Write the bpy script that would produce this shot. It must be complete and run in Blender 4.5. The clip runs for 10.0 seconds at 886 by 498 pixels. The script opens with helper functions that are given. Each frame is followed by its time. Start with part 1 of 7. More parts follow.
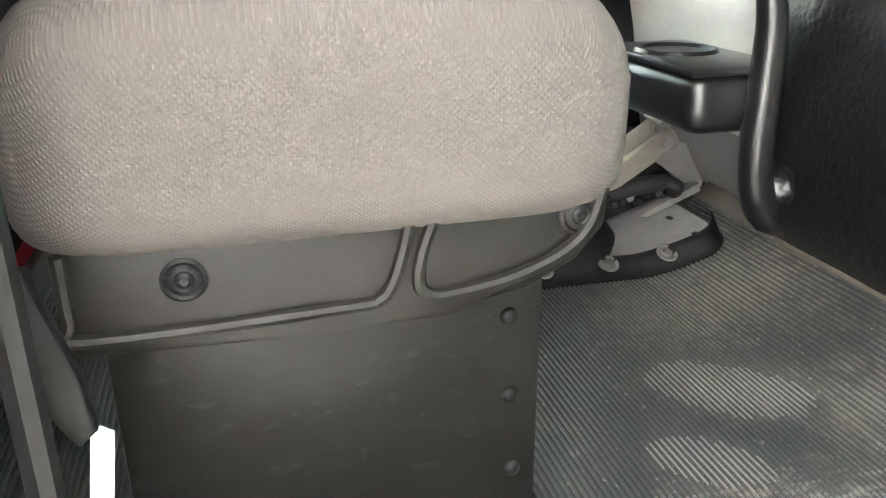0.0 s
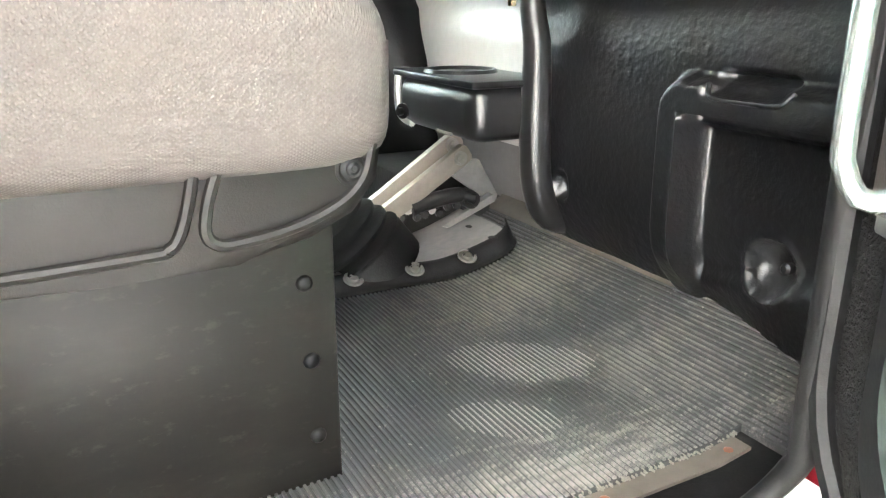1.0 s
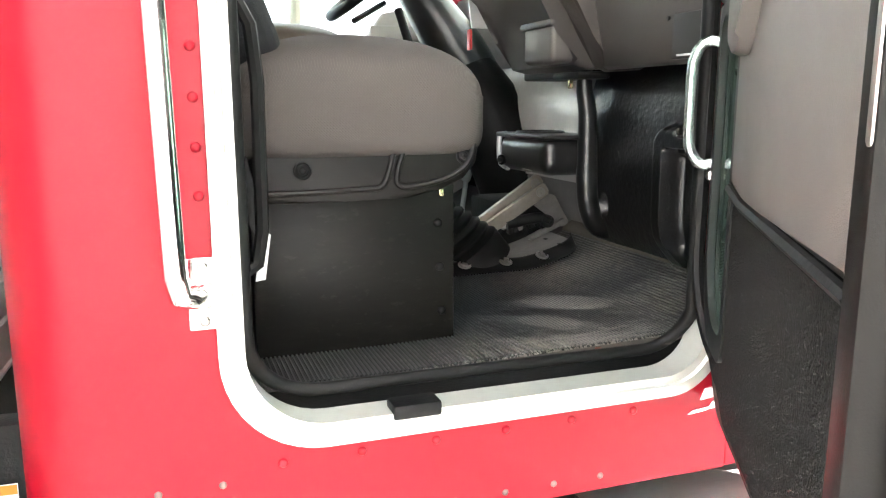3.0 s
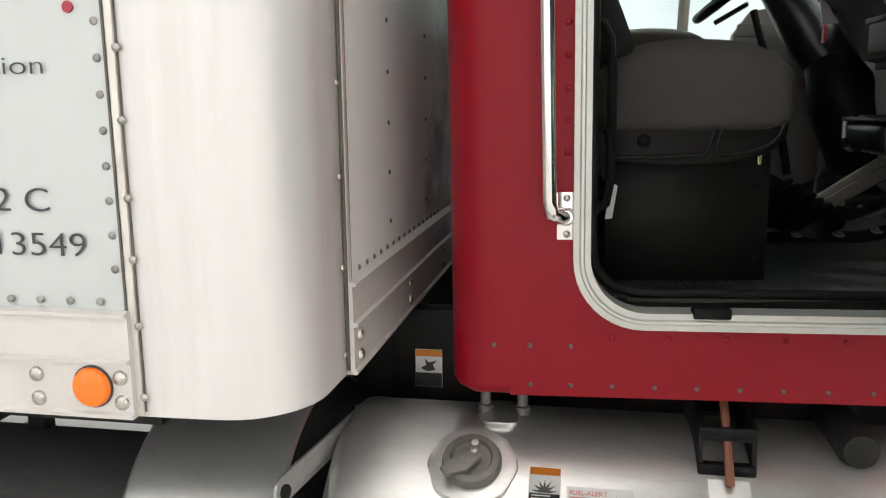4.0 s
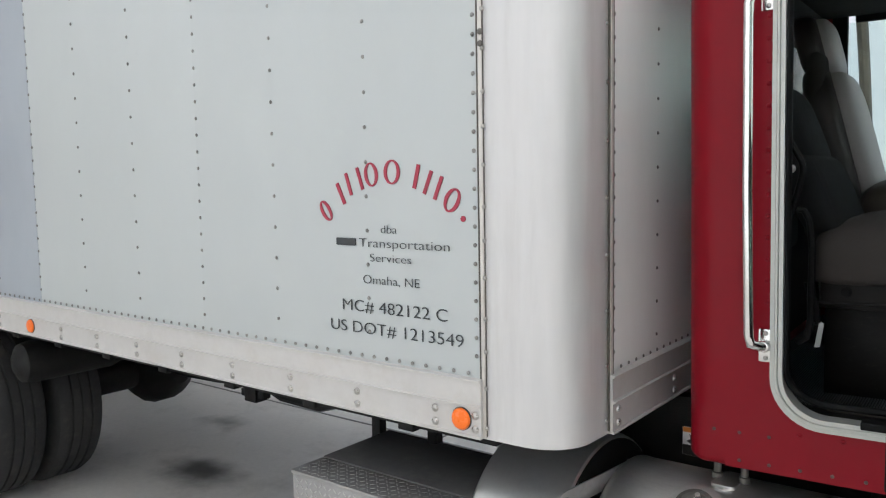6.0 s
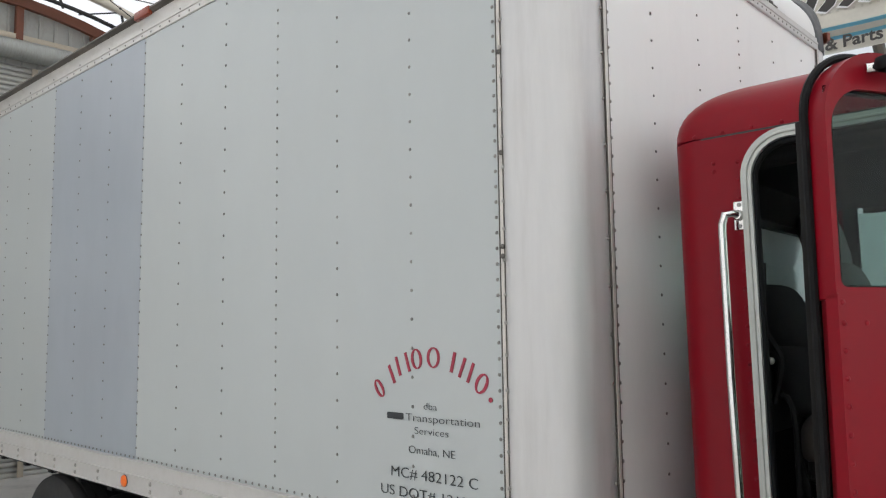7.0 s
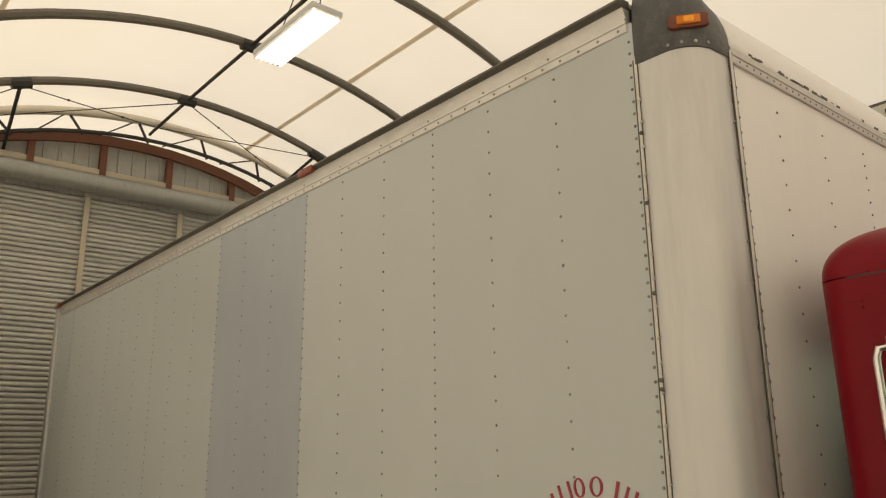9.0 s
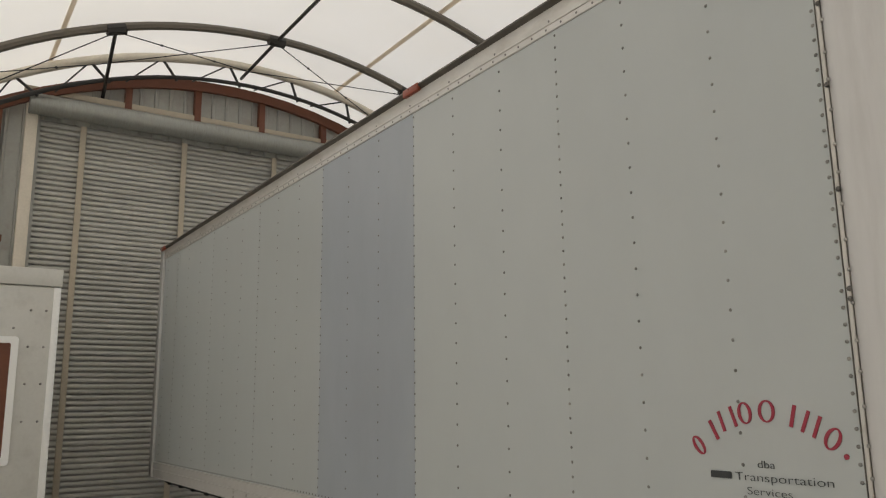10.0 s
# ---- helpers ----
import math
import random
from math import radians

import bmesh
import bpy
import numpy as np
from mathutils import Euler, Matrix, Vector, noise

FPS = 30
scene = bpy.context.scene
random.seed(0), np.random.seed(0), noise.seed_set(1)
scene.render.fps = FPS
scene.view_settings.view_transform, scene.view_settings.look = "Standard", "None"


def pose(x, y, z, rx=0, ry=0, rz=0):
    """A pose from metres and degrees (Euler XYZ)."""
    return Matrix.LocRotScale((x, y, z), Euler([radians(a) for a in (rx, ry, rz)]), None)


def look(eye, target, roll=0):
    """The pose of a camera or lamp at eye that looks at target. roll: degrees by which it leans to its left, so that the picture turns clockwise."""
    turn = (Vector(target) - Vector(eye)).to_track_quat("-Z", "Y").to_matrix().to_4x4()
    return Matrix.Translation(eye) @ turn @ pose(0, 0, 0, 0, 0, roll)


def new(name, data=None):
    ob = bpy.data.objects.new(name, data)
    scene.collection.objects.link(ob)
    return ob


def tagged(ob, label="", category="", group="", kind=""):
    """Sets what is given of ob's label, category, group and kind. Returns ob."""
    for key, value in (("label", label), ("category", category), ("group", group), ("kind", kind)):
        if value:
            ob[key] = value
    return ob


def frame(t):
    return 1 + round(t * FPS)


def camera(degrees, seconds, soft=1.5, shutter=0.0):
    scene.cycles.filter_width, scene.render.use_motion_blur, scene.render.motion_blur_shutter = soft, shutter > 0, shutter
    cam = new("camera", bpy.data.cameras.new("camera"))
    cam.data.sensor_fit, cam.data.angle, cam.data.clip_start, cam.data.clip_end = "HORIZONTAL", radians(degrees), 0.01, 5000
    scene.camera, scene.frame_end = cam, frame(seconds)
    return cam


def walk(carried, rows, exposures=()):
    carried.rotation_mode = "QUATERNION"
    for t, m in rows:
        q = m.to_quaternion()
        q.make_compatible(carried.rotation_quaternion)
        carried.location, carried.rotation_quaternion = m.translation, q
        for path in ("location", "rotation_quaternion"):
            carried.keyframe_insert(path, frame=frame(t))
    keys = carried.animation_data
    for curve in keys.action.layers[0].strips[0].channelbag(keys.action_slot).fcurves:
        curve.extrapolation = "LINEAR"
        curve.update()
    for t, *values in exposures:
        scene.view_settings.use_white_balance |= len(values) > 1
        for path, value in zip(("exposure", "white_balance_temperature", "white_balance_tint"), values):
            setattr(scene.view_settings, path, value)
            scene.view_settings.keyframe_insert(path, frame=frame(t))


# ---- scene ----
cam = camera(58.6, 10.0, 1.2)
PATH = [
    (0, (0.809, 0.157, 1.618), (1.23, 1.965, 0.876), 0.2),
    (0.5, (0.827, 0.109, 1.569), (1.453, 1.895, 0.924), 0.7),
    (1, (0.818, 0.072, 1.563), (1.652, 1.791, 0.972), 0.7),
    (1.5, (0.76, 0.008, 1.569), (1.71, 1.685, 1.037), 1.0),
    (2, (0.636, -0.121, 1.573), (1.732, 1.5, 1.16), 0.9),
    (2.2, (0.575, -0.191, 1.561), (1.708, 1.414, 1.185), 1.0),
    (3.3, (0.63, -0.686, 1.513), (0.898, 1.264, 1.157), -0.1),
    (3.5, (0.631, -0.783, 1.507), (0.725, 1.183, 1.151), -0.4),
    (4, (0.647, -1.014, 1.503), (0.294, 0.922, 1.145), -0.6),
    (4.5, (0.762, -1.19, 1.52), (0.08, 0.655, 1.159), -0.8),
    (5, (0.912, -1.344, 1.596), (-0.105, 0.342, 1.247), -1.0),
    (5.2, (0.957, -1.399, 1.626), (-0.132, 0.243, 1.281), -1.0),
    (6.3, (1.282, -1.778, 1.807), (0.036, -0.215, 1.733), -0.8),
    (6.5, (1.355, -1.818, 1.837), (0.093, -0.266, 1.851), -0.8),
    (7, (1.555, -1.935, 1.872), (0.196, -0.481, 2.068), -0.8),
    (7.5, (1.655, -2.036, 1.905), (0.256, -0.653, 2.264), -0.6),
    (8, (1.698, -2.165, 1.932), (0.312, -0.804, 2.407), -0.8),
    (8.3, (1.69, -2.226, 1.932), (0.302, -0.872, 2.421), -0.4),
    (8.5, (1.685, -2.253, 1.92), (0.274, -0.927, 2.421), -0.8),
    (9, (1.612, -2.296, 1.883), (0.125, -1.057, 2.389), -0.7),
    (9.5, (1.475, -2.31, 1.844), (-0.102, -1.174, 2.32), -0.6),
    (10, (1.257, -2.251, 1.809), (-0.379, -1.167, 2.19), -0.7),
]
EXPOSURES = [(0.0, 4.85, 6500, 8), (0.8, 5.3, 6500, 9), (1.5, 5.2, 6500, 10), (2.2, 4.85, 6500, 10), (3.3, 3.0, 6500, 10), (4.0, 1.15, 6450, 10), (4.5, 0.82, 6300, 10), (5.0, 0.68, 6100, 10), (6.5, 0.66, 6000, 10), (7.0, 0.26, 6100, 10), (7.6, -0.06, 7000, 10), (8.2, -0.3, 8900, 10), (9.2, -0.22, 9000, 10), (9.6, -0.36, 8700, 10), (10.0, -0.44, 7000, 10)]
walk(cam, [(t, look(eye, target, roll)) for t, eye, target, roll in PATH], EXPOSURES)

# ---- world, sun and lamps ----
world = bpy.data.worlds.new("sky_world")
scene.world = world
world.use_nodes = True
wn = world.node_tree.nodes
sky = wn.new("ShaderNodeTexSky")
sky.sky_type = "NISHITA"
sky.sun_disc = False
sky.sun_elevation = radians(52)
sky.sun_rotation = radians(300)
wn["Background"].inputs["Strength"].default_value = 0.15
world.node_tree.links.new(sky.outputs["Color"], wn["Background"].inputs["Color"])
sun = new("sun", bpy.data.lights.new("sun", "SUN"))
sun.data.energy = 5.0
sun.data.angle = radians(0.6)
sun.data.color = (1.0, 0.96, 0.9)
sun.matrix_world = look((0, 0, 30), (-10.7, 6.2, 14.2))


# ---- materials ----
def surf(name, base, rough=0.5, metal=0.0, vary=0.12, grain=60.0, blotch=4.0, bump=0.02, bump_scale=150.0,
         dirt=None, dirt_amount=0.0, stretch=(1, 1, 1), coat=0.0, island=0.0, spec=0.5, world_space=False, uneven=0.3):
    """A procedural surface: colour varied at two scales, uneven roughness, fine relief, optional dirt."""
    m = bpy.data.materials.new(name)
    m.use_nodes = True
    nt = m.node_tree
    bsdf = nt.nodes["Principled BSDF"]
    bsdf.inputs["Metallic"].default_value = metal
    bsdf.inputs["Coat Weight"].default_value = coat
    bsdf.inputs["Specular IOR Level"].default_value = spec
    link = nt.links.new
    tc = nt.nodes.new("ShaderNodeTexCoord")
    mp = nt.nodes.new("ShaderNodeMapping")
    mp.inputs["Scale"].default_value = stretch
    link(nt.nodes.new("ShaderNodeNewGeometry").outputs["Position"] if world_space else tc.outputs["Object"], mp.inputs["Vector"])

    def tex(scale, detail=4.0, roughness=0.6):
        n = nt.nodes.new("ShaderNodeTexNoise")
        n.inputs["Scale"].default_value = scale
        n.inputs["Detail"].default_value = detail
        n.inputs["Roughness"].default_value = roughness
        link(mp.outputs["Vector"], n.inputs["Vector"])
        return n.outputs["Fac"]

    def math_node(op, a, b=None, c=None):
        n = nt.nodes.new("ShaderNodeMath")
        n.operation = op
        for k, v in enumerate((a, b, c)):
            if v is None:
                continue
            if isinstance(v, (int, float)):
                n.inputs[k].default_value = v
            else:
                link(v, n.inputs[k])
        return n.outputs[0]

    fine, large = tex(grain), tex(blotch, 6.0, 0.65)
    mix = math_node("ADD", math_node("MULTIPLY", fine, 0.5), math_node("MULTIPLY", large, 0.5))
    shade = math_node("MULTIPLY_ADD", mix, 2 * vary * 1.6, 1 - vary * 1.6)
    if island:
        oi = nt.nodes.new("ShaderNodeObjectInfo")
        shade = math_node("MULTIPLY", shade, math_node("MULTIPLY_ADD", oi.outputs["Random"], 2 * island, 1 - island))
    col = nt.nodes.new("ShaderNodeVectorMath")
    col.operation = "SCALE"
    col.inputs[0].default_value = base
    link(shade, col.inputs["Scale"])
    out = col.outputs[0]
    if dirt:
        ramp = nt.nodes.new("ShaderNodeMapRange")
        ramp.inputs["From Min"].default_value = 0.5
        ramp.inputs["From Max"].default_value = 0.75
        ramp.inputs["To Max"].default_value = dirt_amount
        link(tex(blotch * 2.3, 8.0, 0.7), ramp.inputs["Value"])
        mx = nt.nodes.new("ShaderNodeMix")
        mx.data_type = "RGBA"
        mx.inputs["B"].default_value = (*dirt, 1)
        link(ramp.outputs[0], mx.inputs["Factor"])
        link(out, mx.inputs["A"])
        out = mx.outputs["Result"]
    link(out, bsdf.inputs["Base Color"])
    link(math_node("MULTIPLY_ADD", large, uneven, rough - uneven / 2), bsdf.inputs["Roughness"])
    if bump:
        bp = nt.nodes.new("ShaderNodeBump")
        bp.inputs["Strength"].default_value = min(1.0, bump * 10)
        bp.inputs["Distance"].default_value = bump * 0.05
        link(tex(bump_scale, 3.0), bp.inputs["Height"])
        link(bp.outputs["Normal"], bsdf.inputs["Normal"])
    return m


def weave(name, base):
    """Coarse woven upholstery: crossed threads as relief and tone, with soft soiling."""
    m = surf(name, base, 0.85, vary=0.1, grain=300, blotch=5, bump=0.0, dirt=(0.05, 0.044, 0.038), dirt_amount=0.4, spec=0.2)
    nt = m.node_tree
    bsdf = nt.nodes["Principled BSDF"]
    tc = nt.nodes.new("ShaderNodeTexCoord")
    waves = []
    for axis, rot in ((0, 45), (1, -45)):
        mp = nt.nodes.new("ShaderNodeMapping")
        mp.inputs["Rotation"].default_value = (0, radians(rot), radians(rot))
        nt.links.new(tc.outputs["Object"], mp.inputs["Vector"])
        w = nt.nodes.new("ShaderNodeTexWave")
        w.bands_direction = "X"
        w.inputs["Scale"].default_value = 150
        w.inputs["Distortion"].default_value = 1.6
        w.inputs["Detail Scale"].default_value = 3
        nt.links.new(mp.outputs["Vector"], w.inputs["Vector"])
        waves.append(w.outputs["Fac"])
    mul = nt.nodes.new("ShaderNodeMath")
    mul.operation = "MULTIPLY"
    nt.links.new(waves[0], mul.inputs[0])
    nt.links.new(waves[1], mul.inputs[1])
    tone = nt.nodes.new("ShaderNodeMath")
    tone.operation = "MULTIPLY_ADD"
    tone.inputs[1].default_value = 0.2
    tone.inputs[2].default_value = 0.94
    nt.links.new(mul.outputs[0], tone.inputs[0])
    old = bsdf.inputs["Base Color"].links[0].from_socket
    sc = nt.nodes.new("ShaderNodeVectorMath")
    sc.operation = "SCALE"
    nt.links.new(old, sc.inputs[0])
    nt.links.new(tone.outputs[0], sc.inputs["Scale"])
    nt.links.new(sc.outputs[0], bsdf.inputs["Base Color"])
    bp = nt.nodes.new("ShaderNodeBump")
    bp.inputs["Strength"].default_value = 0.5
    bp.inputs["Distance"].default_value = 0.0008
    nt.links.new(mul.outputs[0], bp.inputs["Height"])
    nt.links.new(bp.outputs["Normal"], bsdf.inputs["Normal"])
    return m


def stained(m):
    """Adds soft oil stains with ragged rims to a floor material."""
    nt = m.node_tree
    bsdf = nt.nodes["Principled BSDF"]
    pos = nt.nodes.new("ShaderNodeNewGeometry").outputs["Position"]
    rag = nt.nodes.new("ShaderNodeTexNoise")
    rag.inputs["Scale"].default_value = 5.0
    rag.inputs["Detail"].default_value = 5.0
    col = bsdf.inputs["Base Color"].links[0].from_socket
    for x, y, r, strength in ((-2.84, 1.07, 0.3, 0.95), (-3.5, 1.75, 0.2, 0.6), (-1.7, 2.0, 0.16, 0.5), (-2.2, 0.3, 0.45, 0.25)):
        scale = nt.nodes.new("ShaderNodeVectorMath")
        scale.operation = "MULTIPLY"
        scale.inputs[1].default_value = (0.6, 1.0, 0.0)
        far = nt.nodes.new("ShaderNodeVectorMath")
        far.operation = "DISTANCE"
        far.inputs[1].default_value = (0.6 * x, y, 0.0)
        add = nt.nodes.new("ShaderNodeMath")
        add.operation = "MULTIPLY_ADD"
        add.inputs[1].default_value = 0.25
        ramp = nt.nodes.new("ShaderNodeMapRange")
        ramp.interpolation_type = "SMOOTHSTEP"
        ramp.inputs["From Min"].default_value = r + 0.1
        ramp.inputs["From Max"].default_value = 0.12
        ramp.inputs["To Max"].default_value = strength
        mx = nt.nodes.new("ShaderNodeMix")
        mx.data_type = "RGBA"
        mx.inputs["B"].default_value = (0.022, 0.02, 0.017, 1)
        nt.links.new(pos, scale.inputs[0])
        nt.links.new(pos, rag.inputs["Vector"])
        nt.links.new(scale.outputs[0], far.inputs[0])
        nt.links.new(rag.outputs["Fac"], add.inputs[0])
        nt.links.new(far.outputs["Value"], add.inputs[2])
        nt.links.new(add.outputs[0], ramp.inputs["Value"])
        nt.links.new(ramp.outputs[0], mx.inputs["Factor"])
        nt.links.new(col, mx.inputs["A"])
        col = mx.outputs["Result"]
    nt.links.new(col, bsdf.inputs["Base Color"])
    return m


def smudged(m):
    """Adds ragged dark smudges, drawn out upwards, to the front wall of the box."""
    nt = m.node_tree
    bsdf = nt.nodes["Principled BSDF"]
    pos = nt.nodes.new("ShaderNodeNewGeometry").outputs["Position"]
    col = bsdf.inputs["Base Color"].links[0].from_socket
    for centre, size, strength in (((1.13, 1.38), (4.2, 3.6), 0.92), ((1.25, 1.62), (5.0, 2.2), 0.6), ((0.98, 1.3), (9.0, 7.0), 0.7)):
        off, mul, ln, nz, add, ramp, mx = (nt.nodes.new(k) for k in ("ShaderNodeVectorMath", "ShaderNodeVectorMath", "ShaderNodeVectorMath", "ShaderNodeTexNoise", "ShaderNodeMath", "ShaderNodeMapRange", "ShaderNodeMix"))
        off.operation, mul.operation, ln.operation = "SUBTRACT", "MULTIPLY", "LENGTH"
        off.inputs[1].default_value = (0, *centre)
        mul.inputs[1].default_value = (0, *size)
        nt.links.new(pos, off.inputs[0])
        nt.links.new(off.outputs[0], mul.inputs[0])
        nt.links.new(mul.outputs[0], ln.inputs[0])
        nz.inputs["Scale"].default_value = 14.0
        nz.inputs["Detail"].default_value = 6.0
        nt.links.new(pos, nz.inputs["Vector"])
        nt.links.new(nz.outputs["Fac"], add.inputs[0])
        nt.links.new(ln.outputs["Value"], add.inputs[1])
        ramp.inputs["From Min"].default_value = 1.25
        ramp.inputs["From Max"].default_value = 0.6
        ramp.inputs["To Max"].default_value = strength
        nt.links.new(add.outputs[0], ramp.inputs["Value"])
        mx.data_type = "RGBA"
        mx.inputs["B"].default_value = (0.03, 0.027, 0.026, 1)
        nt.links.new(ramp.outputs[0], mx.inputs["Factor"])
        nt.links.new(col, mx.inputs["A"])
        col = mx.outputs["Result"]
    nt.links.new(col, bsdf.inputs["Base Color"])
    return m


def glass(name, colour, ior=1.5):
    """A thin tinted pane: light passes straight, gloss by Fresnel."""
    m = bpy.data.materials.new(name)
    m.use_nodes = True
    nt = m.node_tree
    nt.nodes.remove(nt.nodes["Principled BSDF"])
    tr, gl, mx, lw, pw, sc = (nt.nodes.new(k) for k in ("ShaderNodeBsdfTransparent", "ShaderNodeBsdfGlossy", "ShaderNodeMixShader", "ShaderNodeLayerWeight", "ShaderNodeMath", "ShaderNodeMath"))
    tr.inputs["Color"].default_value = (*colour, 1)
    gl.inputs["Roughness"].default_value = 0.02
    r0 = ((ior - 1) / (ior + 1)) ** 2
    pw.operation = "POWER"
    pw.inputs[1].default_value = 5.0
    sc.operation = "MULTIPLY_ADD"
    sc.inputs[1].default_value = 1 - r0
    sc.inputs[2].default_value = r0
    nt.links.new(lw.outputs["Facing"], pw.inputs[0])
    nt.links.new(pw.outputs[0], sc.inputs[0])
    nt.links.new(sc.outputs[0], mx.inputs["Fac"])
    nt.links.new(tr.outputs[0], mx.inputs[1])
    nt.links.new(gl.outputs[0], mx.inputs[2])
    nt.links.new(mx.outputs[0], nt.nodes["Material Output"].inputs["Surface"])
    return m


def glow(name, colour, strength):
    m = bpy.data.materials.new(name)
    m.use_nodes = True
    b = m.node_tree.nodes["Principled BSDF"]
    b.inputs["Base Color"].default_value = (*colour, 1)
    b.inputs["Emission Color"].default_value = (*colour, 1)
    b.inputs["Emission Strength"].default_value = strength
    return m


def cloth_roof(name, low=(0.93, 0.89, 0.81), high=(0.97, 0.95, 0.9)):
    """White building fabric: part of the daylight passes through it."""
    m = bpy.data.materials.new(name)
    m.use_nodes = True
    nt = m.node_tree
    nt.nodes.remove(nt.nodes["Principled BSDF"])
    dif, tra, mx = (nt.nodes.new(k) for k in ("ShaderNodeBsdfDiffuse", "ShaderNodeBsdfTranslucent", "ShaderNodeMixShader"))
    noise_tex = nt.nodes.new("ShaderNodeTexNoise")
    noise_tex.inputs["Scale"].default_value = 0.7
    noise_tex.inputs["Detail"].default_value = 6
    ramp = nt.nodes.new("ShaderNodeMix")
    ramp.data_type = "RGBA"
    ramp.inputs["A"].default_value = (*low, 1)
    ramp.inputs["B"].default_value = (*high, 1)
    tc = nt.nodes.new("ShaderNodeTexCoord")
    nt.links.new(tc.outputs["Object"], noise_tex.inputs["Vector"])
    nt.links.new(noise_tex.outputs["Fac"], ramp.inputs["Factor"])
    for n in (dif, tra):
        nt.links.new(ramp.outputs["Result"], n.inputs["Color"])
    mx.inputs["Fac"].default_value = 0.5
    nt.links.new(dif.outputs[0], mx.inputs[1])
    nt.links.new(tra.outputs[0], mx.inputs[2])
    nt.links.new(mx.outputs[0], nt.nodes["Material Output"].inputs["Surface"])
    return m


def scuffed(m, colour, scale, start, amount):
    """Adds small pale scuffs and specks that follow a stretched noise."""
    nt = m.node_tree
    bsdf = nt.nodes["Principled BSDF"]
    mp = nt.nodes.new("ShaderNodeMapping")
    mp.inputs["Scale"].default_value = scale
    mp.inputs["Rotation"].default_value = (0.2, 0.25, 0.1)
    nz = nt.nodes.new("ShaderNodeTexNoise")
    nz.inputs["Scale"].default_value = 1.0
    nz.inputs["Detail"].default_value = 5.0
    nz.inputs["Roughness"].default_value = 0.7
    ramp = nt.nodes.new("ShaderNodeMapRange")
    ramp.inputs["From Min"].default_value = start
    ramp.inputs["From Max"].default_value = start + 0.1
    ramp.inputs["To Max"].default_value = amount
    mx = nt.nodes.new("ShaderNodeMix")
    mx.data_type = "RGBA"
    mx.inputs["B"].default_value = (*colour, 1)
    nt.links.new(nt.nodes.new("ShaderNodeNewGeometry").outputs["Position"], mp.inputs["Vector"])
    nt.links.new(mp.outputs[0], nz.inputs["Vector"])
    nt.links.new(nz.outputs["Fac"], ramp.inputs["Value"])
    nt.links.new(ramp.outputs[0], mx.inputs["Factor"])
    nt.links.new(bsdf.inputs["Base Color"].links[0].from_socket, mx.inputs["A"])
    nt.links.new(mx.outputs["Result"], bsdf.inputs["Base Color"])
    return m


def dusted(m):
    """Adds trodden-in dust to the cab mat: a ragged pale band along the door edge, a brownish one beside the gearbox cover."""
    nt = m.node_tree
    bsdf = nt.nodes["Principled BSDF"]
    pos = nt.nodes.new("ShaderNodeNewGeometry").outputs["Position"]
    col = bsdf.inputs["Base Color"].links[0].from_socket
    for centre, size, colour, grain, start, amount in (((1.2, 0.6), (2.6, 9.0), (0.27, 0.255, 0.23), (30, 120, 60), 0.46, 0.6), ((1.4, 1.02), (4.5, 7.5), (0.2, 0.175, 0.145), (45, 45, 45), 0.38, 0.4), ((1.44, 0.72), (6.0, 6.0), (0.17, 0.16, 0.145), (60, 25, 40), 0.45, 0.5)):
        off, mul, ln, mp, nz, fall, add, ramp, mx = (nt.nodes.new(k) for k in ("ShaderNodeVectorMath", "ShaderNodeVectorMath", "ShaderNodeVectorMath", "ShaderNodeMapping", "ShaderNodeTexNoise", "ShaderNodeMath", "ShaderNodeMath", "ShaderNodeMapRange", "ShaderNodeMix"))
        off.operation, mul.operation, ln.operation = "SUBTRACT", "MULTIPLY", "LENGTH"
        off.inputs[1].default_value = (*centre, 0)
        mul.inputs[1].default_value = (*size, 0)
        nt.links.new(pos, off.inputs[0])
        nt.links.new(off.outputs[0], mul.inputs[0])
        nt.links.new(mul.outputs[0], ln.inputs[0])
        mp.inputs["Scale"].default_value = grain
        mp.inputs["Rotation"].default_value = (0, 0, 0.35)
        nz.inputs["Scale"].default_value = 1.0
        nz.inputs["Detail"].default_value = 7.0
        nz.inputs["Roughness"].default_value = 0.72
        nt.links.new(pos, mp.inputs["Vector"])
        nt.links.new(mp.outputs[0], nz.inputs["Vector"])
        fall.operation = "MULTIPLY_ADD"
        fall.inputs[1].default_value = -0.3
        fall.inputs[2].default_value = 0.16
        nt.links.new(ln.outputs["Value"], fall.inputs[0])
        nt.links.new(nz.outputs["Fac"], add.inputs[0])
        nt.links.new(fall.outputs[0], add.inputs[1])
        ramp.inputs["From Min"].default_value = start
        ramp.inputs["From Max"].default_value = start + 0.22
        ramp.inputs["To Max"].default_value = amount
        nt.links.new(add.outputs[0], ramp.inputs["Value"])
        mx.data_type = "RGBA"
        mx.inputs["B"].default_value = (*colour, 1)
        nt.links.new(ramp.outputs[0], mx.inputs["Factor"])
        nt.links.new(col, mx.inputs["A"])
        col = mx.outputs["Result"]
    nt.links.new(col, bsdf.inputs["Base Color"])
    return m


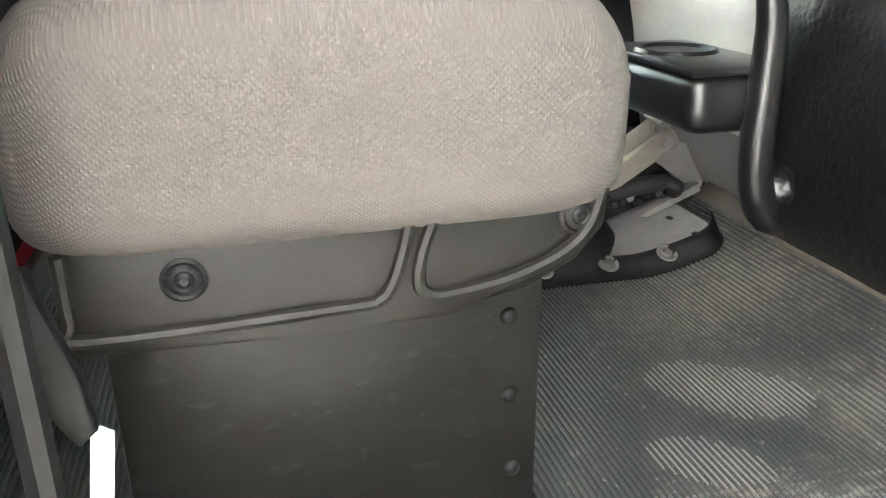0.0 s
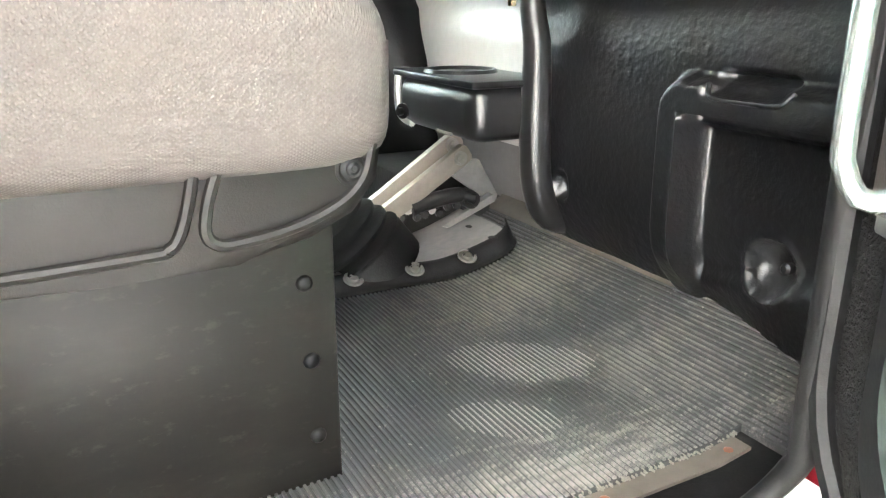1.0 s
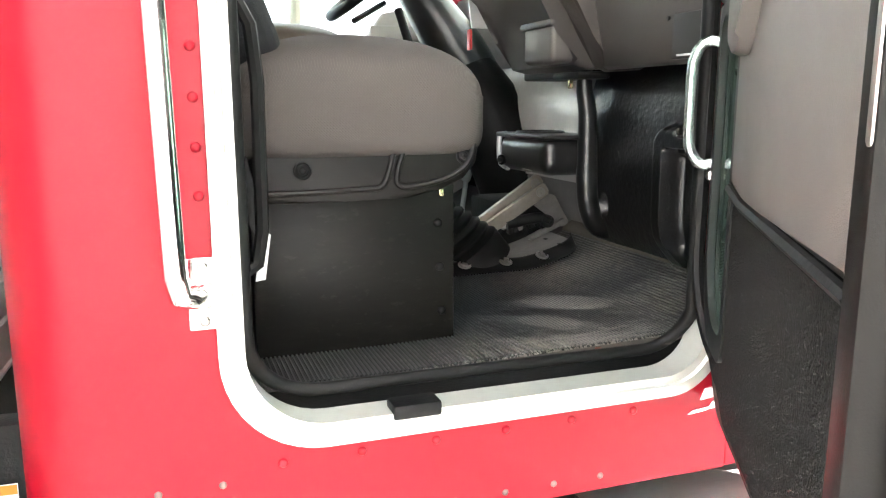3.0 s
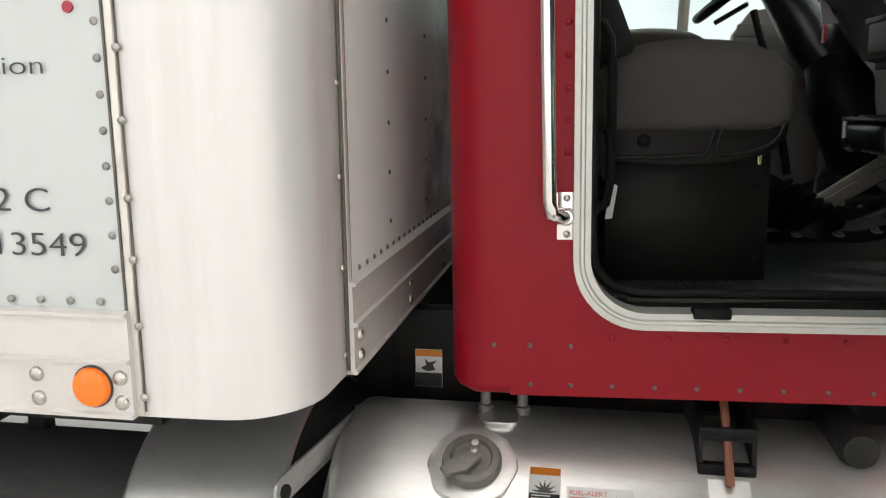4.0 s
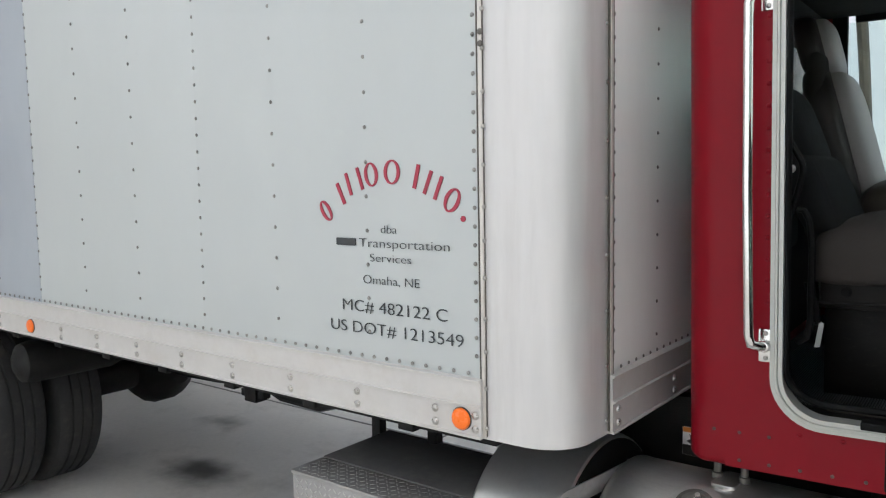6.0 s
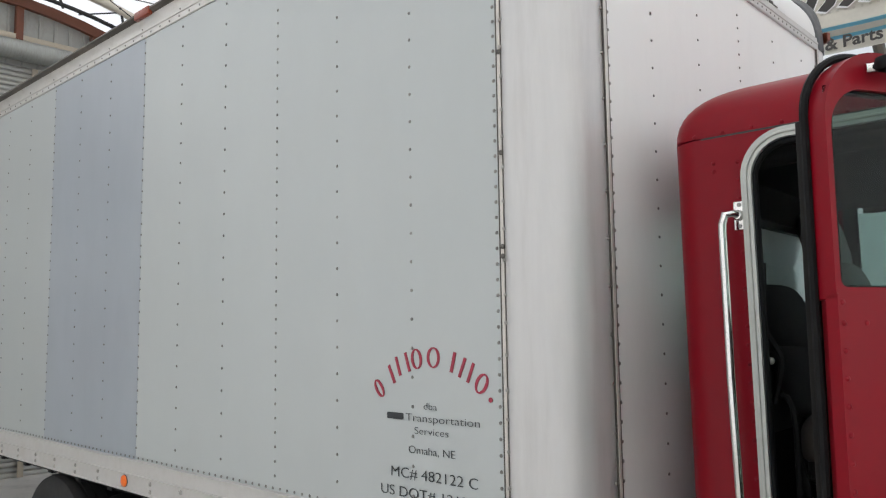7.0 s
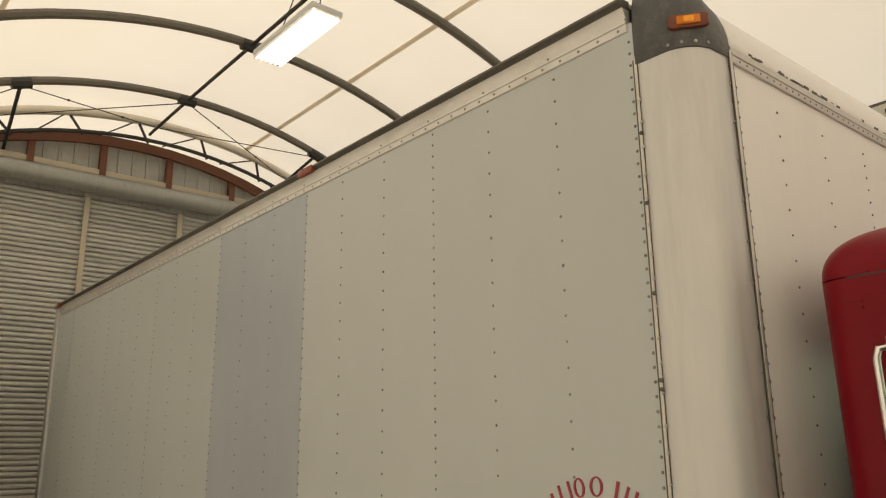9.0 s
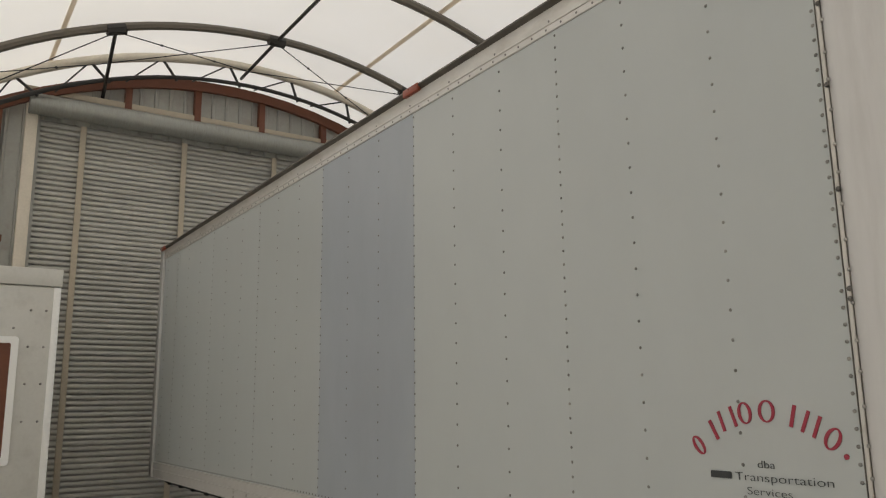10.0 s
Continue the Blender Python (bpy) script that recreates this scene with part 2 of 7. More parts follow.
M = {
    "back_grey": surf("charcoal_seat_fabric", (0.01924, 0.01998, 0.02146), 0.85, vary=0.15, grain=400, blotch=7, bump=0.1, bump_scale=700, spec=0.2),
    "back_dark": surf("dark_brown_leather", (0.018, 0.014, 0.012), 0.45, vary=0.2, grain=120, blotch=8, bump=0.03, bump_scale=300),
    "back_pale": surf("pale_grey_vinyl", (0.36, 0.34, 0.32), 0.5, vary=0.08, grain=150, blotch=8, bump=0.03, bump_scale=300),
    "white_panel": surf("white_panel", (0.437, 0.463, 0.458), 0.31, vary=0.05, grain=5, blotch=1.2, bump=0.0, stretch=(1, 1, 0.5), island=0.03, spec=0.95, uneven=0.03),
    # same white skin, its front made paler for the stronger light there
    "front_white_lit": smudged(surf("front_white_lit_panel", (0.77, 0.765, 0.75), 0.36, vary=0.03, grain=8, blotch=1.3, bump=0.002, bump_scale=5, dirt=(0.5, 0.48, 0.45), dirt_amount=0.15, stretch=(1, 1, 0.3))),
    "blue_panel": surf("blue_panel", (0.328, 0.36, 0.398), 0.31, vary=0.11, grain=5, blotch=1.6, bump=0.0, stretch=(1, 1, 0.4), spec=0.95, uneven=0.03),
    "post_alu": surf("post_aluminium", (0.6, 0.59, 0.58), 0.44, 0.28, vary=0.12, grain=20, blotch=3.0, bump=0.004, bump_scale=12, dirt=(0.4, 0.38, 0.36), dirt_amount=0.4, stretch=(1, 1, 0.12)),
    "rail_alu": surf("rail_aluminium", (0.56, 0.545, 0.525), 0.4, 0.2, vary=0.08, grain=30, blotch=3.0, bump=0.01, bump_scale=60, dirt=(0.45, 0.41, 0.36), dirt_amount=0.4),
    "rivet": surf("rivet_metal", (0.26, 0.25, 0.235), 0.42, 0.5, vary=0.2, grain=300, blotch=40, island=0.25),
    "rivet_dark": surf("rivet_dark", (0.12, 0.11, 0.1), 0.55, 0.4, vary=0.3, grain=300, blotch=40, island=0.3),
    "bolt": surf("bolt_steel", (0.42, 0.405, 0.38), 0.3, 0.9, vary=0.15, grain=200, blotch=30, island=0.2),
    "black_cap": surf("weathered_black_cap", (0.07, 0.07, 0.072), 0.5, vary=0.3, grain=60, blotch=8, bump=0.03, dirt=(0.22, 0.22, 0.21), dirt_amount=0.4),
    "chassis": surf("chassis_black", (0.008, 0.0078, 0.0075), 0.6, vary=0.4, grain=40, blotch=5, bump=0.05, dirt=(0.03, 0.026, 0.022), dirt_amount=0.35, spec=0.25),
    "red": surf("red_paint", (0.212, 0.0032, 0.011), 0.36, vary=0.06, grain=20, blotch=2.5, bump=0.002, bump_scale=20, coat=0.06, dirt=(0.18, 0.006, 0.013), dirt_amount=0.1, spec=0.16),
    "chrome": surf("chrome", (0.82, 0.81, 0.79), 0.16, 1.0, vary=0.05, grain=30, blotch=5, bump=0.0),
    "alu_trim": surf("dull_aluminium_trim", (0.46, 0.468, 0.44), 0.34, 0.45, vary=0.1, grain=40, blotch=8, bump=0.01, dirt=(0.42, 0.38, 0.3), dirt_amount=0.4, uneven=0.07),
    "tank": surf("brushed_aluminium_tank", (0.68, 0.67, 0.65), 0.33, 0.85, vary=0.1, grain=40, blotch=5, bump=0.01, bump_scale=80, dirt=(0.42, 0.4, 0.37), dirt_amount=0.3, stretch=(1, 3, 3), uneven=0.07),
    "drum": surf("satin_aluminium_drum", (0.64, 0.64, 0.635), 0.33, 0.85, vary=0.08, grain=60, blotch=3, bump=0.006, dirt=(0.4, 0.38, 0.36), dirt_amount=0.3, uneven=0.07),
    "tread_bar": surf("worn_tread_bar", (0.52, 0.515, 0.5), 0.35, 0.7, vary=0.15, grain=80, blotch=9, bump=0.0),
    "tread": surf("tread_plate", (0.37, 0.365, 0.36), 0.42, 0.6, vary=0.15, grain=80, blotch=9, bump=0.02, dirt=(0.35, 0.32, 0.29), dirt_amount=0.5),
    "galv": surf("galvanised_steel", (0.5, 0.5, 0.49), 0.42, 0.6, vary=0.15, grain=60, blotch=14, bump=0.02, dirt=(0.3, 0.27, 0.24), dirt_amount=0.3),
    "rubber": surf("black_rubber", (0.0045, 0.0045, 0.0047), 0.5, vary=0.3, grain=80, blotch=9, bump=0.03, dirt=(0.016, 0.015, 0.0138), dirt_amount=0.3, spec=0.16),
    "mat": dusted(scuffed(surf("ribbed_floor_mat", (0.027, 0.028, 0.0288), 0.33, vary=0.45, grain=90, blotch=5, bump=0.02, dirt=(0.12, 0.11, 0.096), dirt_amount=0.35, world_space=True, uneven=0.07), (0.26, 0.245, 0.22), (110, 110, 110), 0.6, 0.6)),
    "mat_groove": surf("mat_groove", (0.017, 0.0174, 0.0177), 0.6, vary=0.4, grain=90, blotch=5, bump=0.02, dirt=(0.07, 0.063, 0.055), dirt_amount=0.45, world_space=True),
    "worn": surf("worn_rubber", (0.165, 0.16, 0.15), 0.6, vary=0.5, grain=140, blotch=25, bump=0.03, world_space=True),
    "seatbox": scuffed(surf("black_painted_steel", (0.006, 0.0054, 0.0048), 0.46, vary=0.35, grain=30, blotch=7, bump=0.006, bump_scale=60, dirt=(0.013, 0.0118, 0.0104), dirt_amount=0.7, stretch=(0.5, 1, 1.8), spec=0.16), (0.035, 0.033, 0.029), (45, 60, 90), 0.58, 0.3),
    "plastic": surf("grey_black_plastic", (0.00629, 0.005624, 0.005254), 0.46, vary=0.15, grain=200, blotch=8, bump=0.02, bump_scale=600, spec=0.16),
    # cab fabric, grey vinyl and dash: colours scaled down for the cab's dim light
    "fabric": weave("dimmed_seat_fabric", (0.0518, 0.04529, 0.04218)),
    "fabric_side": surf("dimmed_seat_fabric_side", (0.0518, 0.04736, 0.04292), 0.85, vary=0.15, grain=500, blotch=7, bump=0.1, bump_scale=800, spec=0.2),
    "vinyl_black": scuffed(surf("black_vinyl", (0.003, 0.0032, 0.0035), 0.33, vary=0.25, grain=60, blotch=6, bump=0.055, bump_scale=85, spec=0.65, uneven=0.1), (0.05, 0.05, 0.05), (60, 60, 40), 0.62, 0.45),
    "vinyl_grey": surf("dimmed_grey_vinyl", (0.0777, 0.06956, 0.06364), 0.5, vary=0.1, grain=200, blotch=5, bump=0.03, bump_scale=500),
    "dash": surf("dimmed_dash_plastic", (0.05328, 0.0481, 0.04366), 0.42, vary=0.12, grain=150, blotch=5, bump=0.03, bump_scale=500),
    "carpet": surf("black_carpet", (0.014, 0.0137, 0.0134), 0.95, vary=0.5, grain=400, blotch=20, bump=0.5, bump_scale=260, spec=0.15),
    "headliner": surf("dark_headliner", (0.012, 0.012, 0.012), 0.9, vary=0.15, grain=200, blotch=6, bump=0.05, spec=0.1),
    "insulation": surf("white_insulation", (0.6068, 0.592, 0.5698), 0.25, vary=0.1, grain=60, blotch=9, bump=0.04, bump_scale=40, spec=0.6, uneven=0.03),
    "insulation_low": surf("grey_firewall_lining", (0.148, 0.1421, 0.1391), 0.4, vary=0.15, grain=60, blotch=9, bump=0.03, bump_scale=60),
    "orange": surf("orange_lens", (0.9, 0.17, 0.01), 0.3, vary=0.06, grain=100, blotch=20, bump=0.0),
    "amber": surf("amber_lens", (0.62, 0.17, 0.01), 0.22, vary=0.15, grain=200, blotch=60),
    "amber_bright": surf("amber_reflector", (0.95, 0.36, 0.04), 0.2, vary=0.2, grain=250, blotch=80),
    "red_mark": surf("red_lens", (0.24, 0.04, 0.015), 0.3, vary=0.2, grain=100, blotch=30),
    "ink_red": surf("red_lettering", (0.32, 0.02, 0.045), 0.4, vary=0.06, bump=0.0),
    "ink_black": surf("dark_lettering", (0.03, 0.034, 0.036), 0.4, vary=0.08, bump=0.0),
    "label_white": surf("label_white", (0.88, 0.88, 0.86), 0.5, vary=0.06, bump=0.0),
    "label_orange": surf("label_orange", (0.75, 0.26, 0.03), 0.5, vary=0.06, bump=0.0),
    "label_black": surf("label_black", (0.03, 0.03, 0.03), 0.5, vary=0.1, bump=0.0),
    "label_pink": surf("label_pink", (0.66, 0.27, 0.25), 0.5, vary=0.06, bump=0.0),
    "label_grey": surf("label_grey", (0.55, 0.56, 0.55), 0.5, vary=0.06, bump=0.0),
    "concrete": stained(surf("concrete_floor", (0.63, 0.605, 0.57), 0.55, vary=0.14, grain=30, blotch=0.8, bump=0.03, bump_scale=40, dirt=(0.25, 0.235, 0.215), dirt_amount=0.5)),
    "oil": surf("oil_stain", (0.1, 0.093, 0.083), 0.4, vary=0.3, grain=20, blotch=6, bump=0.0),
    "roof_cloth": cloth_roof("roof_fabric"),
    "seam_cloth": cloth_roof("doubled_seam_fabric", (0.86, 0.79, 0.68), (0.89, 0.83, 0.74)),
    "arch": surf("arch_steel", (0.15, 0.132, 0.108), 0.5, 0.4, vary=0.2, grain=40, blotch=5),
    "arch_pale": surf("pale_arch_steel", (0.66, 0.6, 0.5), 0.5, 0.3, vary=0.15, grain=40, blotch=5),
    "rod": surf("dark_rod", (0.04, 0.038, 0.035), 0.6, 0.3, vary=0.3, grain=80, blotch=9),
    "slat": surf("galvanised_curtain", (0.45, 0.44, 0.405), 0.45, 0.3, vary=0.16, grain=12, blotch=1.6, bump=0.01, island=0.08, dirt=(0.24, 0.22, 0.19), dirt_amount=0.4, world_space=True),
    "clad": surf("gable_cladding", (0.36, 0.36, 0.33), 0.5, 0.2, vary=0.15, grain=20, blotch=2, bump=0.01, dirt=(0.25, 0.2, 0.16), dirt_amount=0.4),
    "rivet_dull": surf("weathered_rivet", (0.12, 0.075, 0.07), 0.5, 0.3, vary=0.3, grain=120, blotch=30, bump=0.0),
    "roll_galv": surf("dull_galvanised_roll", (0.33, 0.335, 0.31), 0.4, 0.6, vary=0.25, grain=30, blotch=6, bump=0.01, dirt=(0.2, 0.18, 0.14), dirt_amount=0.5, stretch=(1, 3, 0.6)),
    "rust": surf("red_oxide_steel", (0.15, 0.05, 0.025), 0.6, vary=0.25, grain=50, blotch=4, bump=0.02),
    "tape": surf("curtain_tape", (0.46, 0.40, 0.31), 0.7, vary=0.15, grain=60, blotch=9),
    "trailer": surf("white_trailer_skin", (0.62, 0.61, 0.57), 0.5, vary=0.08, grain=30, blotch=2, bump=0.01, dirt=(0.35, 0.32, 0.28), dirt_amount=0.35),
    "tyre": surf("tyre_rubber", (0.016, 0.016, 0.016), 0.75, vary=0.3, grain=60, blotch=7, bump=0.05, dirt=(0.07, 0.06, 0.05), dirt_amount=0.4),
    "banner": surf("banner_vinyl", (0.62, 0.59, 0.51), 0.6, vary=0.1, grain=30, blotch=3, bump=0.0),
    "banner_blue": surf("banner_blue", (0.17, 0.47, 0.62), 0.6, vary=0.08, grain=30, blotch=3, bump=0.0),
    "pod": surf("black_moulded_plastic", (0.00592, 0.00592, 0.00629), 0.31, vary=0.2, grain=200, blotch=8, bump=0.02, bump_scale=500, spec=0.6, uneven=0.03),
    "door_rubber": surf("black_gasket", (0.0058, 0.006, 0.0062), 0.5, vary=0.25, grain=80, blotch=9, bump=0.02, dirt=(0.03, 0.03, 0.027), dirt_amount=0.25, spec=0.2),
    "grip": surf("satin_chrome_grip", (0.42, 0.48, 0.46), 0.22, 0.85, vary=0.06, grain=40, blotch=10, bump=0.0),
    "mint_plastic": surf("dusty_edge", (0.16, 0.15, 0.13), 0.7, vary=0.4, grain=90, blotch=25, bump=0.03),
    "top_alu": surf("weathered_top_rail", (0.64, 0.62, 0.59), 0.36, 0.6, vary=0.15, grain=30, blotch=3, bump=0.015, bump_scale=40, dirt=(0.3, 0.26, 0.2), dirt_amount=0.4, stretch=(0.4, 1, 1)),
    "seam": surf("seam_metal", (0.6, 0.57, 0.53), 0.4, 0.4, vary=0.2, grain=30, blotch=5, bump=0.01, dirt=(0.12, 0.1, 0.08), dirt_amount=0.6, stretch=(1, 1, 0.3)),
    "lamp_base": surf("brown_lamp_base", (0.16, 0.035, 0.015), 0.35, vary=0.25, grain=100, blotch=30),
    "lid_grey": surf("dark_tool_lid", (0.1, 0.1, 0.1), 0.7, vary=0.25, grain=50, blotch=6, bump=0.03, dirt=(0.2, 0.19, 0.17), dirt_amount=0.4),
    "script": surf("dark_print", (0.05, 0.045, 0.04), 0.6, vary=0.1, bump=0.0),
    "banner_dot": surf("banner_dot", (0.52, 0.49, 0.42), 0.6, vary=0.1, bump=0.0),
    "plate_dust": surf("dusty_grey_plate", (0.125, 0.121, 0.116), 0.5, vary=0.35, grain=60, blotch=12, bump=0.03, dirt=(0.19, 0.175, 0.15), dirt_amount=0.5),
    "edge_dark": surf("tarnished_shaded_edge", (0.10, 0.088, 0.075), 0.5, 0.3, vary=0.3, grain=40, blotch=4, bump=0.02, dirt=(0.3, 0.26, 0.2), dirt_amount=0.4, stretch=(0.5, 1, 1)),
    "sill_metal": surf("dirty_sill_strip", (0.085, 0.075, 0.062), 0.55, 0.3, vary=0.3, grain=60, blotch=14, bump=0.02, dirt=(0.1, 0.08, 0.06), dirt_amount=0.6),
    "reveal": surf("dark_window_reveal", (0.022, 0.023, 0.022), 0.5, vary=0.15, grain=60, blotch=10, bump=0.01),
    "window_glass": glass("window_glass", (0.90, 0.96, 0.94)),
    "door_glass": glass("dark_tinted_glass", (0.5, 0.58, 0.55), 1.3),
    "green_glass": glass("green_tinted_glass", (0.56, 0.72, 0.65), 1.28),
    "tube_light": glow("tube_light", (1.0, 0.93, 0.8), 9.0),
    "red_tag": surf("red_tag", (0.6, 0.02, 0.02), 0.4, vary=0.1),
    "brown_trim": surf("brown_vinyl", (0.0481, 0.03404, 0.02516), 0.5, vary=0.12, grain=200, blotch=8, bump=0.03),
    "quilt": surf("quilted_grey_vinyl", (0.296, 0.2738, 0.259), 0.5, vary=0.08, grain=150, blotch=8, bump=0.03),
    "pale_plastic": surf("pale_plastic", (0.45, 0.48, 0.46), 0.32, 0.4, vary=0.08, grain=60, blotch=12, bump=0.0, uneven=0.07),
    "steel_pedal": surf("bare_steel_bar", (0.36, 0.33, 0.29), 0.35, 0.7, vary=0.2, grain=80, blotch=14, bump=0.02),
    "cap_grey": surf("fuel_cap_metal", (0.17, 0.16, 0.145), 0.5, 0.6, vary=0.25, grain=60, blotch=15, bump=0.05),
    "brass": surf("brass_plate", (0.62, 0.55, 0.32), 0.25, 0.9, vary=0.1, grain=40, blotch=12, bump=0.0),
}


# ---- building tools ----
def mesh_of(name, bm, material, smooth=40):
    me = bpy.data.meshes.new(name)
    bmesh.ops.recalc_face_normals(bm, faces=bm.faces[:])
    bm.to_mesh(me)
    bm.free()
    me.materials.append(M[material] if isinstance(material, str) else material)
    if smooth:
        me.polygons.foreach_set("use_smooth", [True] * len(me.polygons))
        me.set_sharp_from_angle(angle=radians(smooth))
    return me


def thing(name, label, category, m=None, group="", kind=""):
    ob = new(name)
    ob.empty_display_size = 0.1
    if m is not None:
        ob.matrix_world = m
    return tagged(ob, label, category, group, kind)


def part(name, bm, material, parent, label="", smooth=40):
    ob = new(name, mesh_of(name, bm, material, smooth))
    ob.parent = parent
    return tagged(ob, label)


def solo(name, bm, material, label, category="", kind="", smooth=40, m=None, group=""):
    ob = new(name, mesh_of(name, bm, material, smooth))
    if m is not None:
        ob.matrix_world = m
    return tagged(ob, label, category, group, kind)


def box(bm, a, b, bevel=0.0, seg=2):
    """A box between two corners, its edges rounded."""
    lo = [min(p, q) for p, q in zip(a, b)]
    hi = [max(p, q) for p, q in zip(a, b)]
    vs = [bm.verts.new((x, y, z)) for x in (lo[0], hi[0]) for y in (lo[1], hi[1]) for z in (lo[2], hi[2])]
    fs = [bm.faces.new([vs[i] for i in f]) for f in ((0, 1, 3, 2), (4, 6, 7, 5), (0, 4, 5, 1), (2, 3, 7, 6), (0, 2, 6, 4), (1, 5, 7, 3))]
    if bevel:
        es = list({e for f in fs for e in f.edges})
        bmesh.ops.bevel(bm, geom=es, offset=bevel, segments=seg, profile=0.5, affect="EDGES", clamp_overlap=True)
    return bm


def boxed(a, b, bevel=0.0, seg=2):
    return box(bmesh.new(), a, b, bevel, seg)


def sweep(bm, path, radius, seg=10, closed=False, caps=True):
    """A round bar along a path; radius may be a list, one a point."""
    pts = [Vector(p) for p in path]
    n = len(pts)
    rad = radius if isinstance(radius, (list, tuple)) else [radius] * n
    rings, up = [], None
    for i, p in enumerate(pts):
        a = pts[(i - 1) % n] if closed or i else p
        b = pts[(i + 1) % n] if closed or i < n - 1 else p
        d = (b - a).normalized()
        if up is None:
            up = Vector((0, 0, 1)) if abs(d.z) < 0.9 else Vector((0, 1, 0))
        side = d.cross(up).normalized()
        up = side.cross(d).normalized()
        rings.append([bm.verts.new(p + rad[i] * (math.cos(2 * math.pi * k / seg) * side + math.sin(2 * math.pi * k / seg) * up)) for k in range(seg)])
    for i in range(n if closed else n - 1):
        r, q = rings[i], rings[(i + 1) % n]
        for k in range(seg):
            bm.faces.new((r[k], r[(k + 1) % seg], q[(k + 1) % seg], q[k]))
    if caps and not closed:
        bm.faces.new(rings[0][::-1])
        bm.faces.new(rings[-1])
    return bm


def eased(path, k=5):
    """A smooth run of points through the given ones."""
    p = [Vector(q) for q in path]
    p = [2 * p[0] - p[1]] + p + [2 * p[-1] - p[-2]]
    out = []
    for a, b, c, d in zip(p, p[1:], p[2:], p[3:]):
        for i in range(k):
            t = i / k
            out.append(0.5 * (2 * b + (c - a) * t + (2 * a - 5 * b + 4 * c - d) * t * t + (3 * b - a - 3 * c + d) * t ** 3))
    return out + [p[-2]]


def swept(path, radius, seg=10, closed=False):
    return sweep(bmesh.new(), path, radius, seg, closed)


def lathe(bm, axis_m, profile, seg=24):
    """Turns a profile of (radius, height) round the z of axis_m."""
    rings = []
    for r, h in profile:
        if r < 1e-6:
            rings.append([bm.verts.new(axis_m @ Vector((0, 0, h)))])
        else:
            rings.append([bm.verts.new(axis_m @ Vector((r * math.cos(2 * math.pi * k / seg), r * math.sin(2 * math.pi * k / seg), h))) for k in range(seg)])
    for a, b in zip(rings, rings[1:]):
        for k in range(seg):
            j = (k + 1) % seg
            if len(a) == 1 and len(b) == 1:
                continue
            if len(a) == 1:
                bm.faces.new((a[0], b[j], b[k]))
            elif len(b) == 1:
                bm.faces.new((a[k], a[j], b[0]))
            else:
                bm.faces.new((a[k], a[j], b[j], b[k]))
    return bm


def turned(axis_m, profile, seg=24):
    return lathe(bmesh.new(), axis_m, profile, seg)


def aim(p, d):
    """A frame at p whose z points along d."""
    return Matrix.Translation(p) @ Vector(d).to_track_quat("Z", "Y").to_matrix().to_4x4()


def prism(bm, outline, lift, depth, bevel=0.0):
    """An outline (u, v), placed by lift(u, v, w), made depth thick; its rims may be rounded."""
    front = [bm.verts.new(lift(u, v, 0.0)) for u, v in outline]
    back = [bm.verts.new(lift(u, v, depth)) for u, v in outline]
    fs = [bm.faces.new(front), bm.faces.new(back[::-1])]
    n = len(outline)
    for i in range(n):
        fs.append(bm.faces.new((front[i], back[i], back[(i + 1) % n], front[(i + 1) % n])))
    if bevel:
        es = list(fs[0].edges) + list(fs[1].edges)
        bmesh.ops.bevel(bm, geom=es, offset=bevel, segments=2, profile=0.5, affect="EDGES", clamp_overlap=True)
    return bm


def rounded(u0, u1, v0, v1, r, k=8):
    """A rounded rectangle, from its lower left, anticlockwise; r may be four radii (ll, lr, ur, ul)."""
    rs = r if isinstance(r, (list, tuple)) else [r] * 4
    out = []
    for i, (su, sv, a0) in enumerate(((1, 1, 180), (-1, 1, 270), (-1, -1, 0), (1, -1, 90))):
        q = rs[i]
        cu = (u0 if su > 0 else u1) + su * q
        cv = (v0 if sv > 0 else v1) + sv * q
        for j in range(k + 1):
            a = radians(a0 + 90 * j / k)
            out.append((cu + q * math.cos(a), cv + q * math.sin(a)))
    return out


def ring_plate(bm, outer, inner, lift, depth, gap=-1):
    """A plate with a hole: two outlines with as many points each; one stretch may be left out."""
    n = len(outer)
    vs = [[bm.verts.new(lift(u, v, w)) for u, v in loop] for loop, w in ((outer, 0), (inner, 0), (inner, depth), (outer, depth))]
    for a, b in zip(vs, vs[1:] + vs[:1]):
        for i in range(n):
            j = (i + 1) % n
            if i != gap:
                bm.faces.new((a[i], a[j], b[j], b[i]))
    return bm


def grid_face(bm, fn, nu, nv):
    """A sheet of nu by nv cells over fn(0..1, 0..1)."""
    vs = [[bm.verts.new(fn(i / nu, j / nv)) for j in range(nv + 1)] for i in range(nu + 1)]
    for i in range(nu):
        for j in range(nv):
            bm.faces.new((vs[i][j], vs[i + 1][j], vs[i + 1][j + 1], vs[i][j + 1]))
    return bm


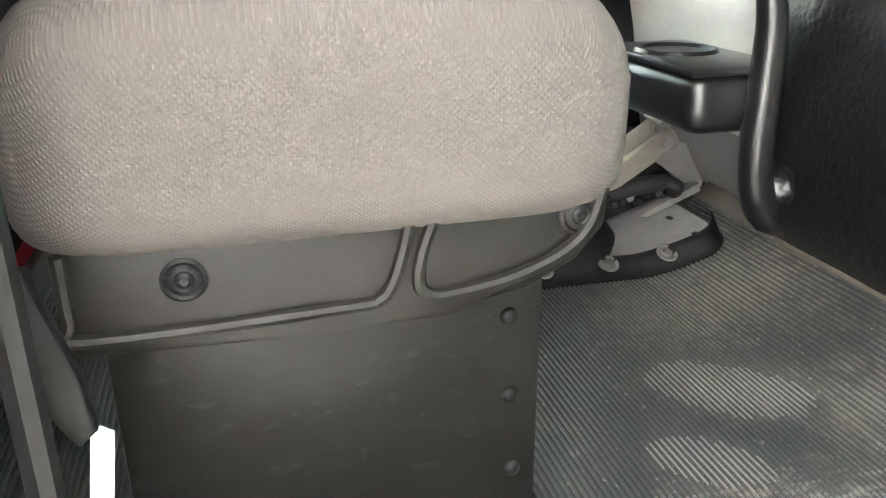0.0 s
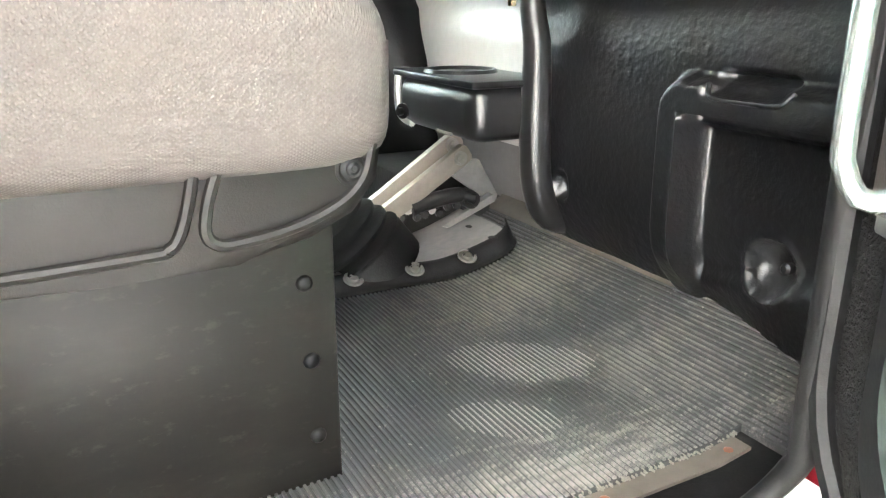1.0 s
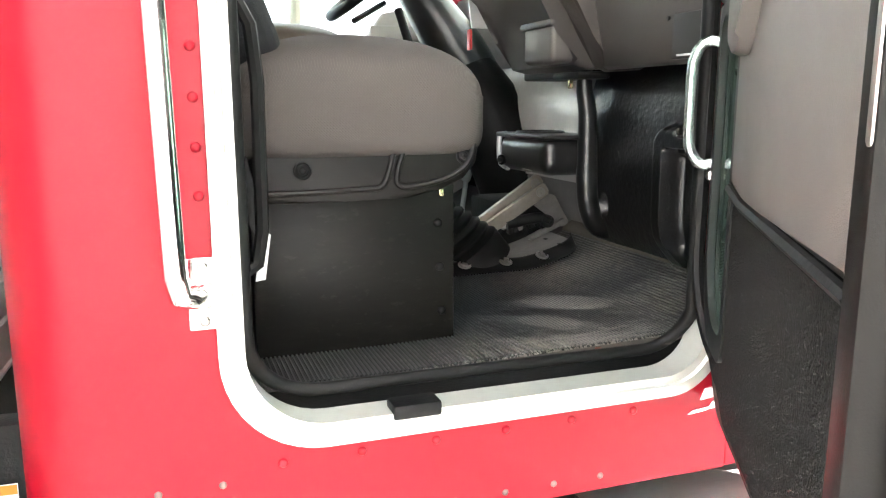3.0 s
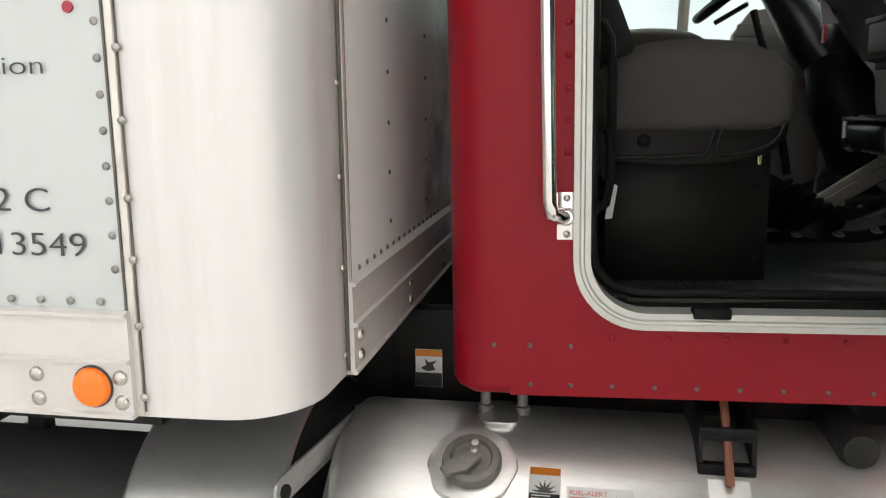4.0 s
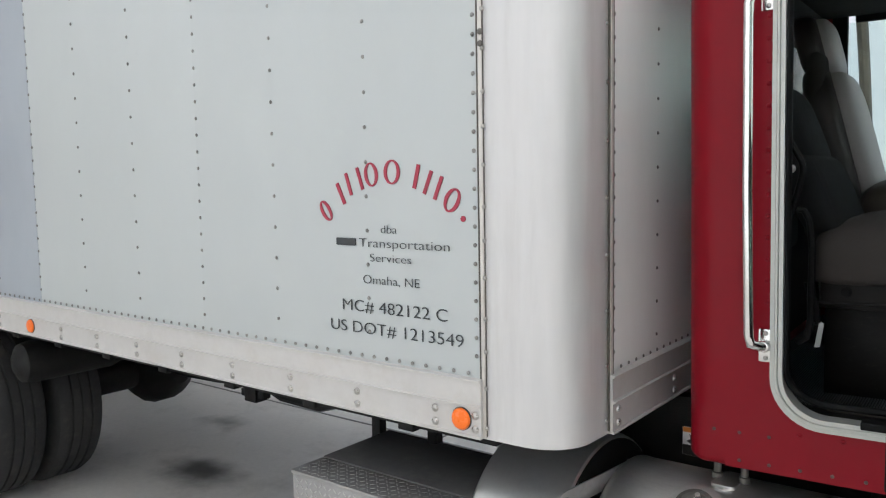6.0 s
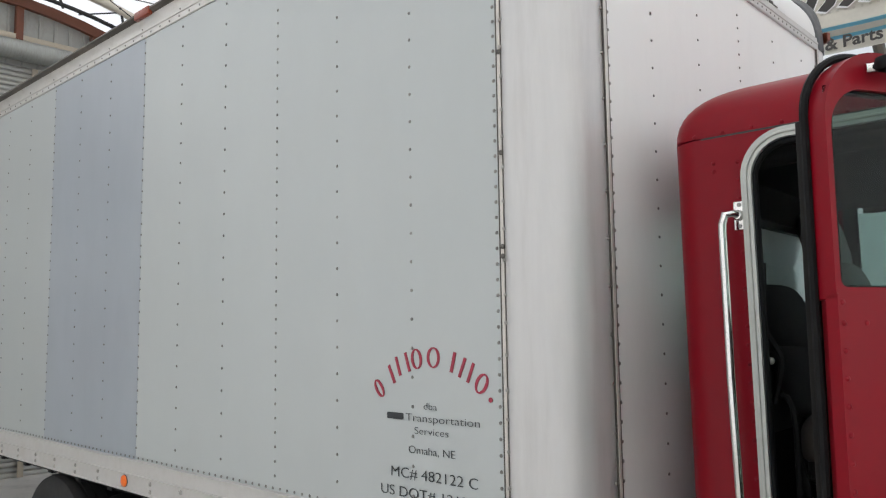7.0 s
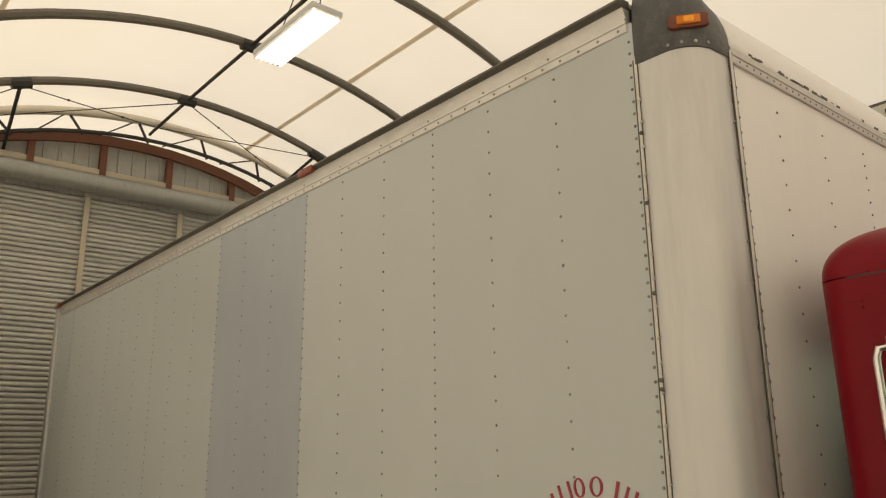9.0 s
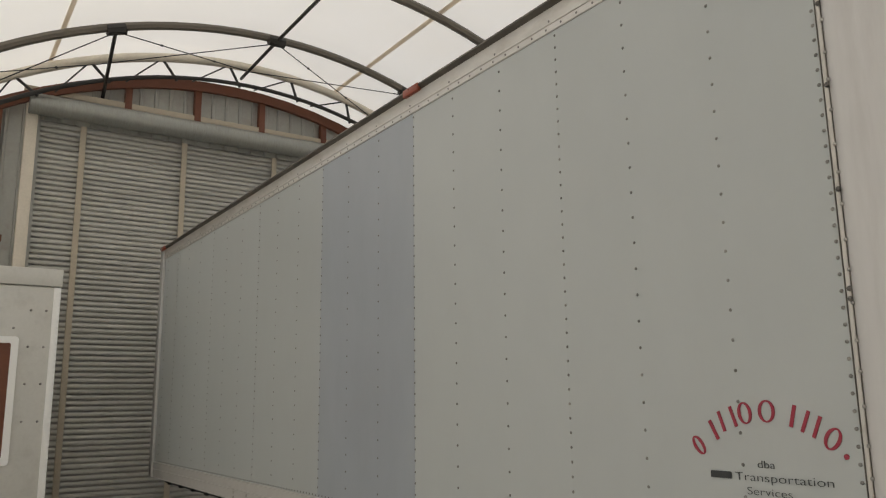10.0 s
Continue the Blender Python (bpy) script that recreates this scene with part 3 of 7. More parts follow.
def sheet(fn, nu, nv, off):
    """A closed plate: a sheet over fn, the same sheet moved by off, and the rims between them."""
    bm = bmesh.new()
    off = Vector(off)
    a = [[bm.verts.new(fn(i / nu, j / nv)) for j in range(nv + 1)] for i in range(nu + 1)]
    b = [[bm.verts.new(v.co + off) for v in row] for row in a]
    for i in range(nu):
        for j in range(nv):
            bm.faces.new((a[i][j], a[i + 1][j], a[i + 1][j + 1], a[i][j + 1]))
            bm.faces.new((b[i][j], b[i][j + 1], b[i + 1][j + 1], b[i + 1][j]))
    for p, q in ([((i, 0), (i + 1, 0)) for i in range(nu)] + [((i, nv), (i + 1, nv)) for i in range(nu)]
                 + [((0, j), (0, j + 1)) for j in range(nv)] + [((nu, j), (nu, j + 1)) for j in range(nv)]):
        bm.faces.new((a[p[0]][p[1]], a[q[0]][q[1]], b[q[0]][q[1]], b[p[0]][p[1]]))
    return bm


def cushion(bm, lo, hi, n=4.0, crown=0.0, nu=20, nv=14, nz=None, low=None):
    """A soft block: a superellipsoid between two corners, its top crowned."""
    c = [(a + b) / 2 for a, b in zip(lo, hi)]
    h = [(b - a) / 2 for a, b in zip(lo, hi)]

    def pw(v, e):
        return math.copysign(abs(v) ** e, v)

    rings = []
    for j in range(nv + 1):
        t = -math.pi / 2 + math.pi * j / nv
        ring = []
        for i in range(nu):
            a = 2 * math.pi * i / nu
            ez = (nz or n) if t > 0 else (low or nz or n)
            flat = pw(math.cos(t), 2 / ez)
            x = flat * pw(math.cos(a), 2 / n)
            y = flat * pw(math.sin(a), 2 / n)
            z = pw(math.sin(t), 2 / ez)
            if z > 0:
                z -= crown * x * x
            ring.append(bm.verts.new((c[0] + h[0] * x, c[1] + h[1] * y, c[2] + h[2] * z)))
        rings.append(ring)
    for a, b in zip(rings, rings[1:]):
        for i in range(nu):
            k = (i + 1) % nu
            bm.faces.new((a[i], a[k], b[k], b[i]))
    bmesh.ops.remove_doubles(bm, verts=bm.verts[:], dist=1e-5)
    return bm


def lettering(name, body, size, material, m, parent, width=None, bold=-0.0005):
    """Words in the built-in font, as a thin mesh; width squeezes them to a length."""
    cu = bpy.data.curves.new(name, "FONT")
    cu.body = body
    cu.size = size
    cu.extrude = 0.0004
    cu.offset = bold
    tmp = bpy.data.objects.new(name, cu)
    scene.collection.objects.link(tmp)
    bpy.context.view_layer.update()
    me = bpy.data.meshes.new_from_object(tmp)
    bpy.data.objects.remove(tmp)
    bpy.data.curves.remove(cu)
    if width:
        xs = [v.co.x for v in me.vertices]
        k, x0 = width / (max(xs) - min(xs)), min(xs)
        for v in me.vertices:
            v.co.x = (v.co.x - x0) * k
    me.materials.clear()
    me.materials.append(M[material])
    ob = new(name, me)
    ob.parent = parent
    ob.matrix_basis = m
    return ob


def dome_mesh(name, r, h, material, seg=8):
    """A rivet or bolt head on the plane z = 0, looking up z."""
    bm = bmesh.new()
    lathe(bm, Matrix(), [(r, -0.0005), (r * 0.93, h * 0.45), (r * 0.55, h * 0.9), (0, h)], seg)
    return mesh_of(name, bm, material, 80)


def dot_parts(name, mesh, places, parent, normal):
    q = Vector(normal).to_track_quat("Z", "Y").to_matrix().to_4x4()
    for p in places:
        ob = new(name, mesh)
        ob.parent = parent
        ob.matrix_basis = Matrix.Translation(p) @ q


def dots_joined(name, r, h, places, parent, normal, material, label):
    """Many small heads in one mesh."""
    q = Vector(normal).to_track_quat("Z", "Y").to_matrix().to_4x4()
    seg, verts, faces = 6, [], []
    for p in places:
        o = len(verts)
        mm = Matrix.Translation(p) @ q
        for rr, hh in ((r, -0.0005), (r * 0.7, h * 0.8)):
            verts += [tuple(mm @ Vector((rr * math.cos(k * math.pi / 3), rr * math.sin(k * math.pi / 3), hh))) for k in range(seg)]
        verts.append(tuple(mm @ Vector((0, 0, h))))
        for k in range(seg):
            j = (k + 1) % seg
            faces.append((o + k, o + j, o + seg + j, o + seg + k))
            faces.append((o + seg + k, o + seg + j, o + 2 * seg))
    me = bpy.data.meshes.new(name)
    me.from_pydata(verts, [], faces)
    me.materials.append(M[material])
    me.polygons.foreach_set("use_smooth", [True] * len(me.polygons))
    ob = new(name, me)
    ob.parent = parent
    return tagged(ob, label, kind="stuff")


def arc(c, r, a0, a1, k=8):
    return [(c[0] + r * math.cos(radians(a0 + (a1 - a0) * i / k)), c[1] + r * math.sin(radians(a0 + (a1 - a0) * i / k))) for i in range(k + 1)]


# ---- the hall: ground, fabric vault, arches, end walls ----
HALL_Y, HALL_R, HALL_TOP = 1.47, 6.36, 6.65
HALL_C = HALL_TOP - HALL_R
WALL_BACK, WALL_FRONT = -9.66, 9.5

bm = bmesh.new()
grid_face(bm, lambda u, v: (-400 + 800 * u, -400 + 800 * v, 0), 4, 4)
ground = solo("ground", bm, "concrete", "worn grey concrete floor slab", kind="structure", smooth=0)
for k, (x0, y0, x1, y1) in enumerate(((-2.02, -5, -2.0, 8), (-9.6, 2.3, 9, 2.32), (3.0, -5, 3.02, 8), (-6.2, -5, -6.18, 8))):
    bm = boxed((x0, y0, 0.0005), (x1, y1, 0.003))
    part("floor_joint", bm, "oil", ground, "dark saw-cut joint in the slab")

def vault(u, v, r=HALL_R + 0.16):
    a = radians(-6 + 192 * v)
    return (WALL_BACK - 2.5 + (WALL_FRONT - WALL_BACK + 2.5) * u, HALL_Y + r * math.cos(a), HALL_C + r * math.sin(a))


solo("ceiling", grid_face(bmesh.new(), vault, 12, 64), "roof_cloth", "white translucent fabric stretched over an arched hall roof", kind="structure", smooth=80)


def arch_path(x, r, a0=-4.0, a1=184.0, n=72):
    return [(x, HALL_Y + r * math.cos(radians(a0 + (a1 - a0) * i / n)), HALL_C + r * math.sin(radians(a0 + (a1 - a0) * i / n))) for i in range(n + 1)]


def on_arch(x, deg, r=HALL_R):
    return (x, HALL_Y + r * math.cos(radians(deg)), HALL_C + r * math.sin(radians(deg)))


ARCHES = (-8.25, -6.35, -4.4, -2.45, -0.38, 1.57, 3.4, 5.35, 7.3)
for x in ARCHES:
    rib = thing("roof_arch", "dark tubular steel arch carrying the fabric roof", "roof arch", Matrix.Translation((x, HALL_Y, 0)), "roof arches")
    L = Matrix.Translation((-x, -HALL_Y, 0))
    part("tube", swept([L @ Vector(p) for p in arch_path(x, HALL_R)], 0.055, 8), "arch", rib)
    for d in (53.3, 72.0, 90.7, 109.4, 128.1) if x < -8 else (90.7,):
        c = L @ Vector(on_arch(x, d, HALL_R - 0.03))
        t = Vector((0, -math.sin(radians(d)), math.cos(radians(d))))
        part("joint_sleeve", swept([c - t * 0.11, c + t * 0.11], 0.072, 8), "rod", rib, "dark bolted sleeve where purlins meet")
NODE = 84.9
pale = thing("end_arch", "pale lattice arch close to the end wall", "roof arch", Matrix.Translation((-9.33, HALL_Y, 0)))
L = Matrix.Translation((9.33, -HALL_Y, 0))
part("tube", swept([L @ Vector(p) for p in arch_path(-9.33, HALL_R)], 0.062, 10), "arch_pale", pale)
part("lower_tube", swept([L @ Vector(p) for p in arch_path(-9.33, HALL_R - 0.28)], 0.03, 8), "rod", pale, "dark lower chord of the lattice arch")
for i in range(13):
    a0 = NODE + 8.5 * (i - 6)
    part("web_bar", swept([L @ Vector(on_arch(-9.33, a0, HALL_R)), L @ Vector(on_arch(-9.33, a0 - 1.5, HALL_R - 0.33))], 0.019, 6), "rod", pale)
    part("web_tie", swept([L @ Vector(on_arch(-9.33, a0, HALL_R - 0.02)), L @ Vector(on_arch(-9.33, a0 + 5.0, HALL_R - 0.33))], 0.011, 6), "rod", pale)

PURLINS = (53.3, 72.0, 90.7, 109.4, 128.1)
for d in PURLINS:
    bm = swept([on_arch(WALL_BACK, d, HALL_R - (0.05 if d == 90.7 else 0.42)), on_arch(-8.25, d, HALL_R - 0.03), on_arch(WALL_FRONT if d == 90.7 else -8.2, d, HALL_R - 0.03)], 0.023, 8)
    solo("roof_purlin", bm, "rod", "slim dark tube running from arch to arch", "purlin", group="roof purlins")
for x0, x1 in zip((-9.33,) + ARCHES[:3], ARCHES[:4]):
    for a, b in zip(PURLINS, PURLINS[1:]):
        if x0 > -9:
            continue
        bm = bmesh.new()
        sweep(bm, [on_arch(x0, a, HALL_R - 0.06), on_arch(x1, b, HALL_R - 0.06)], 0.007, 6)
        sweep(bm, [on_arch(x0, b, HALL_R - 0.06), on_arch(x1, a, HALL_R - 0.06)], 0.007, 6)
        for f in (0.3, 0.7):
            p = Vector(on_arch(x0, a, HALL_R - 0.06)).lerp(Vector(on_arch(x1, b, HALL_R - 0.06)), f)
            bmesh.ops.create_icosphere(bm, subdivisions=1, radius=0.02, matrix=Matrix.Translation(p))
        solo("cross_brace", bm, "rod", "crossed thin steel tie rods with turnbuckles", "tie rod", group="roof braces")
for a in (77.7, 114.0, 48.0, 140.0):
    bm = sheet(lambda u, v: on_arch(WALL_BACK + (WALL_FRONT - WALL_BACK) * u, a - 0.28 + 0.56 * v, HALL_R + 0.145), 2, 1, (0, 0, 0.004))
    solo("trim", bm, "seam_cloth", "welded seam band in the roof fabric", kind="structure", smooth=0)

# end wall behind the truck, with its roll-up door
DOOR_Y0, DOOR_Y1, DOOR_TOP = -1.24, 5.2, 5.45
n = 40
outline = [(HALL_Y + (HALL_R + 0.15) * math.cos(radians(-3 + 186 * i / n)), HALL_C + (HALL_R + 0.15) * math.sin(radians(-3 + 186 * i / n))) for i in range(n + 1)]
RIM_Y, RIM_R = HALL_Y - 0.22, HALL_R - 0.27


def rim_height(y, r=RIM_R):
    return HALL_C + math.sqrt(max(0.0, r * r - (y - RIM_Y) ** 2))


gable = [(RIM_Y + RIM_R * math.cos(radians(180 * i / n)), HALL_C + RIM_R * math.sin(radians(180 * i / n))) for i in range(n + 1)]
bm = prism(bmesh.new(), [(RIM_Y - RIM_R, -0.1), (RIM_Y + RIM_R, -0.1)] + gable, lambda u, v, w: (WALL_BACK - 0.2 + w, u, v), 0.08)
wall_back = solo("wall_back", bm, "clad", "ribbed metal gable wall of the hall", kind="structure", smooth=0)
bm = bmesh.new()
bm.faces.new([bm.verts.new((WALL_BACK - 2.49, y, z)) for y, z in outline])
solo("wall_end", bm, "roof_cloth", "white fabric closing the hall behind the gable", kind="structure", smooth=0)
for i in range(64):
    y = HALL_Y - 6.3 + 0.2 * i
    h = min(rim_height(y), rim_height(y + 0.215)) - 0.06
    z0 = DOOR_TOP if DOOR_Y0 < y < DOOR_Y1 else 0.0
    if h - z0 > 0.15:
        part("cladding_sheet", boxed((WALL_BACK - 0.02, y + 0.03, z0), (WALL_BACK, y + 0.215, h)), "clad", wall_back)
        part("cladding_rib", boxed((WALL_BACK - 0.02, y, z0), (WALL_BACK + 0.025, y + 0.045, h), 0.008, 1), "clad", wall_back)
for y in (-2.6, -1.75, -0.235, 0.7, 1.65, 2.65, 3.65, 4.65, 5.65):
    h = rim_height(y + 0.045) - 0.02
    z0 = DOOR_TOP + 0.3 if DOOR_Y0 - 0.2 < y < DOOR_Y1 else 0.0
    part("gable_stud", boxed((WALL_BACK + 0.03, y, z0), (WALL_BACK + 0.13, y + 0.09, h), 0.006), "rust", wall_back, "red-oxide painted steel stud")
for z in (1.3, 2.6, 3.8):
    part("girt", boxed((WALL_BACK + 0.03, -4.6, z), (WALL_BACK + 0.12, DOOR_Y0 - 0.3, z + 0.08), 0.006), "rust", wall_back, "red-oxide horizontal rail")
rim_board = [(RIM_Y + r * math.cos(radians(a)), HALL_C + r * math.sin(radians(a))) for r, way in ((RIM_R + 0.0, 1), (RIM_R - 0.14, -1)) for a in list(range(2, 179, 4))[::way]]
part("gable_rim", prism(bmesh.new(), rim_board, lambda u, v, w: (WALL_BACK + 0.09 + w, u, v), 0.07), "rust", wall_back, "red-oxide curved board along the gable")

door = thing("door_1", "closed galvanised roll-up curtain door in the end wall", "roll-up door", Matrix.Translation((WALL_BACK, DOOR_Y0, 0)), kind="structure")
slat_me = mesh_of("slat", prism(bmesh.new(), [(0.0, 0.0), (0.011, 0.006), (0.017, 0.018), (0.018, 0.032), (0.013, 0.05), (0.003, 0.06), (-0.006, 0.067), (-0.011, 0.062), (0.004, 0.051), (0.009, 0.032), (0.004, 0.012)],
                                lambda u, v, w: (u - 0.06, w, v), DOOR_Y1 - DOOR_Y0), "slat", 50)
for i in range(78):
    ob = new("slat", slat_me)
    ob.parent = door
    ob.matrix_basis = Matrix.Translation((0.0, 0.0, 0.07 * i))
for y in (0.5, 1.82, 3.15, 4.47):
    part("curtain_strap", boxed((0.0, y, 0.0), (0.012, y + 0.075, DOOR_TOP), 0.003), "tape", door, "pale strap running down the curtain")
part("curtain_roll", swept([(0.16, -0.14, 5.6), (0.16, DOOR_Y1 - DOOR_Y0 + 0.25, 5.64)], 0.135, 24), "roll_galv", door, "rolled steel curtain drum above the opening")
for k in range(9):
    part("roll_band", swept([(0.16, 0.1 + 0.72 * k, 5.602 + 0.0043 * k), (0.16, 0.13 + 0.72 * k, 5.602 + 0.0043 * k)], 0.139, 24), "roll_galv", door)
part("head_rail", boxed((0.0, -0.2, 5.765), (0.12, DOOR_Y1 - DOOR_Y0 + 0.3, 5.85), 0.01), "tape", door, "pale steel rail above the drum")
for y in (-0.16, DOOR_Y1 - DOOR_Y0 + 0.02):
    part("guide_rail", boxed((0.0, y, 0.0), (0.1, y + 0.14, 5.75), 0.008), "arch_pale", door, "pale steel door guide")

# added front end wall, never seen, closes the hall; translucent to light box and cab
bm = bmesh.new()
bm.faces.new([bm.verts.new((WALL_FRONT, y, z)) for y, z in outline])
solo("wall_front", bm, "roof_cloth", "unseen white fabric end wall added to let daylight in", kind="structure", smooth=0)

# hanging lamp
lamp = thing("ceiling_lamp", "lit six-tube fluorescent high-bay lamp hanging from the roof", "lamp", Matrix.Translation((-4.0, 0.725, 5.42)))
bm = bmesh.new()
box(bm, (-0.53, -0.15, 0.03), (0.53, 0.15, 0.09), 0.012)
part("housing", bm, "label_grey", lamp, "pale grey sheet-metal housing")
for k in range(6):
    y = -0.118 + 0.047 * k
    part("lamp_tube", swept([(-0.5, y, 0.015), (0.5, y, 0.015)], 0.014, 8), "tube_light", lamp, "glowing fluorescent tube")
    part("reflector_rib", boxed((-0.52, y - 0.0255, 0.0), (0.52, y - 0.0215, 0.03)), "chrome", lamp)
for x in (-0.4, 0.4):
    part("hanger_cable", swept([(x, 0, 0.1), (x * 0.6, 0.1, 0.6), (x * 0.5, 0.3, 1.13)], 0.006, 6), "rod", lamp)

# white trailer parked at the end of the hall
trailer = thing("trailer", "white panelled trailer with a small framed window", "trailer", Matrix.Translation((-7.0, -1.18, 0)))
part("body", boxed((-1.5, -2.3, 0.5), (0.0, 0.0, 2.93), 0.015), "trailer", trailer)
part("roof_band", boxed((-1.5, -2.3, 2.935), (0.02, 0.02, 3.1), 0.01), "trailer", trailer, "raised white band along the roof edge")
part("corner_trim", boxed((-0.01, -0.05, 0.5), (0.015, 0.012, 2.925), 0.006), "label_white", trailer)
fr = part("window_frame", ring_plate(bmesh.new(), rounded(-1.2, -0.31, 1.3, 2.45, 0.03), rounded(-1.14, -0.37, 1.36, 2.39, 0.02), lambda u, v, w: (0.003 + w, u, v), 0.025), "label_white", trailer)
part("pane", boxed((0.004, -1.15, 1.35), (0.012, -0.36, 2.4)), "rust", fr, "dark reddish window blind")
for y in (-1.9, -0.5):
    part("wheel", turned(aim((-0.75, y, 0.34), (0, 1, 0)), [(0, -0.1), (0.2, -0.1), (0.3, -0.1), (0.34, -0.06), (0.34, 0.06), (0.3, 0.1), (0.2, 0.1), (0, 0.08)], 20), "tyre", trailer)
dot_parts("screw_head", dome_mesh("trailer_screw", 0.012, 0.008, "rivet"), [(0.0, -0.1 - 0.13 * (k % 4), 2.7 - 0.17 * (k // 2)) for k in range(14)], trailer, (1, 0, 0))

# banner on a hanging bar, beyond the truck
BAN = Matrix.Translation((-1.459, 5.0, 4.506)) @ Matrix.Scale(0.8775, 4)
banner = thing("banner", "beige dotted vinyl banner with dark print and a blue band", "banner", BAN)


def drape(x):
    return 0.02 * math.sin(5 * x)


def flat_print(name, corners, material, label="", lift=-0.004):
    bm = grid_face(bmesh.new(), lambda u, v: (corners[0] + (corners[2] - corners[0]) * u, drape(corners[0] + (corners[2] - corners[0]) * u) + lift, corners[1] + (corners[3] - corners[1]) * v), 16, 1)
    bmesh.ops.solidify(bm, geom=bm.faces[:], thickness=0.001)
    return part(name, bm, material, banner, label, smooth=80)


part("sheet", sheet(lambda u, v: (3.4 * u, drape(3.4 * u), -0.465 + 0.93 * v), 40, 4, (0, 0.002, 0)), "banner", banner, smooth=80)
flat_print("blue_band", (0.55, -0.335, 3.3, -0.2), "banner_blue", "pale blue printed band")
flat_print("address_bar", (1.0, -0.3, 2.9, -0.24), "banner", "pale bar in place of an address", -0.008)
dots = bmesh.new()
for i in range(46):
    for j in range(10):
        x, z = 0.12 + 0.07 * i + 0.035 * (j % 2), -0.06 + 0.048 * j
        if 0 < x < 3.35:
            vs = [dots.verts.new((x + 0.014 * math.cos(k * 1.047), drape(x) - 0.003, z + 0.014 * math.sin(k * 1.047))) for k in range(6)]
            dots.faces.new(vs)
tagged(part("printed_dots", dots, "banner_dot", banner, "rows of faint printed dots", smooth=0), kind="stuff")
UP = Matrix.Rotation(radians(90), 4, "X")
for words, x, z, size, wide in (("DesMoines, IA", 0.66, 0.345, 0.07, 0.365), ("Sioux Falls, SD", 1.17, 0.35, 0.07, 0.38), ("& Parts", 1.12, -0.43, 0.16, 0.5)):
    ob = lettering("lettering", words, size, "script", Matrix.Translation((x, drape(x) - 0.024, z)) @ UP, banner, wide, 0.004)
# the maker's script stands as plain slanted strokes with a pale rim
for k in range(9):
    x = 0.72 + 0.19 * k
    tall = 0.36 if k in (0, 5) else 0.2
    lean = 0.5 * tall
    loop = [(x - 0.03, -0.02), (x + 0.05, -0.05), (x + 0.12, 0.0), (x + 0.1 + lean, -0.03 + tall), (x + 0.04 + lean, tall), (x + 0.0 + lean, tall - 0.03), (x + 0.04, 0.05)]
    mid = (sum(u for u, v in loop) / 7, sum(v for u, v in loop) / 7)
    part("script_rim", prism(bmesh.new(), [(mid[0] + 1.22 * (u - mid[0]), mid[1] + 1.12 * (v - mid[1])) for u, v in loop], lambda u, v, w: (u, -0.025 + w, v), 0.001), "label_white", banner)
    part("script_stroke", prism(bmesh.new(), loop, lambda u, v, w: (u, -0.028 + w, v), 0.002), "script", banner, "dark slanted stroke in place of a name")
part("hanging_bar", swept([(-0.1, 0.03, 0.485), (3.5, 0.03, 0.5)], 0.02, 8), "arch", banner)


# ---- the cargo box ----
BW, BLEN = 2.57, 7.94
PITCH = 0.406
cargo = thing("cargo_box", "white riveted cargo box body of a truck with aluminium rails", "truck box", Matrix.Translation((0, 0, 0)))
edges = [0.0, -3 * PITCH, -6 * PITCH, -9 * PITCH, -12 * PITCH, -15 * PITCH, -18 * PITCH, -BLEN + 0.08]
for k, (a, b) in enumerate(zip(edges, edges[1:])):
    def skin(u, v, a=a, b=b, k=k):
        x, z = a + (b - a) * u, 1.2 + 2.28 * v
        dent = 0.0007 * noise.noise((x * 0.9, z * 0.35, 0.3))
        return (x, 0.001 * (k % 2) + dent * min(1, 8 * u * (1 - u)), z)
    bm = sheet(skin, 12, 12, (0, 0.018, 0))
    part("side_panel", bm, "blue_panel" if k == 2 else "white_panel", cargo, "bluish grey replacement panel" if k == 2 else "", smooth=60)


def rail(bm, profile, x0, x1, axis="x", off=0.0):
    """Runs a (depth, height) profile along the side (x) or the front (y)."""
    lift = (lambda u, v, w: (x0 + w, u + off, v)) if axis == "x" else (lambda u, v, w: (off - u, x0 + w, v))
    return prism(bm, profile, lift, x1 - x0)


LOW = [(0.02, 1.052), (-0.016, 1.052), (-0.017, 1.058), (-0.012, 1.061), (-0.012, 1.135), (-0.019, 1.137), (-0.0195, 1.142), (-0.0115, 1.144), (-0.011, 1.205), (-0.018, 1.207), (-0.0185, 1.212), (-0.005, 1.2145), (0.02, 1.2145)]
part("bottom_rail", rail(bmesh.new(), LOW, -BLEN, -0.001), "rail_alu", cargo, "scuffed aluminium bottom rail with raised lips")
part("bottom_rail", rail(bmesh.new(), LOW, 0.225, BW - 0.225, "y", 0.255), "rail_alu", cargo, "scuffed aluminium bottom rail with raised lips")
HIGH = [(0.02, 3.447), (-0.005, 3.447), (-0.007, 3.45), (-0.007, 3.479), (-0.0115, 3.481), (-0.0115, 3.487), (-0.008, 3.49), (-0.009, 3.506), (-0.014, 3.522), (-0.022, 3.538), (-0.027, 3.544), (0.02, 3.544)]
part("top_rail", rail(bmesh.new(), HIGH, -BLEN, -0.02), "top_alu", cargo, "coved aluminium top rail with an overhanging lip", smooth=30)
# dark colour stands in for shade under the lip, besides some tarnish
part("roof_edge", rail(bmesh.new(), [(0.02, 3.5445), (-0.0275, 3.5445), (-0.036, 3.5525), (-0.046, 3.558), (-0.05, 3.563), (-0.047, 3.574), (-0.03, 3.581), (0.02, 3.584)], -BLEN, -0.02), "edge_dark", cargo, "rolled roof edge, tarnished and darkened for shade under its lip")
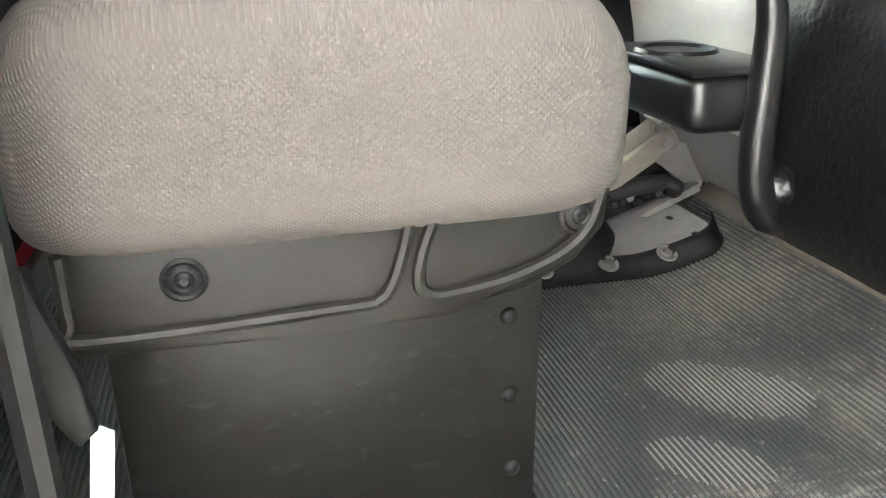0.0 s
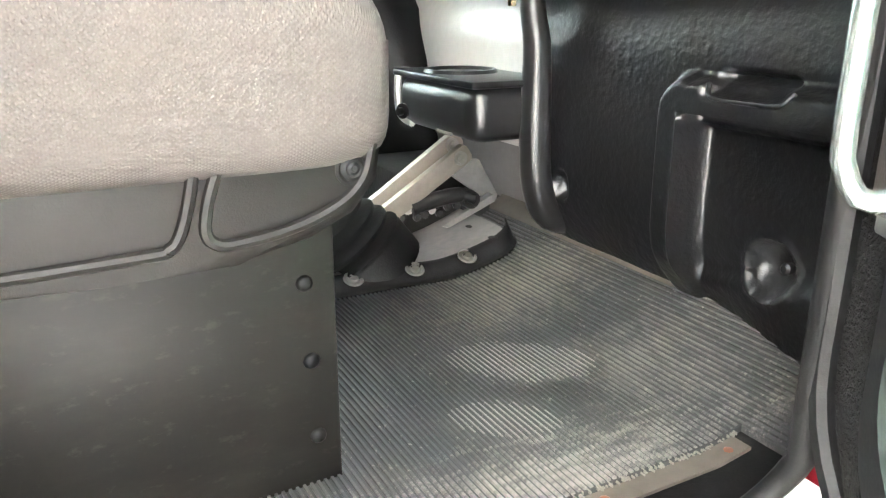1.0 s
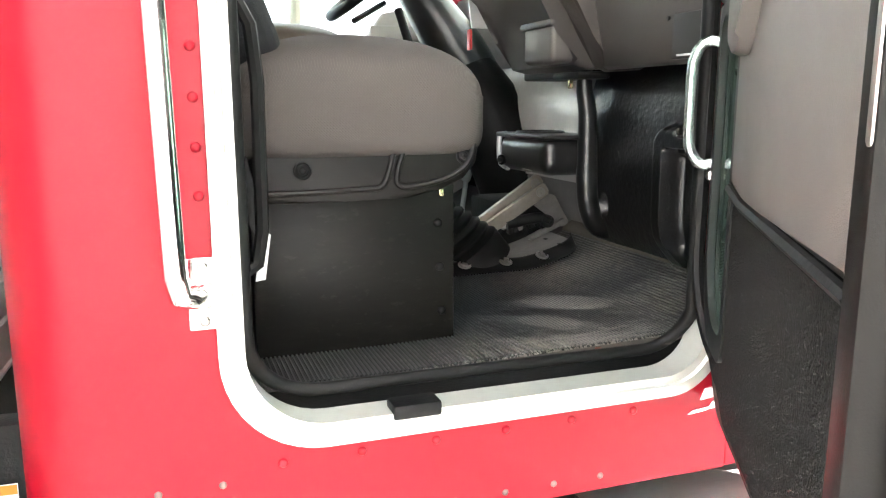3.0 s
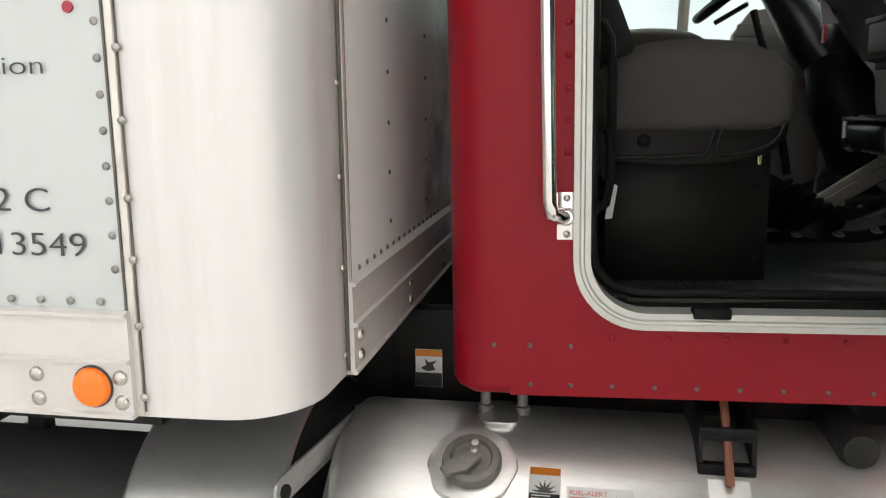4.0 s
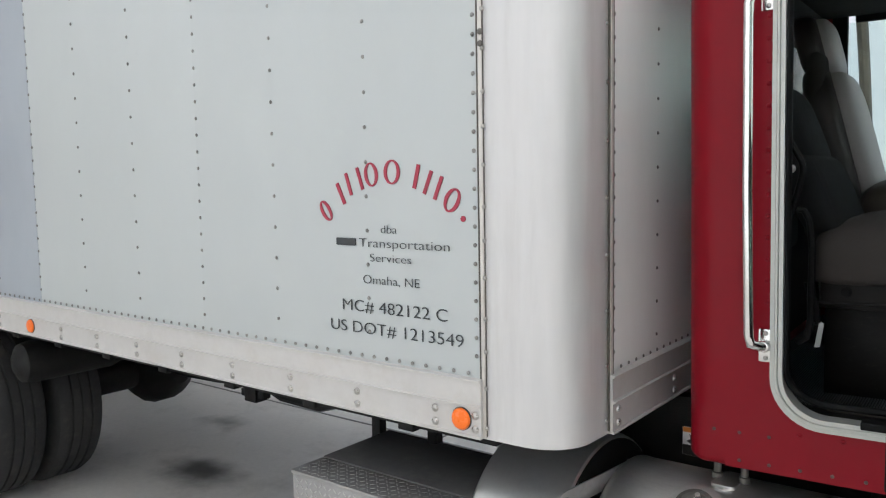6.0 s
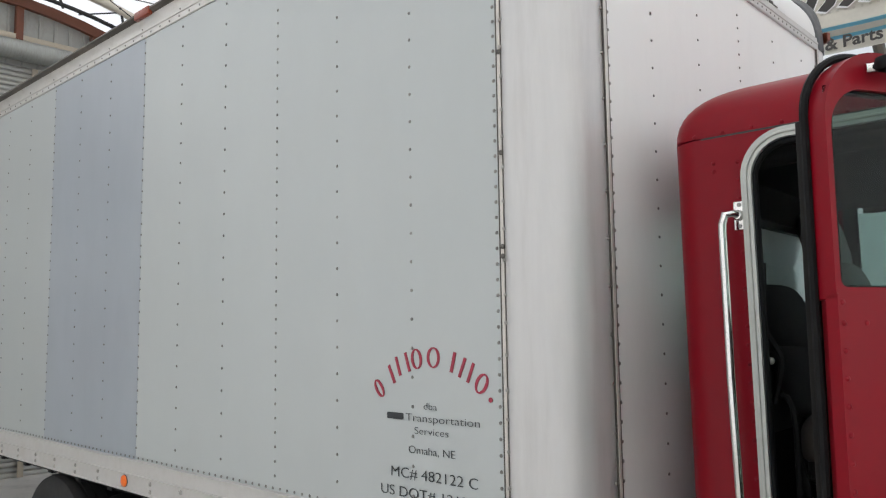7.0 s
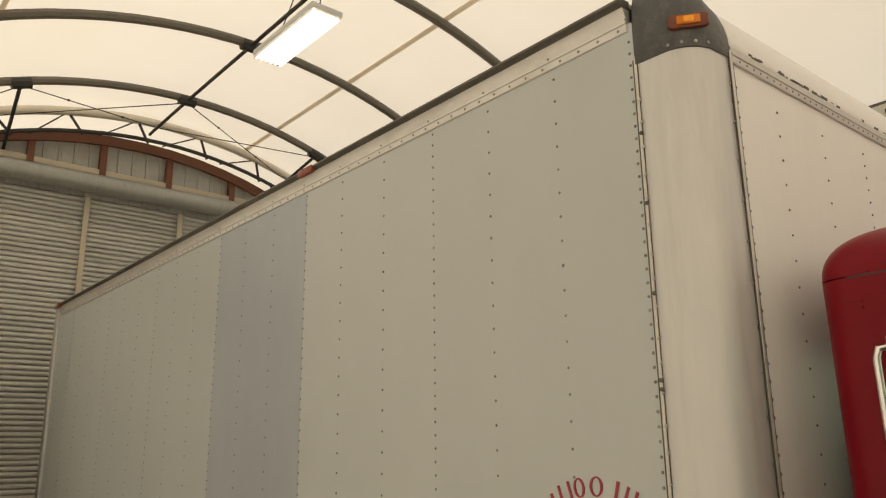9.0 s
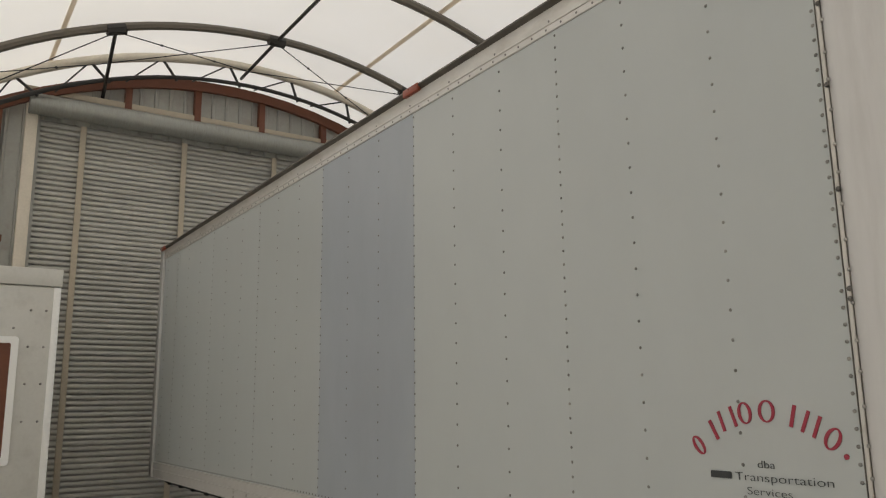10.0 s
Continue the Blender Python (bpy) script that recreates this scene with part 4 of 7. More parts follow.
FRONT_HIGH = [(0.02, 3.282), (-0.005, 3.282), (-0.007, 3.285), (-0.007, 3.309), (-0.012, 3.312), (-0.012, 3.317), (-0.005, 3.32), (-0.006, 3.345), (0.02, 3.35)]
part("front_rail", rail(bmesh.new(), FRONT_HIGH, 0.235, BW - 0.235, "y", 0.255), "rail_alu", cargo, "chipped double rail above the front panels")

# rounded corner posts, mirrored for the far side
PLAN = [(0.0, 0.0), (0.05, 0.001), (0.12, 0.004)] + [(x, y) for x, y in arc((0.12, 0.134), 0.13, -88, 0, 12)] + [(0.251, 0.18), (0.253, 0.235)]
for far in (False, True):
    def place(x, y, z, far=far):
        return (x, BW - y if far else y, z)
    def post(u, v, far=far):
        i = u * (len(PLAN) - 1)
        x, y = PLAN[int(round(i))]
        return place(x, y, 1.052 + (3.335 - 1.052) * v)
    bm = sheet(post, len(PLAN) - 1, 2, (-0.004, -0.004 if far else 0.004, 0))
    part("corner_post", bm, "post_alu", cargo, "rounded satin aluminium corner post", smooth=60)
    for (px, py), dx, dy in (((-0.004, -0.002), 0.014, 0.008), ((0.255, 0.225), 0.006, 0.016)):
        a, b = place(px, py, 1.052), place(px + dx if dx else px, py + dy, 3.33)
        part("seam_strip", boxed(a, b, 0.002, 1), "seam", cargo)
    for (px, py), dx, dy in (((-0.0085, -0.0025), 0.004, 0.006), ((0.0105, -0.0025), 0.003, 0.006), ((0.2535, 0.2205), 0.006, 0.004), ((0.2535, 0.2415), 0.006, 0.006)):
        part("sealant_line", boxed(place(px, py, 1.06), place(px + dx, py + dy, 3.32), 0.0008, 1), "edge_dark", cargo, "dark cracked sealant along the seam")
    # weathered corner cap
    cxy = Vector((-0.03, 0.27))

    def dome(u, v, far=far):
        i = int(round(u * (len(PLAN) - 1)))
        ex = 6.0 - 3.8 * i / (len(PLAN) - 1)
        e = math.pi / 2 * v
        p = cxy + (Vector(PLAN[i]) + Vector((0.006, -0.004)) - cxy) * math.cos(e) ** (2 / ex)
        return place(p.x, p.y, 3.30 + 0.345 * math.sin(e) ** (2 / ex))
    bm = sheet(dome, len(PLAN) - 1, 14, (-0.004, -0.004 if far else 0.004, -0.003))
    cap = part("corner_cap", bm, "black_cap", cargo, "weathered black corner cap", smooth=60)
    for i in (4, 7, 10, 13):
        x, y = PLAN[i]
        d = (x - 0.12, y - 0.134) if i > 3 else (0, -1)
        ob = new("cap_screw", dome_mesh("cap_screw", 0.007, 0.004, "bolt"))
        ob.parent = cap
        ob.matrix_basis = aim(place(x + 0.006, y - 0.004, 3.318), (d[0], -d[1] if far else d[1], 0))
    # amber lamp on the cap
    d = Vector((0.62, 0.78 if far else -0.78, 0.05)).normalized()
    lm = aim(place(0.212, 0.042, 3.394), d)
    lp = part("marker_lamp", prism(bmesh.new(), [(-0.072, -0.02), (-0.058, -0.028), (0.058, -0.028), (0.072, -0.02), (0.072, 0.02), (0.058, 0.028), (-0.058, 0.028), (-0.072, 0.02)], lambda u, v, w, lm=lm: lm @ Vector((u, v, w)), 0.02, 0.004), "lamp_base", cargo, "dark amber clearance lamp")
    part("lens", prism(bmesh.new(), rounded(-0.042, 0.042, -0.017, 0.017, 0.005, 3), lambda u, v, w, lm=lm: lm @ Vector((u, v, 0.021 + w)), 0.007, 0.002), "amber", lp, "amber lens")
    part("lens_core", prism(bmesh.new(), rounded(-0.018, 0.018, -0.012, 0.012, 0.004, 3), lambda u, v, w, lm=lm: lm @ Vector((u, v, 0.0285 + w)), 0.003, 0.001), "amber_bright", lp, "bright ribbed middle of the lens")

# front wall
for k, (a, b) in enumerate(((0.235, 1.33), (1.33, BW - 0.235))):
    def skin(u, v, a=a, b=b, k=k):
        y, z = a + (b - a) * u, 1.2 + 2.09 * v
        return (0.25 - 0.001 * k + 0.0008 * noise.noise((y * 1.4, z, 7.7)) * min(1, 8 * u * (1 - u)), y, z)
    bm = sheet(skin, 14, 12, (-0.018, 0, 0))
    part("front_panel", bm, "front_white_lit", cargo, smooth=60)
bm = sheet(lambda u, v: (-0.045 + 0.3 * math.cos(math.pi / 2 * v), 0.24 + (BW - 0.48) * u, 3.345 + 0.3 * math.sin(math.pi / 2 * v)), 2, 14, (-0.004, 0, -0.004))
part("nose_radius", bm, "front_white_lit", cargo, "white rounded roof edge with chipped sealant", smooth=60)
rng = random.Random(4)
bm = bmesh.new()
for k in range(34):
    y = 0.35 + 1.5 * rng.random()
    w = 0.01 + 0.05 * rng.random()
    box(bm, (0.25, y, 3.347 + 0.01 * rng.random()), (0.257, y + w, 3.358 + 0.012 * rng.random()), 0.002, 1)
tagged(part("sealant_chips", bm, "rivet_dark", cargo, "dark flaking sealant along the rail"), kind="stuff")
part("roof", boxed((-BLEN, 0.02, 3.572), (-0.04, BW - 0.02, 3.6), 0.004), "rail_alu", cargo)
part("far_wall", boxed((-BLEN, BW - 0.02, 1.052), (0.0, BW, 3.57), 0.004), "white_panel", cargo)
part("rear_frame", boxed((-BLEN - 0.03, -0.03, 1.052), (-BLEN + 0.075, 0.03, 3.58), 0.01), "galv", cargo, "grey steel rear corner post")
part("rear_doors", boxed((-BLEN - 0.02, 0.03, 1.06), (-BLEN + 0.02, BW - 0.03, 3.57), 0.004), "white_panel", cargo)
part("box_floor", boxed((-BLEN, 0.025, 1.06), (0.08, BW - 0.025, 1.12)), "chassis", cargo)
part("side_sill", boxed((-BLEN + 0.3, 0.06, 1.01), (0.0, 0.14, 1.05), 0.006), "chassis", cargo, "black sill beam under the box")
for k in range(18):
    part("cross_sill", boxed((-0.35 - 0.42 * k, 0.05, 1.0), (-0.29 - 0.42 * k, BW - 0.05, 1.055), 0.004), "chassis", cargo)

# round side lamps and roof lamps
for x in (-0.063, -2.524):
    lamp_r = part("side_lamp", turned(aim((x, -0.012, 1.1), (0, -1, 0)), [(0.03, 0), (0.03, 0.007), (0.027, 0.011), (0.016, 0.0135), (0, 0.0145)], 28), "orange", cargo, "round orange side marker lamp")
    lr = part("lamp_rim", turned(aim((x, -0.011, 1.1), (0, -1, 0)), [(0.0325, 0), (0.0325, 0.004), (0.0305, 0.005)], 28), "label_black", lamp_r)
for x in (-2.46, -BLEN + 0.05):
    part("roof_lamp", boxed((x, -0.056, 3.535), (x + 0.16, -0.03, 3.578), 0.004), "red_mark", cargo, "faded red clearance lamp on the top rail")

# lettering on the side; the company name stands as plain shapes


def line(words, x0, x1, base, size):
    lettering("lettering", words, size, "ink_black", Matrix.Translation((x0, -0.0035, base)) @ Matrix.Rotation(radians(90), 4, "X"), cargo, x1 - x0)


line("dba", -0.35, -0.288, 1.594, 0.034)
line("Transportation", -0.437, -0.102, 1.552, 0.037)
line("Services", -0.395, -0.238, 1.510, 0.034)
line("Omaha, NE", -0.424, -0.209, 1.444, 0.037)
line("MC# 482122 C", -0.512, -0.113, 1.358, 0.05)
line("US DOT# 1213549", -0.565, -0.06, 1.293, 0.05)
part("name_bar", prism(bmesh.new(), rounded(-0.532, -0.452, 1.554, 1.576, 0.004, 3), lambda u, v, w: (u, -0.0035 + w, v), 0.003), "ink_black", cargo, "dark bar in place of a company name")
# arched company name as plain red marks: rings and bars
for x, z, w, ring in ((-0.573, 1.656, 0.04, 2), (-0.508, 1.708, 0.012, 0), (-0.452, 1.744, 0.06, 1), (-0.384, 1.763, 0.052, 2), (-0.304, 1.769, 0.06, 2), (-0.214, 1.755, 0.012, 0), (-0.156, 1.731, 0.05, 1), (-0.092, 1.69, 0.05, 2)):
    c = (x, z)
    t = -1.25 * (x + 0.32) / 0.5

    def tilt(u, v, c=c, t=t):
        return (c[0] + u * math.cos(t) - v * math.sin(t), c[1] + u * math.sin(t) + v * math.cos(t))

    bm = bmesh.new()
    flat = lambda u, v, w: (u, -0.0035 + w, v)
    if ring == 2:
        el = [(math.cos(k * math.pi / 14), math.sin(k * math.pi / 14)) for k in range(28)]
        ring_plate(bm, [tilt(w / 2 * x, 0.035 * y) for x, y in el], [tilt((w / 2 - 0.011) * x, 0.030 * y) for x, y in el], flat, 0.003)
    else:
        for b0, b1 in (((-w / 2, -w / 2 + 0.011), (w / 2 - 0.011, w / 2)) if ring else ((-w / 2, w / 2),)):
            prism(bm, [tilt(u, v) for u, v in ((b0, -0.034), (b1, -0.034), (b1, 0.034), (b0, 0.034))], flat, 0.003)
    part("name_mark", bm, "ink_red", cargo, "plain red mark in place of a company name")
part("name_mark", turned(aim((-0.056, -0.0005, 1.641), (0, -1, 0)), [(0.008, 0), (0.008, 0.003), (0, 0.003)], 12), "ink_red", cargo)

# rivets: the nearest as single parts, the rest joined
near_me = dome_mesh("rivet", 0.0062, 0.0034, "rivet")
screw_me = dome_mesh("screw", 0.0066, 0.004, "bolt")
bolt_me = dome_mesh("bolt_head", 0.012, 0.008, "bolt", 10)
dark_me = dome_mesh("dark_screw", 0.0085, 0.005, "rivet_dark")
near, rest = [], []
for k in range(0, 20):
    x = -0.019 if k == 0 else -PITCH * k + (0.006 if k % 3 == 0 else 0)
    dense = k % 3 == 0
    step = 0.0495 if k == 0 else 0.058 if dense else 0.1
    z = 1.255 + (0.02 if dense else 0.045)
    while z < 3.435:
        (near if k <= 3 and z < 3.2 else rest).append((x, -0.001, z))
        z += step
for i in range(int((BLEN - 0.15) / 0.049)):
    x = -0.045 - 0.049 * i
    (near if i < 24 else rest).append((x, -0.004, 1.2265))
for i in range(78):
    rest.append((-0.06 - 0.1 * i, -0.007, 3.464))
for k in range(20):
    rest.append((-0.019 - PITCH * k, -0.0085, 3.498))
dot_parts("rivet", near_me, near, cargo, (0, -1, 0))
dots_joined("rivets_joined", 0.0068, 0.0035, rest, cargo, (0, -1, 0), "rivet", "rows of small round rivets on the side panels")
dot_parts("screw", screw_me, [(0.012, -0.003, 1.083 + 0.0985 * i + (0.01 if i % 3 else 0)) for i in range(22)], cargo, (0, -1, 0))
dot_parts("dark_screw", dark_me, [(0.008, -0.006, z) for z in (2.09, 2.12, 2.42, 2.75, 3.02)], cargo, (0, -1, 0))
dot_parts("bolt_head", bolt_me, [(x, -0.012, z) for x in [-0.018] + [-0.155 - 0.299 * i for i in range(18)] for z in (1.077, 1.115)], cargo, (0, -1, 0))
front_near, front_rest = [], []
for y, step in ((0.262, 0.06), (0.555, 0.1), (0.93, 0.1), (1.325, 0.058), (1.72, 0.1), (2.1, 0.1), (BW - 0.262, 0.06)):
    z = 1.27
    while z < 3.24:
        (front_near if y < 0.3 and z < 2.7 else front_rest).append((0.2515, y, z))
        z += step
for i in range(40):
    front_rest += [(0.26, 0.29 + 0.05 * i, 1.2265), (0.262, 0.29 + 0.05 * i, 3.297)]
dot_parts("rivet", near_me, front_near, cargo, (1, 0, 0))
dots_joined("rivets_joined", 0.0058, 0.003, front_rest, cargo, (1, 0, 0), "rivet", "rows of small round rivets on the front wall")
dot_parts("screw", screw_me, [(0.2535, 0.215, 1.09 + 0.15 * i) for i in range(15)], cargo, (1, 0, 0))
dot_parts("bolt_head", bolt_me, [(0.267, 0.26 + 0.4 * i, z) for i in range(5) for z in (1.077, 1.115)], cargo, (1, 0, 0))

# ---- chassis, wheels, tanks ----
chassis = thing("truck_chassis", "black steel truck chassis frame under the box", "chassis", Matrix.Translation((0, 0, 0)))
for y in (0.85, 1.66):
    part("frame_rail", boxed((-7.6, y, 0.72), (2.9, y + 0.08, 0.98), 0.008), "chassis", chassis)
for k in range(9):
    part("cross_member", boxed((-7.0 + 1.0 * k, 0.9, 0.78), (-6.92 + 1.0 * k, 1.7, 0.92), 0.006), "chassis", chassis)
for x in (-0.62, -0.9):
    part("hanger", boxed((x, 0.52, 0.72), (x + 0.045, 0.56, 1.05), 0.005), "chassis", chassis)
part("drive_axle", swept([(-3.58, 0.25, 0.5), (-3.58, 1.7, 0.5)], 0.1, 14), "chassis", chassis)
bm = bmesh.new()
lathe(bm, aim((-3.58, 1.285, 0.5), (1, 0, 0)), [(0, -0.25), (0.12, -0.22), (0.22, -0.1), (0.24, 0), (0.2, 0.12), (0.08, 0.25), (0, 0.26)], 18)
part("differential", bm, "chassis", chassis)
part("drive_shaft", swept([(-3.4, 1.285, 0.52), (0.8, 1.285, 0.68)], 0.05, 12), "chassis", chassis)
part("hanger_bracket", boxed((-1.27, 0.2, 0.9), (-1.2, 0.26, 1.05), 0.006), "chassis", chassis)
part("hanger_foot", boxed((-1.3, 0.21, 0.915), (-1.17, 0.25, 0.945), 0.004), "chassis", chassis)
part("hose_loop", swept([(-1.2, 0.24, 0.97), (-1.1, 0.25, 0.93), (-0.9, 0.25, 0.925), (-0.75, 0.25, 0.97), (-0.7, 0.25, 1.0)], 0.018, 8), "rubber", chassis)
part("air_tank", turned(aim((-2.98, 0.1, 0.835), (0, 1, 0)), [(0, 0), (0.06, 0.005), (0.1, 0.03), (0.11, 0.08), (0.11, 0.5), (0.09, 0.56), (0, 0.58)], 20), "chassis", chassis, "black air reservoir")
part("rear_bracket", boxed((0.2, 0.7925, 0.62), (0.44, 0.85, 1.02), 0.003), "chassis", chassis, "black cab support bracket")
part("cab_cross_beam", boxed((0.33, 0.86, 0.93), (0.44, 2.0, 1.03), 0.01), "chassis", chassis)
wl = thing("warning_label", "white and orange warning sticker on a black bracket", "sticker", Matrix.Translation((0.28, 0.79, 0.874)))
part("sheet", boxed((-0.033, 0, -0.047), (0.033, 0.002, 0.047)), "label_white", wl)
part("orange_band", boxed((-0.032, -0.0015, 0.03), (0.032, 0.0, 0.046)), "label_orange", wl)
part("black_block", boxed((-0.032, -0.0015, -0.046), (0.032, 0.0, -0.012)), "label_black", wl)
part("pictogram", prism(bmesh.new(), [(-0.02, 0.0), (-0.004, -0.008), (0.016, -0.004), (0.01, 0.008), (0.02, 0.02), (0.0, 0.014), (-0.01, 0.024), (-0.006, 0.008)], lambda u, v, w: (u, -0.0015 + w, v), 0.0015), "label_black", wl)


def tyre_mesh():
    bm = bmesh.new()
    lathe(bm, aim((0, 0, 0), (0, 1, 0)), [(0.29, -0.11), (0.36, -0.135), (0.45, -0.14), (0.488, -0.12), (0.5, -0.09), (0.5, -0.062), (0.488, -0.058), (0.488, -0.05), (0.5, -0.046), (0.5, -0.006), (0.488, -0.003), (0.488, 0.003), (0.5, 0.006), (0.5, 0.046), (0.488, 0.05), (0.488, 0.058), (0.5, 0.062), (0.5, 0.09), (0.488, 0.12), (0.45, 0.14), (0.36, 0.135), (0.29, 0.11), (0.29, -0.11)], 48)
    return mesh_of("tyre", bm, "tyre")


TYRE_ME = tyre_mesh()
RIM_ME = mesh_of("rim", turned(aim((0, 0, 0), (0, -1, 0)), [(0, -0.02), (0.1, -0.02), (0.13, 0.04), (0.22, 0.02), (0.27, 0.07), (0.29, 0.11), (0.29, -0.11), (0.2, -0.06)], 32), "label_grey")


def truck_wheel(x, y):
    """A wheel on the chassis: hub part, with tyre and rim under it."""
    hub = part("wheel", turned(aim((0, 0, 0), (0, -1, 0)), [(0, -0.05), (0.11, -0.05), (0.11, 0.06), (0.07, 0.09), (0, 0.1)], 20), "chassis", chassis, "truck wheel with a dusty black tyre")
    hub.matrix_basis = Matrix.Translation((x, y, 0.5))
    for nm, me in (("tyre", TYRE_ME), ("rim", RIM_ME)):
        ob = new(nm, me)
        ob.parent = hub


for y in (0.17, 0.49):
    truck_wheel(-3.58, y)

# checker-plate tool box
TOOL = Matrix.Translation((-0.84, 0.05, 0.0))
tool = thing("tool_box", "aluminium diamond-plate tool box hung under the truck box", "tool box", TOOL)
part("body", boxed((0.004, 0.004, 0.3), (0.665, 0.5, 0.762), 0.004), "tread", tool)
part("lid_front", boxed((0, 0, 0.755), (0.669, 0.15, 0.768), 0.003), "tread", tool)
part("lid_top", boxed((0.004, 0.15, 0.745), (0.665, 0.5, 0.772), 0.003), "lid_grey", tool, "dark grey ribbed top of the tool box")
bar_bm = bmesh.new()
box(bar_bm, (-0.008, -0.0024, -0.0004), (0.008, 0.0024, 0.0017), 0.0008, 1)
bar_me = mesh_of("tread_bar", bar_bm, "tread_bar", 20)
PITCH_T = 0.0225
turn_a, turn_b = (Matrix.Rotation(radians(a), 4, "Z") for a in (45, -45))
for i in range(28):
    for j in range(6):
        ob = new("tread_bar", bar_me)
        ob.parent = tool
        ob.matrix_basis = Matrix.Translation((0.028 + PITCH_T * i, 0.018 + PITCH_T * j, 0.7682)) @ (turn_a if (i + j) % 2 else turn_b)
upright = Matrix.Rotation(radians(90), 4, "X")
for name, rows, spot, material, words in (
        ("tread_bars_joined", 20, lambda i, j: Matrix.Translation((0.028 + PITCH_T * i, 0.0038, 0.738 - PITCH_T * j)) @ upright, "tread_bar", "raised diamond bars on the tool box front"),):
    verts, faces = [], []
    for i in range(28):
        for j in range(rows):
            o = len(verts)
            mm = spot(i, j) @ (turn_a if (i + j) % 2 else turn_b)
            verts += [tuple(mm @ v.co) for v in bar_me.vertices]
            faces += [tuple(o + k for k in p.vertices) for p in bar_me.polygons]
    me = bpy.data.meshes.new(name)
    me.from_pydata(verts, [], faces)
    me.materials.append(M[material])
    joined = new(name, me)
    joined.parent = tool
    tagged(joined, words, kind="stuff")
latch = part("latch", turned(aim((0.325, 0.003, 0.615), (0, -1, 0)), [(0.045, 0), (0.045, 0.004), (0.03, 0.008), (0.012, 0.012), (0, 0.012)], 20), "galv", tool, "round twist latch")
part("latch_handle", swept([(0.30, -0.012, 0.635), (0.325, -0.016, 0.615), (0.355, -0.014, 0.585)], [0.008, 0.01, 0.006], 8), "cap_grey", latch)

# short round tank and the fuel tank
drum = thing("round_tank", "satin aluminium round tank between tool box and fuel tank", "tank", Matrix.Translation((-0.02, 0.5, 0.56)))
part("shell", turned(aim((-0.19, 0, 0), (1, 0, 0)), [(0, 0.0), (0.3, 0.004), (0.35, 0.012), (0.372, 0.03), (0.378, 0.055), (0.378, 0.3), (0.372, 0.325), (0.366, 0.33), (0.3, 0.322), (0, 0.322)], 56), "drum", drum, smooth=30)
# the tank's end lies in shadow, put in here as a black disc
part("end_plate", turned(aim((0.134, 0, 0), (1, 0, 0)), [(0, 0.0), (0.364, 0.0), (0.364, 0.008), (0, 0.01)], 56), "chassis", drum, "end of the round tank, blackened for its shadow")
strap = thing("galvanised_strap", "flat galvanised steel strap between step and frame", "bracket", Matrix.Translation((0.131, 0.185, 0.848)) @ Matrix.Rotation(math.atan2(0.337, 0.048), 4, "Z"))
part("bar", prism(bmesh.new(), rounded(-0.012, 0.335, -0.03, 0.022, (0.02, 0.006, 0.006, 0.02), 5), lambda u, v, w: (u, -w - 0.0, v + 0.012 * u), 0.006, 0.001), "galv", strap)
part("folded_end", prism(bmesh.new(), [(0.33, -0.026), (0.345, -0.022), (0.35, 0.026), (0.335, 0.03)], lambda u, v, w: (u, 0.004 - w, v), 0.03, 0.001), "galv", strap)
part("bolt_head", turned(aim((0.012, -0.006, -0.006), (0, -1, 0)), [(0.013, 0), (0.013, 0.009), (0, 0.01)], 6), "chassis", strap)

TY, TZ, TR = 0.5, 0.585, 0.3
fuel = thing("fuel_tank", "polished aluminium cylindrical fuel tank with filler cap and stickers", "fuel tank", Matrix.Translation((0.17, TY, TZ)))
part("shell", turned(aim((0, 0, 0), (1, 0, 0)), [(0, 0.03), (0.2, 0.02), (0.26, 0.006), (0.285, 0.004), (0.3, 0.02), (0.302, 0.034), (0.3, 0.05), (0.3, 1.34), (0.29, 1.37), (0.2, 1.38), (0, 1.38)], 64), "tank", fuel, smooth=35)


def on_tank(x, deg, lift=0.0):
    """A place on the tank and the way out of it; deg from straight up towards the outside."""
    a = radians(deg)
    d = Vector((0, -math.sin(a), math.cos(a)))
    return Vector((x - 0.17, 0, 0)) + d * (TR + lift), d


p, d = on_tank(0.45, 30.5)
fm = aim(p, d)
rim_of = [(0.083 - 0.0022 * math.cos(8 * a), a) for a in (2 * math.pi * k / 48 for k in range(48))]
part("filler_plate", prism(bmesh.new(), [(r * math.cos(a + 0.39), r * math.sin(a + 0.39)) for r, a in rim_of], lambda u, v, w: fm @ Vector((u, v, w - 0.012)), 0.017, 0.004), "tank", fuel, "rounded octagonal filler plate")
capo = part("filler_cap", turned(fm, [(0.055, 0.0), (0.056, 0.014), (0.052, 0.024), (0.04, 0.026), (0.036, 0.02), (0.012, 0.02), (0, 0.022)], 32), "cap_grey", fuel, "dull grey locking fuel cap")
part("cap_lever", prism(bmesh.new(), [(-0.05, -0.012), (-0.02, -0.022), (0.012, -0.012), (0.02, 0.006), (-0.005, 0.016), (-0.03, 0.005), (-0.052, 0.004)], lambda u, v, w: fm @ Matrix.Rotation(radians(35), 4, "Z") @ Vector((1.2 * u, 1.2 * v, 0.022 + w)), 0.014, 0.003), "cap_grey", capo)
for u in (0.008, 0.024):
    part("cap_pin", turned(fm @ Matrix.Translation((0.005, u, 0.022)), [(0.007, 0), (0.007, 0.016), (0, 0.017)], 12), "bolt", capo)
p, d = on_tank(0.49, -2)
